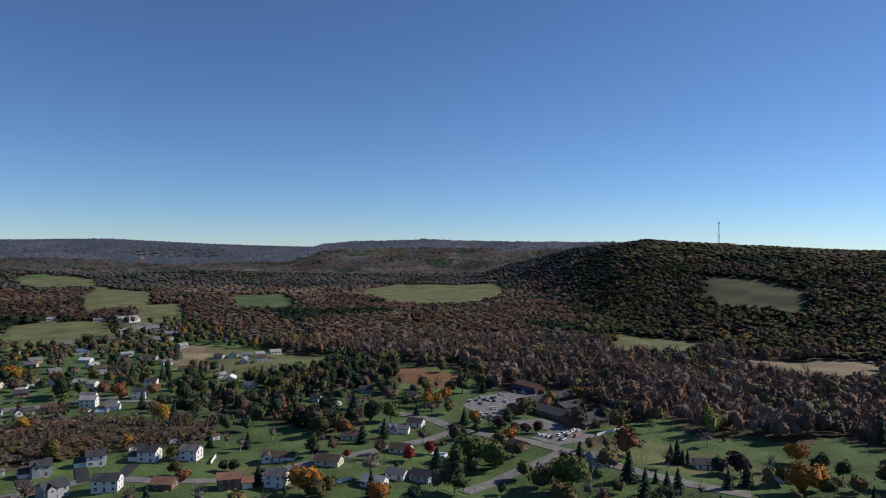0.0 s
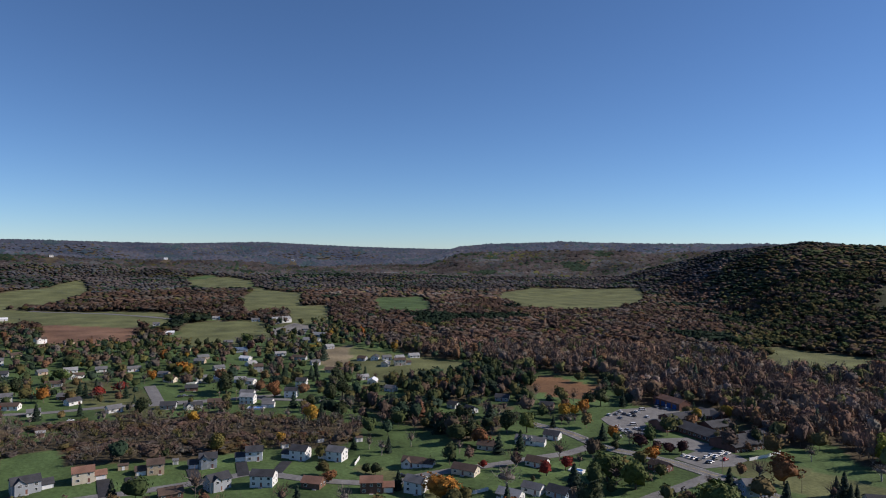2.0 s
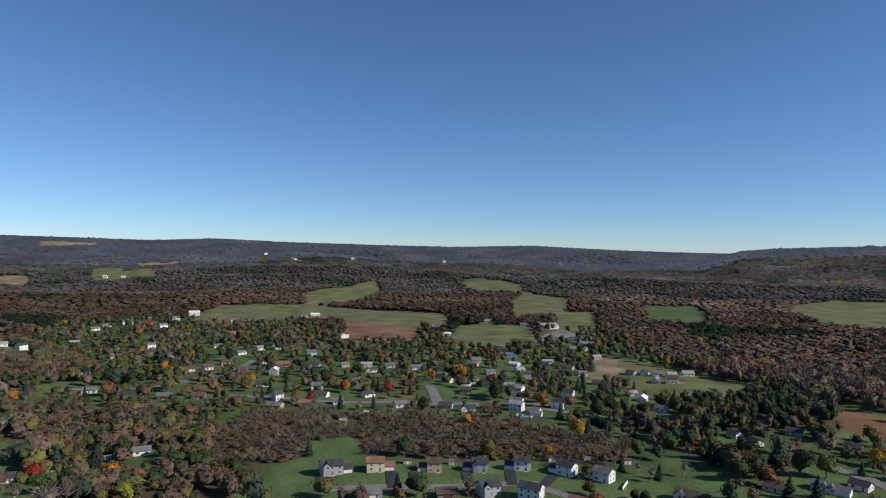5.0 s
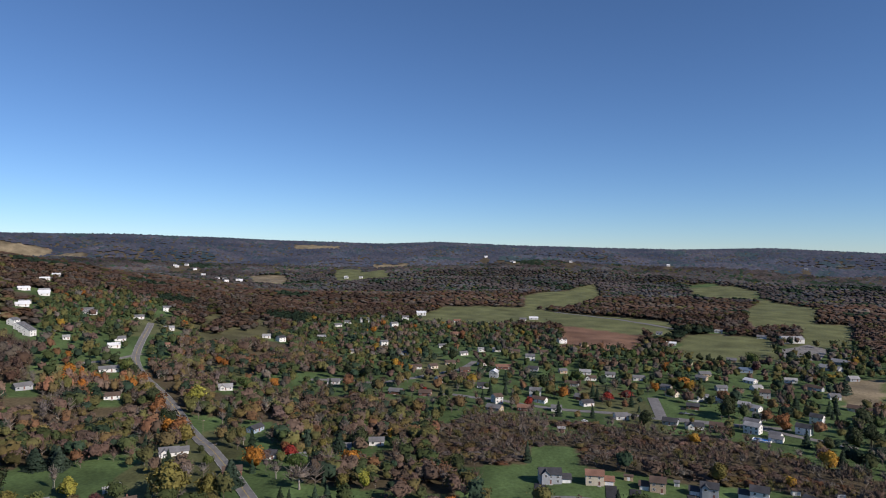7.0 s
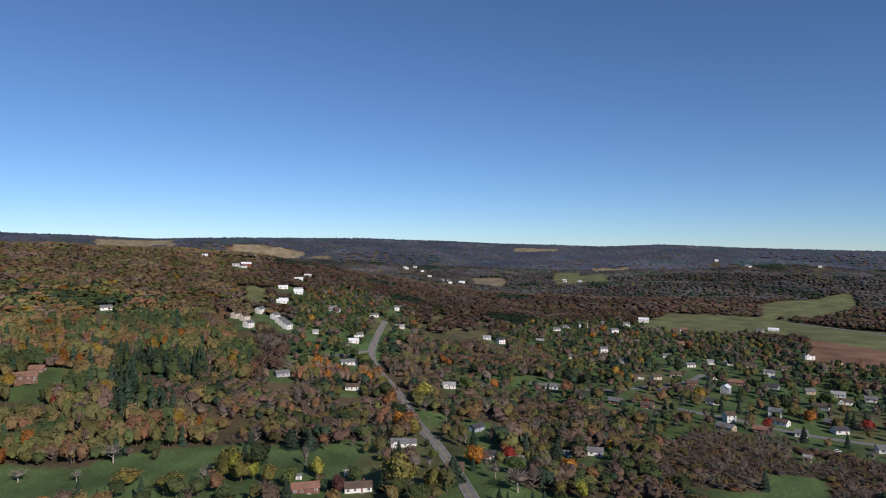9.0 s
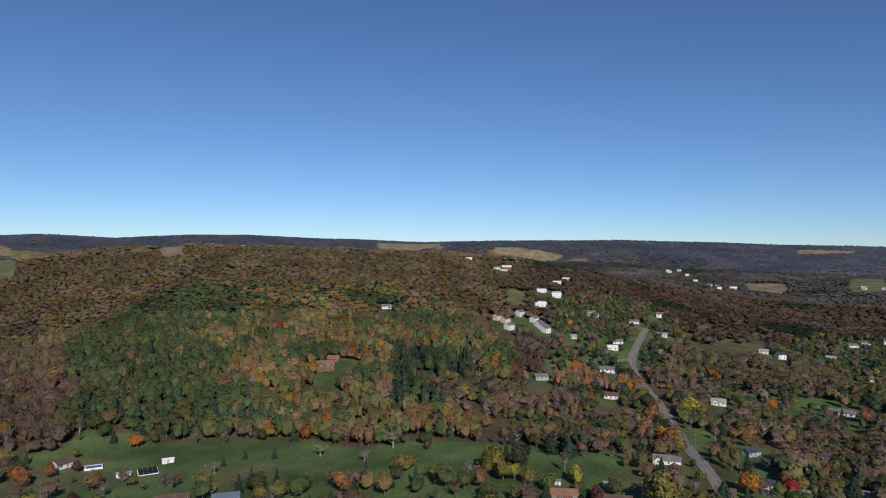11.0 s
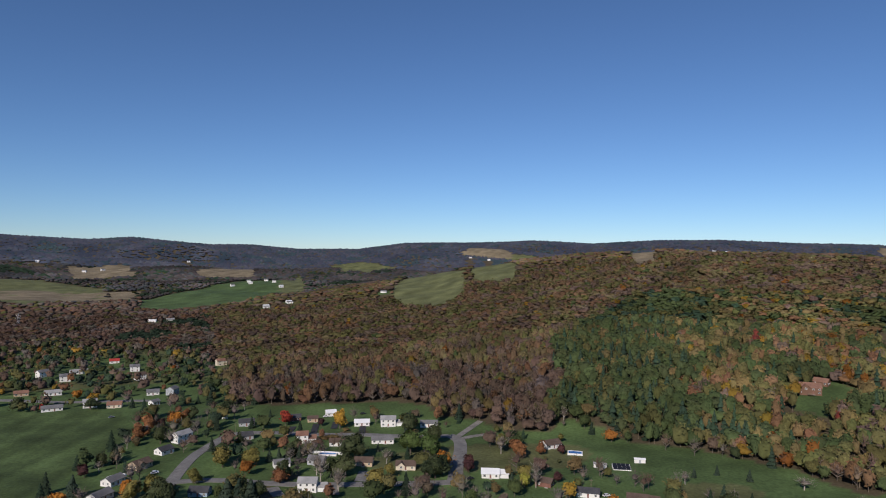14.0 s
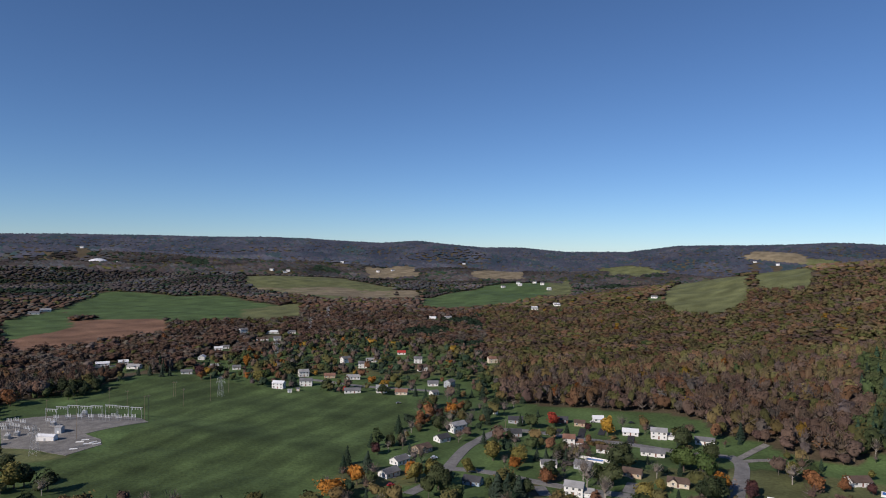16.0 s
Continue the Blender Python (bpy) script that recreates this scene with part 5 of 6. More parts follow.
house(-815, 56, 91, 14, 9, 1, "cream", "grey")
house(-846, 77, 85, 13, 9, 1, "brick", "brown")
house(-875, 98, 104, 12, 8, 2, "white", "grey")
house(-948, 18, 89, 14, 9, 1, "white", "pale")
house(-790, 112, 102, 13, 8, 1, "blue", "grey")
house(-1145, 94, 95, 18, 10, 2, "white", "grey")
house(-1088, 46, 108, 15, 9, 1, "white", "grey")
house(-1132, 65, 87, 14, 9, 1, "white", "grey")
house(-1188, 134, 84, 15, 9, 2, "white", "grey")
house(-1182, 171, 82, 14, 9, 2, "white", "grey")
house(-1080, 137, 113, 15, 9, 2, "white", "grey")
house(-1249, 211, 80, 22, 12, 2, "white", "white")
house(-962, 213, 78, 14, 9, 1, "tan", "rust")
house(-1141, 257, 87, 15, 9, 1, "white", "rust")
house(-1147, 381, 72, 14, 9, 1, "white", "grey")
house(-1166, 408, 71, 20, 10, 1, "white", "white")
house(-840, 366, 86, 13, 9, 1, "tan", "brown")
house(-848, 172, 89, 13, 8, 1, "white", "grey")
house(-449, 179, 68, 6, 4, 1, "tan", "pale")
house(-569, 331, 30, 11, 8, 1, "cream", "grey")
house(-538, 319, 29, 12, 9, 1, "cream", "brown", "c")
house(-456, 269, 49, 13, 9, 1, "grey", "charcoal")
house(-475, 238, 83, 12, 9, 1, "white", "grey")
house(-433, 322, 33, 13, 9, 2, "white", "grey")
house(-480, 359, 23, 12, 8, 1, "white", "pale")
house(-582, 430, 19, 14, 8, 1, "white", "white")
house(-600, 388, 37, 13, 8, 1, "tan", "grey")
house(-838, 495, 59, 15, 8, 1, "white", "white")
house(-933, 530, 60, 11, 8, 1, "white", "grey")
house(-631, 304, 64, 12, 8, 1, "white", "grey")
house(-611, 325, 72, 14, 8, 1, "white", "grey")
house(-703, 494, 55, 13, 9, 1, "tan", "grey")
house(-665, 613, 17, 30, 12, 1, "grey", "pale")
house(-630, 565, 18, 28, 12, 1, "grey", "pale")
house(-883, 671, 53, 16, 9, 1, "white", "grey")
house(-481, -36, 144, 13, 8, 1, "blue", "charcoal")
house(-422, -23, 83, 11, 8, 1, "white", "charcoal")
house(-435, -84, 101, 14, 10, 1, "white", "grey", "gp")
house(-606, -71, 97, 14, 10, 1, "white", "pale", "p")
house(-642, -176, 110, 20, 9, 1, "white", "grey")
house(-560, -151, 105, 14, 9, 1, "white", "brown")
house(-738, -198, 115, 14, 9, 1, "white", "white")
house(-775, -202, 115, 14, 9, 1, "white", "grey")
house(-937, -221, 103, 16, 9, 1, "white", "grey")
house(-886, -173, 101, 15, 9, 1, "white", "pale")
house(-771, -155, 101, 13, 8, 1, "tan", "rust")
house(-571, -219, 131, 15, 9, 1, "grey", "grey")
house(-750, -247, 108, 8, 7, 1, "white", "pale")
house(-893, -344, 111, 18, 10, 1, "white", "white")
house(-998, -357, 110, 16, 10, 1, "white", "white")
house(-1006, -386, 121, 18, 10, 1, "white", "white")
house(-919, -275, 107, 20, 9, 1, "white", "grey")
house(-905, -55, 93, 13, 9, 1, "white", "pale")
house(-890, -36, 132, 13, 9, 2, "white", "charcoal")
house(-1027, -204, 111, 14, 9, 2, "white", "grey")
house(-238, -404, 185, 15, 10, 1, "white", "brown")
house(-210, -316, 146, 15, 8, 1, "white", "charcoal")
house(-196, -340, 130, 12, 8, 1, "brick", "brown")
house(-231, -299, 142, 14, 8, 1, "white", "brown", "g")
house(-250, -275, 138, 17, 8, 1, "white", "metal")
house(-172, -364, 155, 13, 9, 1, "white", "white", "g")
house(-128, -395, 157, 15, 9, 1, "cream", "brown", "p")
house(-105, -411, 156, 14, 9, 1, "tan", "brown")
house(-130, -455, 164, 19, 8, 1, "white", "grey")
house(-99, -460, 168, 15, 8, 1, "white", "brown")
house(-76, -474, 171, 10, 9, 2, "white", "rust", "g")
house(-146, -495, 164, 14, 9, 2, "white", "pale", "g")
house(-175, -482, 160, 16, 8, 1, "white", "grey")
house(-127, -503, 166, 14, 8, 1, "white", "white")
house(-110, -539, 178, 10, 8, 1, "white", "white")
house(-93, -527, 170, 10, 7, 1, "tan", "brown")
house(-79, -537, 172, 15, 8, 1, "brick", "charcoal")
house(-705, -483, 134, 16, 10, 1, "white", "grey")
house(-749, -345, 165, 12, 10, 2, "cream", "brown")
house(-744, -332, 164, 12, 10, 2, "cream", "brown")
house(-719, -316, 164, 12, 10, 2, "white", "grey")
house(-792, -333, 163, 12, 10, 2, "white", "grey")
house(-781, -309, 162, 11, 10, 2, "white", "grey")
house(-767, -297, 161, 11, 10, 2, "white", "grey")
house(-758, -289, 161, 11, 10, 2, "white", "grey")
house(-748, -281, 161, 11, 10, 2, "white", "grey")
house(-1011, -362, 110, 18, 9, 1, "white", "white")
house(-909, -348, 111, 14, 8, 1, "white", "white")
house(-1149, -411, 110, 18, 9, 1, "white", "white")
house(-1183, -526, 114, 22, 12, 2, "red", "white")
house(-935, -283, 107, 18, 9, 1, "white", "grey")
house(-430, 22, 87, 14, 8, 1, "white", "grey", "p")
house(-439, 45, 84, 12, 8, 1, "white", "grey")
house(-394, -42, 96, 13, 8, 1, "brick", "brown")
house(-410, -6, 111, 12, 8, 1, "white", "grey")
house(-353, -91, 109, 18, 9, 1, "white", "brown", "c")
house(-347, -119, 114, 18, 9, 1, "brick", "rust")
house(4, -504, 221, 15, 9, 2, "white", "pale")
house(15, -480, 222, 12, 9, 1, "white", "charcoal")
house(28, -454, 224, 14, 10, 1, "tan", "brown", "p")
house(41, -428, 230, 13, 9, 1, "white", "grey")
house(45, -402, 231, 14, 9, 1, "white", "grey")
house(-43, -535, 175, 14, 9, 1, "grey", "charcoal")
house(-39, -497, 186, 12, 9, 1, "grey", "charcoal")
house(-77, -422, 150, 13, 9, 1, "grey", "grey")
house(-55, -425, 183, 12, 8, 1, "white", "grey")
house(-64, -380, 160, 13, 9, 2, "white", "pale", "g")
house(-6, -392, 159, 13, 9, 1, "blue", "charcoal")
house(30, -673, 183, 13, 9, 1, "white", "grey")
house(45, -743, 203, 12, 9, 2, "white", "brown")
house(13, -667, 241, 12, 9, 2, "grey", "grey")
house(27, -627, 222, 9, 7, 1, "white", "grey")
house(58, -628, 175, 14, 9, 1, "cream", "rust")
house(78, -636, 187, 13, 8, 2, "white", "pale")
house(-37, -809, 197, 14, 9, 2, "cream", "rust")
house(80, -867, 185, 13, 9, 1, "white", "red")
house(54, -804, 184, 12, 9, 2, "white", "grey")
house(158, -663, 188, 15, 9, 2, "white", "grey")
house(106, -634, 189, 19, 8, 1, "white", "grey")
house(142, -703, 191, 14, 8, 1, "tan", "rust")
house(116, -700, 189, 17, 8, 1, "white", "pale")
house(116, -765, 189, 12, 9, 2, "white", "grey")
house(141, -795, 220, 13, 9, 2, "white", "grey")
house(301, -712, 203, 14, 8, 1, "white", "grey")
house(285, -754, 201, 13, 8, 1, "white", "pale")
house(258, -747, 199, 11, 8, 1, "white", "grey")
house(329, -882, 200, 13, 8, 1, "white", "white")
house(325, -897, 200, 12, 8, 1, "white", "grey")
house(368, -731, 177, 18, 9, 1, "white", "pale")
house(413, -746, 209, 17, 8, 1, "white", "white")
house(399, -766, 208, 13, 8, 1, "white", "white")
house(352, -1054, 218, 15, 10, 2, "white", "grey")
house(304, -1053, 196, 26, 9, 1, "white", "white")
house(276, -1060, 195, 16, 9, 1, "white", "grey")
house(277, -981, 196, 13, 9, 1, "white", "grey")
house(-2712, -469, 75, 17, 10, 2, "white", "pale")
house(-2610, -422, 111, 17, 10, 2, "white", "grey")
house(-2461, -369, 98, 17, 10, 2, "white", "white")
house(-2051, -268, 83, 15, 9, 2, "white", "pale")
house(-1946, -231, 120, 15, 9, 2, "white", "grey")
house(-2098, -207, 106, 15, 9, 2, "white", "white")
house(-2697, -508, 98, 17, 10, 2, "white", "pale")
house(-2860, 893, 57, 17, 10, 2, "white", "grey")
house(-3020, 816, 96, 17, 10, 2, "white", "white")
house(-2752, 1132, 76, 17, 10, 2, "white", "pale")
house(-1249, -428, 91, 16, 8, 1, "white", "white")
house(-2113, -2219, 135, 17, 10, 2, "white", "white")
house(-1272, -655, 127, 16, 8, 1, "white", "white")
house(-1169, -540, 112, 16, 8, 1, "white", "pale")
house(-1160, -522, 98, 16, 8, 1, "white", "grey")
house(-1025, -367, 118, 16, 8, 1, "white", "pale")
house(-920, -351, 106, 16, 8, 1, "white", "grey")
house(-2651, -493, 83, 17, 10, 2, "white", "white")
house(-2436, -367, 118, 15, 9, 2, "white", "pale")
house(-2073, -250, 103, 15, 9, 2, "white", "grey")
house(-2066, -203, 89, 15, 9, 2, "white", "white")
house(-2361, 128, 67, 15, 9, 2, "white", "pale")
house(-1340, -3060, 168, 17, 10, 2, "white", "grey")
house(-2018, -2311, 125, 17, 10, 2, "white", "pale")
house(-2090, -2235, 160, 17, 10, 2, "white", "grey")
house(-2523, -2562, 145, 17, 10, 2, "white", "white")
house(-401, -1388, 148, 16, 8, 1, "white", "grey")
house(-212, -1491, 193, 16, 8, 1, "white", "white")
house(719, -2474, 171, 17, 10, 2, "white", "pale")
house(669, -2475, 207, 17, 10, 2, "white", "grey")
house(541, -2963, 189, 17, 10, 2, "white", "white")
house(354, -2769, 173, 17, 10, 2, "white", "pale")
house(300, -2848, 209, 17, 10, 2, "white", "grey")
house(-10, -3364, 190, 17, 10, 2, "white", "white")
house(-187, -2200, 172, 15, 9, 2, "white", "pale")
house(-252, -2294, 158, 15, 9, 2, "white", "grey")
house(-267, -2035, 194, 15, 9, 2, "white", "white")
house(-155, -1414, 182, 16, 8, 1, "white", "pale")
house(-212, -1473, 167, 16, 8, 1, "white", "grey")
house(58, -1313, 165, 16, 8, 1, "white", "white")
house(28, -1328, 200, 16, 8, 1, "white", "pale")
house(-1396, -2959, 148, 17, 10, 2, "white", "white")
house(-2117, -217, 108, 15, 9, 2, "white", "grey")
house(-2377, 127, 86, 15, 9, 2, "white", "white")
house(-2361, 179, 72, 15, 9, 2, "white", "pale")
house(-2841, 899, 95, 17, 10, 2, "white", "grey")
house(-2619, 1528, 70, 17, 10, 2, "white", "white")
house(-2397, 2028, 47, 17, 10, 2, "white", "pale")
house(1546, -2640, 185, 17, 10, 2, "white", "pale")
house(663, -2498, 181, 17, 10, 2, "white", "pale")
house(-132, -2124, 199, 15, 9, 2, "white", "grey")
house(-187, -2136, 185, 15, 9, 2, "white", "white")
house(-265, -2188, 170, 15, 9, 2, "white", "pale")
house(-156, -1433, 195, 16, 8, 1, "white", "white")
house(848, -1319, 221, 24, 12, 1, "white", "pale")
house(842, -1274, 208, 24, 12, 1, "white", "grey")
house(-703, 132, 109, 11, 9, 1, "cream", "brown")
house(-512, 147, 49, 15, 9, 1, "tan", "grey")
house(-651, 186, 154, 14, 9, 2, "grey", "white", "p")
house(-810, 215, 85, 12, 9, 1, "white", "pale", "p")
house(-674, 236, 63, 13, 9, 1, "grey", "charcoal")
house(-537, 194, 45, 15, 8, 1, "white", "brown")
house(-621, 277, 76, 15, 8, 1, "white", "brown", "p")
house(-592, 246, 59, 15, 8, 1, "grey", "brown")
house(-870, 346, 98, 15, 9, 2, "white", "brown", "p")
house(-521, 230, 96, 12, 9, 1, "white", "charcoal")
house(-686, 426, 50, 11, 9, 1, "tan", "brown")
house(-514, 342, 86, 11, 9, 1, "cream", "white", "g")
house(-525, 402, 63, 11, 9, 2, "grey", "brown")
house(-538, 462, 24, 11, 8, 1, "grey", "brown", "g")
house(-467, 444, 38, 15, 9, 1, "cream", "brown", "g")
house(-489, 509, 19, 11, 9, 1, "grey", "brown")
house(-480, 519, 123, 12, 9, 1, "white", "charcoal", "g")
house(-446, 498, 122, 14, 9, 1, "cream", "pale", "p")
house(-435, 507, 51, 14, 8, 2, "cream", "brown", "g")
house(-401, 431, 123, 13, 9, 1, "white", "white")
house(-440, 279, 68, 15, 8, 1, "white", "charcoal", "p")
house(299, -971, 189, 14, 8, 1, "white", "brown", "g")
house(322, -808, 282, 15, 9, 1, "white", "white")
house(181, -646, 171, 14, 8, 2, "white", "white")
house(172, -710, 204, 13, 9, 2, "white", "pale")
house(111, -801, 198, 14, 8, 1, "white", "pale", "g")
shed(-247, -355, 145, 5, 2.5, 2.3, "white", "pale")
shed(-275, -354, 147, 7, 2.6, 2.4, "white", "white", "white box trailer parked on the lawn", "trailer")
shed(-380, -100, 110, 5, 4, 2.6, "grey", "pale")
shed(-377, -104, 110, 3.4, 3, 2.4, "white", "pale")
shed(-244, -357, 146, 4, 3, 2.4, "white", "pale")
shed(166, -630, 195, 4, 3, 2.5, "white", "pale")
shed(-28, -559, 177, 4, 3, 2.4, "white", "grey")
shed(160, -638, 194, 3.5, 3, 2.4, "tan", "grey")
shed(-345, 178, 63, 5, 3, 2.5, "tan", "brown")
shed(-335, 202, 59, 3, 3, 2.4, "white", "grey")
shed(-310, 257, 70, 4, 3, 2.5, "white", "brown")
shed(-301, 277, 67, 4, 3, 2.5, "white", "brown")
shed(-284, 293, 64, 4, 3, 2.5, "white", "brown")
shed(295, -460, 178, 13, 5, 3.4, "white", "white", "white prefabricated control house in the substation", "control_house")
shed(297, -478, 177, 5, 4, 4.5, "grey", "pale")
shed(-401, 317, 42, 9, 7, 2.6, "white", "grey")
shed(-365, -129, 109, 3.5, 3, 2.3, "white", "grey")
shed(-829, 678, 76, 30, 16, 6, "white", "pale", "long white barn with a pale metal roof", "barn")

# ---- vehicles ----
car(-189, 451, 143, "white")
car(-187, 467, 142, "white")
car(-186, 457, 142, "silver")
car(-182, 462, 141, "dark")
car(-178, 462, 141, "white")
car(-180, 450, 142, "silver")
car(-179, 470, 141, "dark")
car(-178, 476, 141, "white")
car(-175, 463, 141, "dark")
car(-173, 427, 142, "white")
car(-168, 421, 142, "white")
car(-165, 424, 141, "silver")
car(-163, 416, 141, "white")
car(-161, 419, 141, "dark")
car(-162, 432, 141, "white")
car(-160, 432, 140, "dark")
car(-151, 429, 139, "white")
car(-167, 467, 140, "white")
car(-156, 431, 140, "silver")
car(-162, 404, 142, "white")
car(-164, 500, 138, "white")
car(-172, 501, 139, "silver")
car(-167, 499, 139, "dark")
car(-174, 509, 139, "blue")
car(-117, 388, 77, "white")
car(-114, 387, 76, "white")
car(-111, 386, 76, "silver")
car(-108, 385, 76, "dark")
car(-106, 393, 75, "white")
car(-105, 399, 75, "silver")
car(-102, 399, 74, "white")
car(-101, 393, 74, "dark")
car(-101, 410, 74, "white")
car(-98, 409, 74, "white")
car(-96, 395, 74, "red")
car(-102, 383, 75, "dark")
car(-101, 384, 75, "silver")
car(-101, 405, 74, "white")
car(-167, 441, 51, "white", "van")
car(-177, 485, 50, "white", "van")
car(-211, 265, 49, "white")
car(-224, 263, 50, "dark")
car(42, -384, 206, "red")
car(19, -438, 202, "white")
car(57, -588, 206, "silver")
car(-105, -535, 189, "white")
car(-135, -531, 186, "dark")
car(19, -439, 202, "white")
car(-117, -367, 182, "dark")
car(-476, 300, 68, "dark")
car(-480, 297, 68, "silver")
car(-480, 293, 69, "dark")
car(-470, 206, 76, "white")
car(-435, -23, 103, "dark")
car(-492, 302, 68, "dark")
car(-219, -311, 175, "white")
car(-158, -363, 187, "dark")

# ---- single trees: kind, place, height, width ----
for x, y, h, w in ((-184, 248, 13, 15), (-324, 432, 11, 0), (-205, 442, 11, 0), (22, 403, 12, 10), (22, 353, 15, 14), (-195, 253, 9, 0), (-128, 366, 10, 0), (-165, 400, 8, 0), (-566, 348, 12, 0), (-405, -32, 12, 9), (-391, 25, 12, 9), (-619, -199, 10, 8), (-557, 313, 9, 0), (-566, 345, 12, 0), (-556, 346, 10, 0), (-996, 95, 10, 0), (-147, -383, 11, 7), (-215, -297, 6, 0), (-403, -30, 12, 0), (8, -547, 11, 9), (93, -676, 8, 9), (251, -763, 13, 10),):
    tree("orange", x, y, h, w)
for x, y, h, w in ((220, -881, 10, 0), (73, -364, 12, 12), (62, -384, 13, 10),):
    tree("orange", x, y, h, w)
for x, y, h, w in ((-160, 324, 8, 0), (-163, 308, 8, 0), (-194, 295, 5, 0), (-524, 180, 8, 0), (-587, 103, 6, 0), (-528, 252, 9, 10), (-534, 273, 9, 10), (-72, -528, 11, 8), (-413, -10, 10, 0), (-71, -521, 10, 8), (114, -639, 6, 4),):
    tree("red", x, y, h, w)
for x, y, h, w in ((-340, 305, 9, 0), (-210, 424, 11, 0), (-207, 433, 8, 0), (30, 363, 11, 0), (-317, 261, 7, 0), (-551, 345, 10, 0), (-445, 55, 8, 5), (-340, 304, 12, 9), (-702, 91, 11, 0), (-403, 256, 8, 0), (-550, -17, 7, 0), (-109, -501, 11, 8), (-109, -500, 13, 10), (77, -654, 8, 10), (410, -665, 9, 0),):
    tree("yellow", x, y, h, w)
for x, y, h, w in ((-24, 438, 16, 13), (-358, 30, 9, 8), (-554, -88, 14, 15), (-375, -122, 10, 0), (-182, -339, 8, 8), (-358, -165, 12, 11), (-355, -152, 10, 0), (-369, -119, 9, 8),):
    tree("lime", x, y, h, w)
for x, y, h, w in ((-23, 410, 9, 11), (9, 382, 9, 0), (-168, 276, 12, 16), (-254, 307, 9, 0), (-57, 424, 9, 0), (-151, 392, 9, 0), (-257, 284, 9, 0), (-269, 286, 8, 0), (-327, 313, 8, 0), (-475, 350, 8, 0), (-359, 300, 8, 0), (-386, -132, 11, 5), (-362, -4, 13, 17), (-380, -17, 10, 0), (-759, 18, 10, 0), (-1250, 161, 12, 0), (-644, 512, 11, 0), (-505, -61, 9, 0), (-449, -41, 6, 0), (-198, -402, 12, 0), (-275, -312, 8, 8), (-189, -338, 10, 0),):
    tree("bare", x, y, h, w)
for x, y, h, w in ((-282, -281, 7, 0), (-336, -282, 7, 12), (-374, -250, 12, 13), (-341, -250, 6, 8), (-273, -444, 12, 7), (-387, -133, 12, 5), (-73, -390, 13, 0), (-45, -581, 7, 0), (-4, -511, 8, 0), (-80, -372, 10, 0), (-119, -408, 9, 0), (234, -360, 9, 0),):
    tree("bare", x, y, h, w)
for x, y, h, w in ((-62, 371, 15, 13), (-222, 332, 12, 0), (-246, 232, 6, 8), (-436, 350, 10, 0), (-388, 8, 9, 0), (-895, 209, 14, 0), (-422, 339, 12, 0), (-206, -391, 12, 11), (-290, -228, 12, 0), (-421, -12, 9, 0), (33, -524, 10, 0), (27, -536, 12, 0), (273, -683, 12, 10), (429, -943, 12, 0), (385, -551, 14, 14),):
    tree("rust", x, y, h, w)
for x, y, h, w in ((-54, 330, 14, 8), (-39, 369, 10, 0), (-36, 372, 12, 0), (-33, 370, 8, 0), (-31, 375, 7, 0), (-2, 351, 12, 0), (-47, 334, 6, 0), (-42, 334, 6, 0), (-36, 326, 9, 0), (-31, 326, 11, 0), (-143, 299, 13, 10), (-242, 376, 15, 11), (-258, 291, 9, 0), (-215, 250, 9, 6), (-206, 398, 8, 0), (-10, 343, 10, 0), (-377, -41, 13, 13), (-427, 20, 12, 12), (-466, 25, 12, 13), (-420, -154, 12, 12), (-422, -142, 12, 12), (-460, -11, 11, 0),):
    tree("spruce", x, y, h, w)
for x, y, h, w in ((-563, 113, 10, 5), (-564, 172, 10, 0), (-431, 0, 13, 0), (-520, 482, 13, 12), (-461, 419, 13, 0), (-588, -43, 11, 0), (-158, -479, 12, 8), (-288, -319, 6, 0), (-305, -318, 6, 0), (-316, -303, 7, 0), (-386, -163, 12, 11), (-397, -176, 9, 0), (-421, -156, 11, 9), (-429, -147, 11, 10), (-178, -347, 7, 0), (-437, -8, 8, 0), (-419, -155, 10, 0), (-417, -140, 11, 10), (-373, -41, 13, 12), (-15, -472, 9, 5), (-19, -368, 13, 10), (-25, -367, 13, 9),):
    tree("spruce", x, y, h, w)
for x, y, h, w in ((-31, -367, 12, 10), (-49, -438, 8, 0), (-63, -553, 6, 0), (-63, -442, 8, 8), (-68, -437, 8, 0), (-55, -437, 8, 0), (-121, -435, 6, 0), (169, -657, 10, 8), (44, -618, 9, 0), (59, -408, 12, 9), (344, -691, 9, 0), (332, -692, 10, 0), (317, -687, 10, 0), (311, -693, 9, 0),):
    tree("spruce", x, y, h, w)
for x, y, h, w in ((-5, 370, 12, 0), (-132, 385, 7, 0), (-126, 390, 7, 0), (-120, 394, 7, 0), (-143, 391, 9, 0), (-183, 311, 7, 0), (-634, 474, 10, 0), (-162, -374, 8, 0), (-105, -427, 9, 0), (-224, -394, 5, 0), (-236, -386, 6, 0), (-205, -340, 6, 0), (-344, -100, 10, 8), (-55, -529, 5, 0), (-97, -511, 6, 0), (274, -684, 13, 11),):
    tree("plum", x, y, h, w)
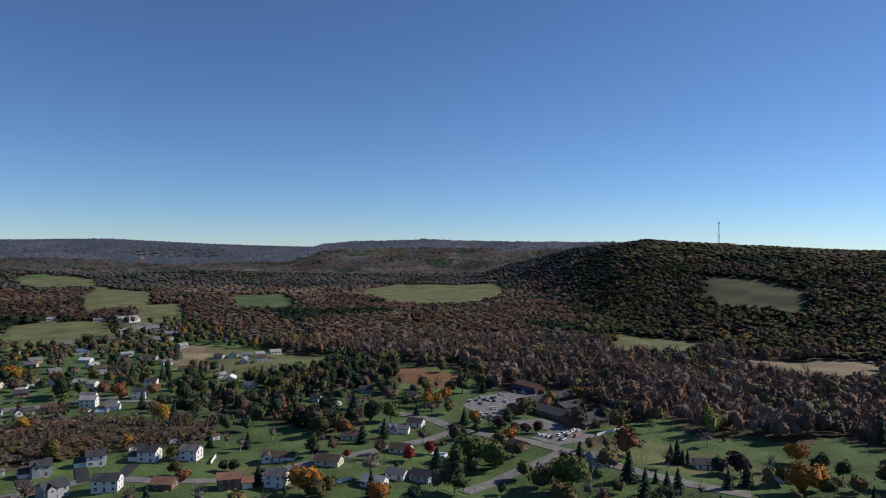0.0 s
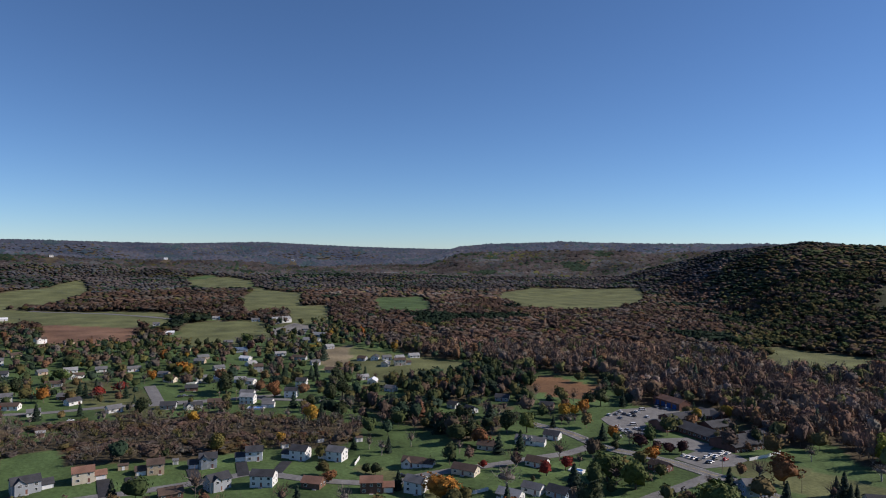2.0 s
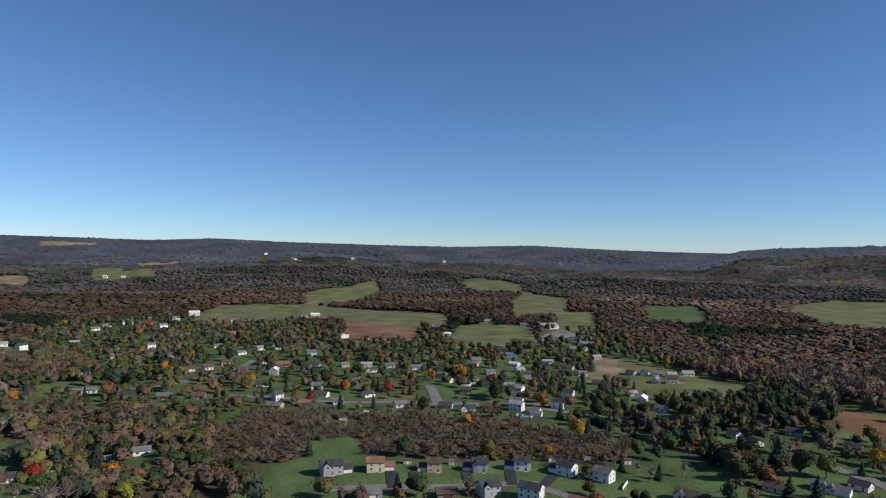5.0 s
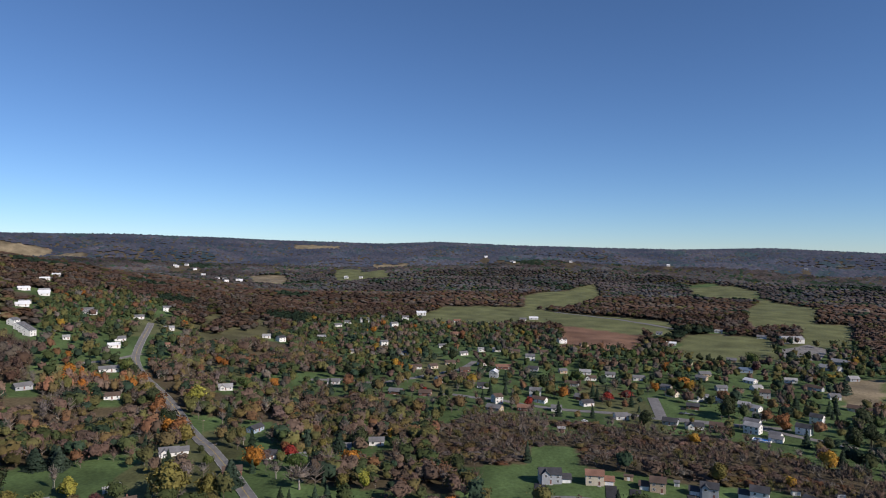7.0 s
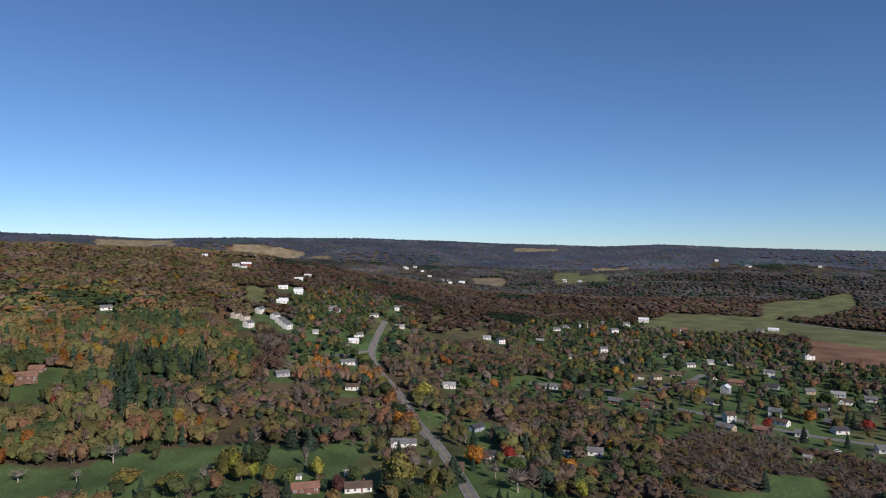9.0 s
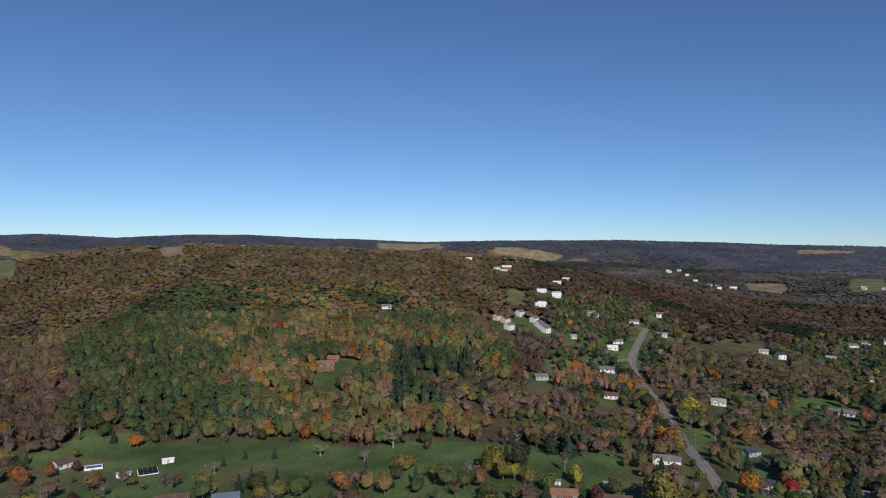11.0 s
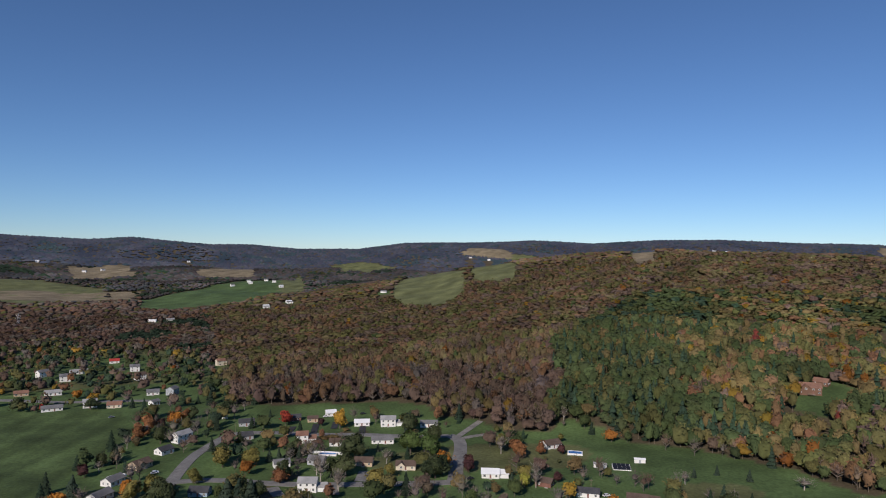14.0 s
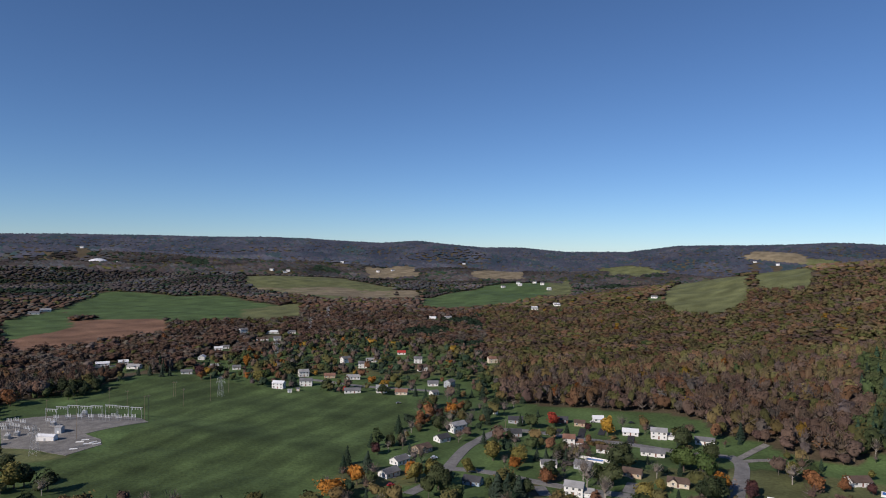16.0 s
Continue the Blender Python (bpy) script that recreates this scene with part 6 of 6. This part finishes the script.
for x, y, h, w in ((33, 397, 9, 0), (42, 389, 9, 0), (-125, 281, 13, 0), (-222, 365, 14, 0), (-242, 255, 5, 5), (-237, 257, 6, 6), (-157, 364, 7, 0), (-154, 377, 6, 0), (-211, 464, 11, 0), (-206, 476, 12, 0), (-250, 343, 13, 14), (-232, 338, 12, 0), (-248, 352, 15, 0), (-413, 290, 8, 0), (-461, 322, 14, 11), (-703, 451, 9, 0), (-695, 458, 9, 0), (-685, 467, 10, 0), (-375, 335, 9, 0), (-449, 244, 12, 0), (-470, 328, 15, 12), (-584, 214, 13, 0),):
    tree("dark", x, y, h, w)
for x, y, h, w in ((-663, 58, 12, 13), (-666, 38, 12, 0), (-986, 259, 11, 0), (-705, 195, 10, 0), (-741, 162, 13, 0), (-947, 585, 13, 20), (-943, 603, 12, 0), (-941, 616, 11, 0), (-1085, 340, 10, 0), (-832, 320, 11, 0), (-715, 395, 12, 0), (-382, 375, 14, 0), (-375, 355, 14, 0), (-422, 406, 15, 0), (-693, 567, 10, 0), (-692, 589, 11, 0), (-433, -65, 5, 0), (-139, -372, 13, 13), (-267, -269, 11, 12), (-435, 34, 12, 11), (-379, -159, 13, 14), (18, -503, 11, 11),):
    tree("dark", x, y, h, w)
for x, y, h, w in ((-102, -424, 15, 15), (-89, -394, 13, 14), (11, -374, 14, 11), (-53, -400, 11, 8), (-30, -571, 11, 11), (132, -644, 10, 12), (76, -625, 9, 12), (192, -727, 13, 20), (172, -719, 12, 16), (14, -378, 14, 12), (277, -394, 11, 10), (252, -372, 12, 12), (235, -367, 11, 11), (464, -662, 9, 0), (459, -676, 9, 0), (426, -646, 11, 0), (382, -602, 13, 12), (373, -604, 14, 13), (360, -601, 14, 0), (353, -607, 13, 0), (351, -623, 12, 0), (356, -586, 10, 0),):
    tree("dark", x, y, h, w)
for x, y, h, w in ((312, -723, 12, 0),):
    tree("dark", x, y, h, w)
for x, y, h, w in ((-137, 325, 15, 17), (-121, 323, 15, 14), (-76, 305, 17, 18), (-213, 375, 13, 0), (-680, 507, 13, 14), (-389, -6, 12, 10), (-604, 256, 13, 0), (-721, 54, 12, 0), (-913, 312, 12, 14), (-666, 497, 13, 0), (-719, 375, 12, 0), (-607, -56, 12, 0), (-140, -422, 15, 15), (-151, -410, 15, 13), (-274, -243, 12, 10), (-289, -252, 8, 0), (-470, 38, 8, 0), (-407, -57, 7, 0), (-350, -130, 10, 9), (207, -679, 12, 0),):
    tree("green", x, y, h, w)
for x, y, h, w in ((-167, 267, 4, 0), (-165, 297, 3, 0), (-15, 426, 3, 0), (-220, -380, 3, 0), (-225, -372, 3, 0), (-383, -228, 6, 0), (-459, 12, 5, 0), (-360, -115, 6, 0),):
    tree("bush", x, y, h, w)
for x, y, h, w in ((-335, 229, 9, 0), (-364, -70, 17, 18), (-364, -52, 10, 0), (-334, 227, 11, 0), (-358, 18, 9, 0), (-680, 77, 12, 0), (-362, -170, 15, 15), (-250, -411, 6, 0), (-259, -259, 9, 0), (-424, 9, 9, 0), (-465, 18, 7, 0), (-468, 30, 7, 0), (-350, -157, 11, 10), (-352, -169, 9, 0), (-352, -141, 10, 9), (-354, -69, 18, 17), (-360, -50, 11, 0), (-339, -218, 8, 16), (-339, -193, 8, 14), (-20, -435, 12, 12), (-37, -431, 11, 0), (20, -398, 12, 10),):
    tree("olive", x, y, h, w)
for x, y, h, w in ((-4, -412, 7, 0), (-102, -371, 11, 10), (204, -660, 13, 15), (28, -392, 13, 10), (-3, -421, 3, 0), (256, -369, 13, 13),):
    tree("olive", x, y, h, w)

# trees that overhang the country road
for kind, x, y, h, w in (("rust", -472, -86, 14, 12), ("olive", -459, -78, 12, 11), ("dark", -492, -97, 14, 12), ("rust", -520, -108, 15, 13), ("bare", -508, -99, 13, 11), ("orange", -481, -93, 12, 10),
                         ("dark", -545, -117, 14, 13), ("olive", -566, -126, 14, 12), ("green", -640, -160, 13, 12), ("dark", -615, -148, 14, 12), ("rust", -592, -138, 13, 12)):
    tree(kind, x, y, h, w)

# hedgerow beside the meadow and trees between the small houses
for kind, x, y, h in (("plum", 58, -445, 8), ("bare", 51, -452, 7), ("dark", 51, -463, 9), ("bush", 50, -464, 7), ("bush", 44, -472, 8), ("bare", 43, -477, 7),
                      ("olive", 41, -485, 5), ("bare", 42, -488, 6), ("bare", 39, -500, 9), ("bush", 33, -503, 7), ("rust", 35, -512, 6), ("rust", 32, -516, 7),
                      ("rust", 28, -525, 6), ("bare", 28, -529, 7), ("bush", 19, -540, 8), ("plum", 20, -542, 8), ("rust", 11, -552, 9), ("bush", 7, -553, 8),
                      ("rust", 2, -562, 8), ("dark", -5, -564, 9), ("dark", -98, -423, 12), ("plum", -104, -431, 11), ("dark", -20, -443, 11), ("olive", -37, -438, 9),
                      ("dark", -33, -479, 8), ("dark", -63, -440, 9), ("dark", -69, -453, 9), ("bare", -73, -402, 13), ("rust", -50, -394, 9), ("bare", -80, -375, 12),
                      ("dark", -20, -371, 10), ("dark", -27, -369, 11), ("dark", -35, -370, 10), ("dark", 15, -391, 11), ("orange", 31, -401, 10), ("olive", -3, -413, 9),
                      ("olive", -114, -383, 8), ("plum", -167, -383, 8), ("olive", -190, -353, 9), ("bare", -196, -350, 10), ("dark", -134, -372, 11), ("dark", -145, -376, 11),
                      ("orange", -148, -388, 10), ("rust", -208, -399, 11), ("olive", -201, -409, 11), ("rust", -223, -392, 8), ("dark", -156, -470, 15), ("dark", -163, -438, 14)):
    tree(kind, x, y, h)


# ---- school ----
def school():
    """Low brick wings under dark roofs; each wing: place, ridge bearing, length, depth, eave."""
    cx, cy = -121, 442
    s = base("school", cx, cy, 0, "sprawling one-storey brick school with dark grey low-pitched roofs", "school")
    s.matrix_basis = pose(cx, cy, high(cx, cy))
    for x, y, yaw, length, depth, eave in (
            (25, -6, 61, 34, 20, 4.6),
            (29, 19, 61, 24, 13, 4),
            (-1, 3, -29, 46, 15, 3.6),
            (-24, 12, 61, 26, 17, 3.6),
            (-21, 41, 61, 44, 14, 3.5),
            (-10, 56, -29, 20, 12, 3.4),
            (1, 27, 61, 20, 14, 3.6),
    ):
        wing(s, x, y, length, depth, eave, 0.36, WALLS["brick"], ROOFS["charcoal"], yaw, 0.8)
        n = int(length / 4)
        m = pose(x, y, 0, 0, 0, yaw)
        for i in range(n):
            for side in (-1, 1):
                p = m @ Vector((-length / 2 + (i + 0.5) * length / n, side * depth / 2, 1.1))
                window(s, p.x, p.y, p.z, yaw + (0 if side < 0 else 180), 2.2, 1.6)


school()
garage = shed(-164, 512, -29, 28, 11, 5, "brick", "rust", "brick bus garage with a rust-brown roof and blue doors", "bus_garage")
for k in range(4):
    part("bay_door", box(bmesh.new(), -11 + 6 * k, -7 + 6 * k, -5.6, -5.45, 0, 3.8), CARS["blue"], garage, "blue roller door")

# ---- masts and power line ----
mast = lattice("radio_mast", -80, 1798, 10, 62, 4.5, 1.6, "slender grey steel lattice radio mast on the wooded hilltop", "radio mast", bays=14)
part("antenna", rod(bmesh.new(), (0, 0, 62), (0, 0, 69), 0.25, 0.12), STEEL, mast)
for k in range(3):
    part("antenna_panel", box(bmesh.new(), 1.6 * math.cos(k * 2.1) - 0.5, 1.6 * math.cos(k * 2.1) + 0.5, 1.6 * math.sin(k * 2.1) - 0.5, 1.6 * math.sin(k * 2.1) + 0.5, 57, 60.5), TRIM, mast)
lattice("pylon", 225, -608, 175, 19, 5, 1.2, "galvanised steel lattice pylon in a meadow", "pylon", ((13.68, 4), (16.72, 3.2)), 7)
lattice("pylon", 283, -428, 188, 20, 5, 1.2, "galvanised steel lattice pylon in a meadow", "pylon", ((14.4, 4), (17.6, 3.2)), 7)
lattice("pylon", 236, -832, 171, 22, 5, 1.2, "galvanised steel lattice pylon in a meadow", "pylon", ((15.84, 4), (19.36, 3.2)), 7)
lattice("pylon", 248, -1072, 168, 24, 5, 1.2, "galvanised steel lattice pylon in a meadow", "pylon", ((17.28, 4), (21.12, 3.2)), 7)
lattice("pylon", 256, -1252, 167, 24, 5, 1.2, "galvanised steel lattice pylon in a meadow", "pylon", ((17.28, 4), (21.12, 3.2)), 7)
pole(227, -588, 191, 25)
pole(222, -621, 190, 26)
pole(276, -464, 201, 29)
pole(253, -518, 196, 20)
pole(251, -520, 196, 20)
pole(244, -570, 193, 16)
pole(268, -605, 194, 14)
pole(266, -605, 194, 14)
pole(324, -505, 203, 17)
pole(292, -537, 199, 22)
pole(281, -545, 197, 18)
pole(-481, -71, 128, 10)
pole(-420, -55, 127, 10)
pole(-119, 345, 49, 10)
pole(-91, 368, 44, 10)
pole(-53, 364, 38, 11)
pole(-441, 302, 86, 9)
pole(-435, 313, 84, 9)
pole(-33, -509, 206, 9)
pole(-347, -73, 132, 9)
pole(-214, -319, 176, 8)


# ---- substation ----
def gantry(x, y, yaw, h=9.0, span=9.0):
    g = base("gantry", x, y, yaw, "galvanised steel substation gantry with insulators", "gantry", "substation gear", 0)
    for s in (-1, 1):
        part("post", rod(bmesh.new(), (s * span / 2, 0, -0.3), (s * span / 2, 0, h), 0.22, 0.16, 6), STEEL, g)
    part("beam", box(bmesh.new(), -span / 2 - 0.6, span / 2 + 0.6, -0.25, 0.25, h + 0.01, h + 0.5), STEEL, g)
    for k in range(4):
        part("insulator", rod(bmesh.new(), ((k - 1.5) * span / 4, 0, h - 1.6), ((k - 1.5) * span / 4, 0, h), 0.22, 0.14), TRIM, g)


def transformer(x, y, yaw):
    g = base("transformer", x, y, yaw, "grey steel transformer with cooling fins and bushings", "transformer", "substation gear")
    part("tank", box(bmesh.new(), -1.8, 1.8, -1.2, 1.2, 0.4, 3.4, 0.08), STEEL, g)
    part("plinth", box(bmesh.new(), -2.2, 2.2, -1.6, 1.6, -0.3, 0.39), CONCRETE, g)
    for k in range(6):
        part("fin", box(bmesh.new(), -1.6 + 0.6 * k, -1.45 + 0.6 * k, -1.7, -1.21, 0.7, 3.0), STEEL, g)
    for k in range(3):
        part("bushing", rod(bmesh.new(), ((k - 1) * 1.1, 0, 3.41), ((k - 1) * 1.25, 0, 5.4), 0.24, 0.1), TRIM, g)


def switch(x, y, yaw):
    g = base("disconnect_switch", x, y, yaw, "row of pale insulators on a steel stand", "switch", "substation gear")
    for k in (-1, 1):
        part("leg", rod(bmesh.new(), (k * 1.6, 0, -0.3), (k * 1.6, 0, 2.6), 0.12), STEEL, g)
    part("beam", box(bmesh.new(), -2.4, 2.4, -0.2, 0.2, 2.61, 2.85), STEEL, g)
    for k in range(4):
        part("insulator", rod(bmesh.new(), (-1.8 + 1.2 * k, 0, 2.86), (-1.8 + 1.2 * k, 0, 5.0), 0.26, 0.18), TRIM, g)


gantry(321, -506, 176)
gantry(318, -515, 176)
gantry(313, -522, 176)
gantry(302, -521, 176)
gantry(295, -524, 176)
gantry(285, -527, 176)
gantry(274, -525, 176)
gantry(262, -523, 176)
transformer(311, -493, 176)
transformer(299, -481, 176)
transformer(309, -531, 176)
transformer(324, -471, 176)
transformer(327, -465, 176)
switch(317, -496, 176)
switch(317, -506, 176)
switch(310, -510, 176)
switch(302, -512, 176)
switch(306, -526, 176)
switch(293, -512, 176)
switch(286, -514, 176)
switch(279, -511, 176)
switch(278, -518, 176)
switch(271, -513, 176)
switch(267, -517, 176)
switch(261, -516, 176)
switch(338, -477, 176)
switch(338, -485, 176)
switch(332, -483, 176)
switch(322, -478, 176)
switch(346, -494, 176)
switch(342, -496, 176)
switch(334, -492, 176)
switch(343, -483, 176)
stack = base("pipe_stack", 269, -456, 194, "stack of pale stored pipes on gravel", "pipes")
for k in range(4):
    part("pipe", rod(bmesh.new(), (-2.5, k * 0.5, 0.45), (2.5, k * 0.5, 0.45), 0.22), TRIM, stack)
stack = base("pipe_stack", 261, -452, 210, "stack of pale stored pipes on gravel", "pipes")
for k in range(4):
    part("pipe", rod(bmesh.new(), (-2.5, k * 0.5, 0.45), (2.5, k * 0.5, 0.45), 0.22), TRIM, stack)
stack = base("pipe_stack", 259, -456, 227, "stack of pale stored pipes on gravel", "pipes")
for k in range(4):
    part("pipe", rod(bmesh.new(), (-2.5, k * 0.5, 0.45), (2.5, k * 0.5, 0.45), 0.22), TRIM, stack)
stack = base("pipe_stack", 268, -461, 204, "stack of pale stored pipes on gravel", "pipes")
for k in range(4):
    part("pipe", rod(bmesh.new(), (-2.5, k * 0.5, 0.45), (2.5, k * 0.5, 0.45), 0.22), TRIM, stack)
stack = base("pipe_stack", 255, -453, 220, "stack of pale stored pipes on gravel", "pipes")
for k in range(4):
    part("pipe", rod(bmesh.new(), (-2.5, k * 0.5, 0.45), (2.5, k * 0.5, 0.45), 0.22), TRIM, stack)
stack = base("pipe_stack", 264, -440, 199, "stack of pale stored pipes on gravel", "pipes")
for k in range(4):
    part("pipe", rod(bmesh.new(), (-2.5, k * 0.5, 0.45), (2.5, k * 0.5, 0.45), 0.22), TRIM, stack)


# ---- domes, pool, panels, fences ----
def dome(x, y, radius, height):
    d = base("storage_dome", x, y, 0, "large white storage dome among trees", "dome")
    bm = bmesh.new()
    rows = [[bm.verts.new((radius * math.cos(a) * math.cos(b), radius * math.sin(a) * math.cos(b), 3 + height * math.sin(b))) for a in np.arange(24) * math.pi / 12] for b in np.linspace(0, 1.45, 7)]
    for lo, hi in zip(rows, rows[1:]):
        for i in range(24):
            bm.faces.new((lo[i - 1], lo[i], hi[i], hi[i - 1]))
    bm.faces.new(rows[-1])
    part("shell", bm, ROOFS["white"], d)
    part("base_wall", rod(bmesh.new(), (0, 0, -2), (0, 0, 3), radius + 0.3, sides=24), CONCRETE, d)


def fence(points, h=1.8, mat=None, label="white panel garden fence"):
    f = base("fence", *points[0], 0, label, "fence")
    z0 = high(*points[0])
    for (ax, ay), (bx, by) in zip(points, points[1:]):
        n = max(1, int(math.hypot(bx - ax, by - ay) / 2.6))
        for i in range(n):
            p, r = [(ax + (bx - ax) * k / n, ay + (by - ay) * k / n) for k in (i, i + 1)]
            turn = math.degrees(math.atan2(r[1] - p[1], r[0] - p[0]))
            d = math.hypot(r[0] - p[0], r[1] - p[1])
            m = pose(p[0] - points[0][0], p[1] - points[0][1], high(*p) - z0, 0, 0, turn)
            part("panel", box(bmesh.new(), 0.1, d - 0.06, -0.03, 0.03, -0.15, h), mat or TRIM, f).matrix_basis = m
            part("post", box(bmesh.new(), -0.06, 0.06, -0.06, 0.06, -0.3, h + 0.15), mat or TRIM, f).matrix_basis = m


def pool(x, y, yaw, length=10.0, width=6.0):
    p = base("pool", x, y, yaw, "blue swimming pool with a white raised rim", "pool")
    bm = bmesh.new()
    for a in ((-length / 2, length / 2, -width / 2, -width / 2 + 0.7), (-length / 2, length / 2, width / 2 - 0.7, width / 2), (-length / 2, -length / 2 + 0.7, -width / 2 + 0.7, width / 2 - 0.7), (length / 2 - 0.7, length / 2, -width / 2 + 0.7, width / 2 - 0.7)):
        box(bm, *a, -0.5, 1.1)
    part("rim", bm, TRIM, p)
    part("water", box(bmesh.new(), -length / 2 + 0.7, length / 2 - 0.7, -width / 2 + 0.7, width / 2 - 0.7, -0.4, 0.95), BLUE, p)


def solar(x, y, yaw):
    s = base("solar_array", x, y, yaw, "black solar panel array on a low white frame", "solar panels")
    part("frame", prism(bmesh.new(), [(-3.6, -0.3), (3.6, -0.3), (3.6, 2.2), (-3.6, 0.5)], "x", -5.6, 5.6), TRIM, s)
    for i in range(4):
        for k in range(2):
            ob = part("panel", box(bmesh.new(), -1.3, 1.3, -1.75, 1.75, 0, 0.12), BLACK, s)
            ob.matrix_basis = pose(-4.05 + 2.7 * i, -1.8 + 3.6 * k, 1.42 + (-1.8 + 3.6 * k) * 0.236, 13.3)


dome(1405, -2508, 37, 17)
dome(1334, -2507, 26, 15)
pool(-245, -384, 147, 10, 7)
pool(40, -439, 225, 9, 6)
pool(-404, 308, 43, 12, 7)
pool(-87, -437, 159, 12, 6)
pool(-155, 327, 5, 8, 5)
solar(-257, -349, 152)
fence([(-77, -445), (-86, -440), (-97, -434)])
fence([(-182, 259), (-178, 264), (-175, 271)])
fence([(-85, 403), (-79, 416), (-74, 431)])
fence([(-521, 324), (-517, 330), (-520, 338)])
fence([(-255, 260), (-262, 271)])

# hillside lodge
house(-471, -391, 142, 20, 11, 2, "brown", "rust", "pkc", 0.7)
house(-496, -400, 109, 14, 9, 1, "brown", "rust", "", 0.7)


# ---- garden trees between the houses ----
def garden_trees():
    g = np.random.RandomState(91)
    spots = np.array([o.matrix_basis.translation.xy for o in scene.objects if o.parent is None and o.type == "EMPTY" and o.name.split(".")[0] in ("house", "shed", "car", "school", "pool", "tree", "fence", "solar_array", "spruce_tree", "bare_tree", "gantry")])

    def clear(x, y, d):
        return np.array([np.min((spots[:, 0] - a) ** 2 + (spots[:, 1] - b) ** 2) > d * d for a, b in zip(x, y)], bool)

    x, y = scatter(g, 290, 1300, 11.5)
    m = town_of(x, y) & (field_of(x, y) < 0) & (grove_of(x, y) < 0)
    for corners in LAWNS:
        m &= ~inside(x, y, corners)
    x, y = x[m], y[m]
    m = clear(x, y, 8) & ~on_way(x, y, 6)
    x, y = x[m], y[m]
    m = ~(before_home(x, y, 9) & (g.uniform(size=len(x)) < np.where(np.hypot(x, y) < 640, 0.6, 0.8)))
    x, y = x[m], y[m]
    r = np.hypot(x, y)
    thin = g.uniform(size=len(x)) < np.where(r < 640, 0.72, 0.85) + 0.25 * wave(x, y, 70, 71)
    x, y, r = x[thin], y[thin], r[thin]
    fine = [tree_shape(g, "round", 170, 1, size=0.07) for _ in range(5)]
    bare = [tree_shape(g, "bare", 130, 0, size=0.055) for _ in range(4)]
    cone = [tree_shape(g, "cone", 120, 2, size=0.06) for _ in range(3)]
    rough = [tree_shape(g, "round", 30, 0, False, 0.13) for _ in range(6)]
    kind = g.uniform(size=len(x))
    for name, label, m, shapes, hue in (
            ("garden_grove", "mixed leafy garden trees between the houses", (r < 640) & (kind < 0.55), fine, [(LEAF * 1.1, 4), (MOSS * 1.2, 3.5), (OCHRE * 1.2, 2), (BROWN * 1.2, 2.5), (RUST * 1.2, 1), (FLAME * 0.8, 0.3), (GOLD * 0.8, 0.2), (PINE * 1.4, 2)]),
            ("bare_garden_grove", "leafless garden trees between the houses", (r < 640) & (kind >= 0.55) & (kind < 0.82), bare, [(ASH, 3), (BROWN, 4)]),
            ("garden_conifers", "dark conifers between the houses", (r < 640) & (kind >= 0.82), cone, [(PINE, 3), (PINE * 1.4, 2)]),
            ("distant_garden_grove", "mixed garden trees among distant houses", r >= 640, rough, [(LEAF, 4), (PINE * 1.4, 2.5), (MOSS * 1.2, 3), (BROWN * 1.15, 3), (ASH, 1.4), (RUST, 0.7), (FLAME * 0.7, 0.2), (GOLD * 0.7, 0.2)])):
        n = int(m.sum())
        big = g.uniform(0.55, 1.2, n)
        stand(name, label, x[m], y[m], 12 * big, 11 * big * g.uniform(0.8, 1.2, n) * (0.7 if "conifer" in name else 1), mixed(g, n, hue), shapes, (0.14, 0.12, 0.1), 21)



LAWNS = [
    [(-232, -437), (-266, -434), (-295, -379), (-351, -298), (-371, -246), (-408, -200), (-418, -159), (-409, -110), (-390, -105), (-351, -183), (-299, -254), (-250, -321), (-220, -391)],
    [(245, -343), (387, -541), (324, -721), (199, -644), (52, -615), (39, -544), (69, -450), (85, -352)],
    [(-82, 378), (-73, 436), (-28, 434), (71, 457), (57, 369), (3, 370), (-35, 364)],
    [(-343, 87), (-382, 102), (-383, 134), (-414, 147), (-405, 171), (-367, 159), (-347, 192), (-316, 256), (-284, 230)],
    [(-241, 333), (-222, 397), (-202, 392), (-204, 325)],
    [(-269, 286), (-268, 357), (-234, 323), (-220, 289), (-245, 261)],
    [(-416, -170), (-420, -143), (-404, -93), (-365, -84), (-375, -153)],
    [(-75, -586), (-112, -582), (-172, -547), (-162, -502), (-105, -546)],
    [(-183, -445), (-202, -446), (-187, -380), (-164, -387)],
]
build_ground()
build_woods()
garden_trees()
for kind in KINDS:
    for k, (ob, used) in enumerate(KINDS[kind]):
        if not used:
            ob.matrix_basis = pose(-330 - 7 * k, 60 + 9 * len(kind), high(-330 - 7 * k, 60 + 9 * len(kind)))
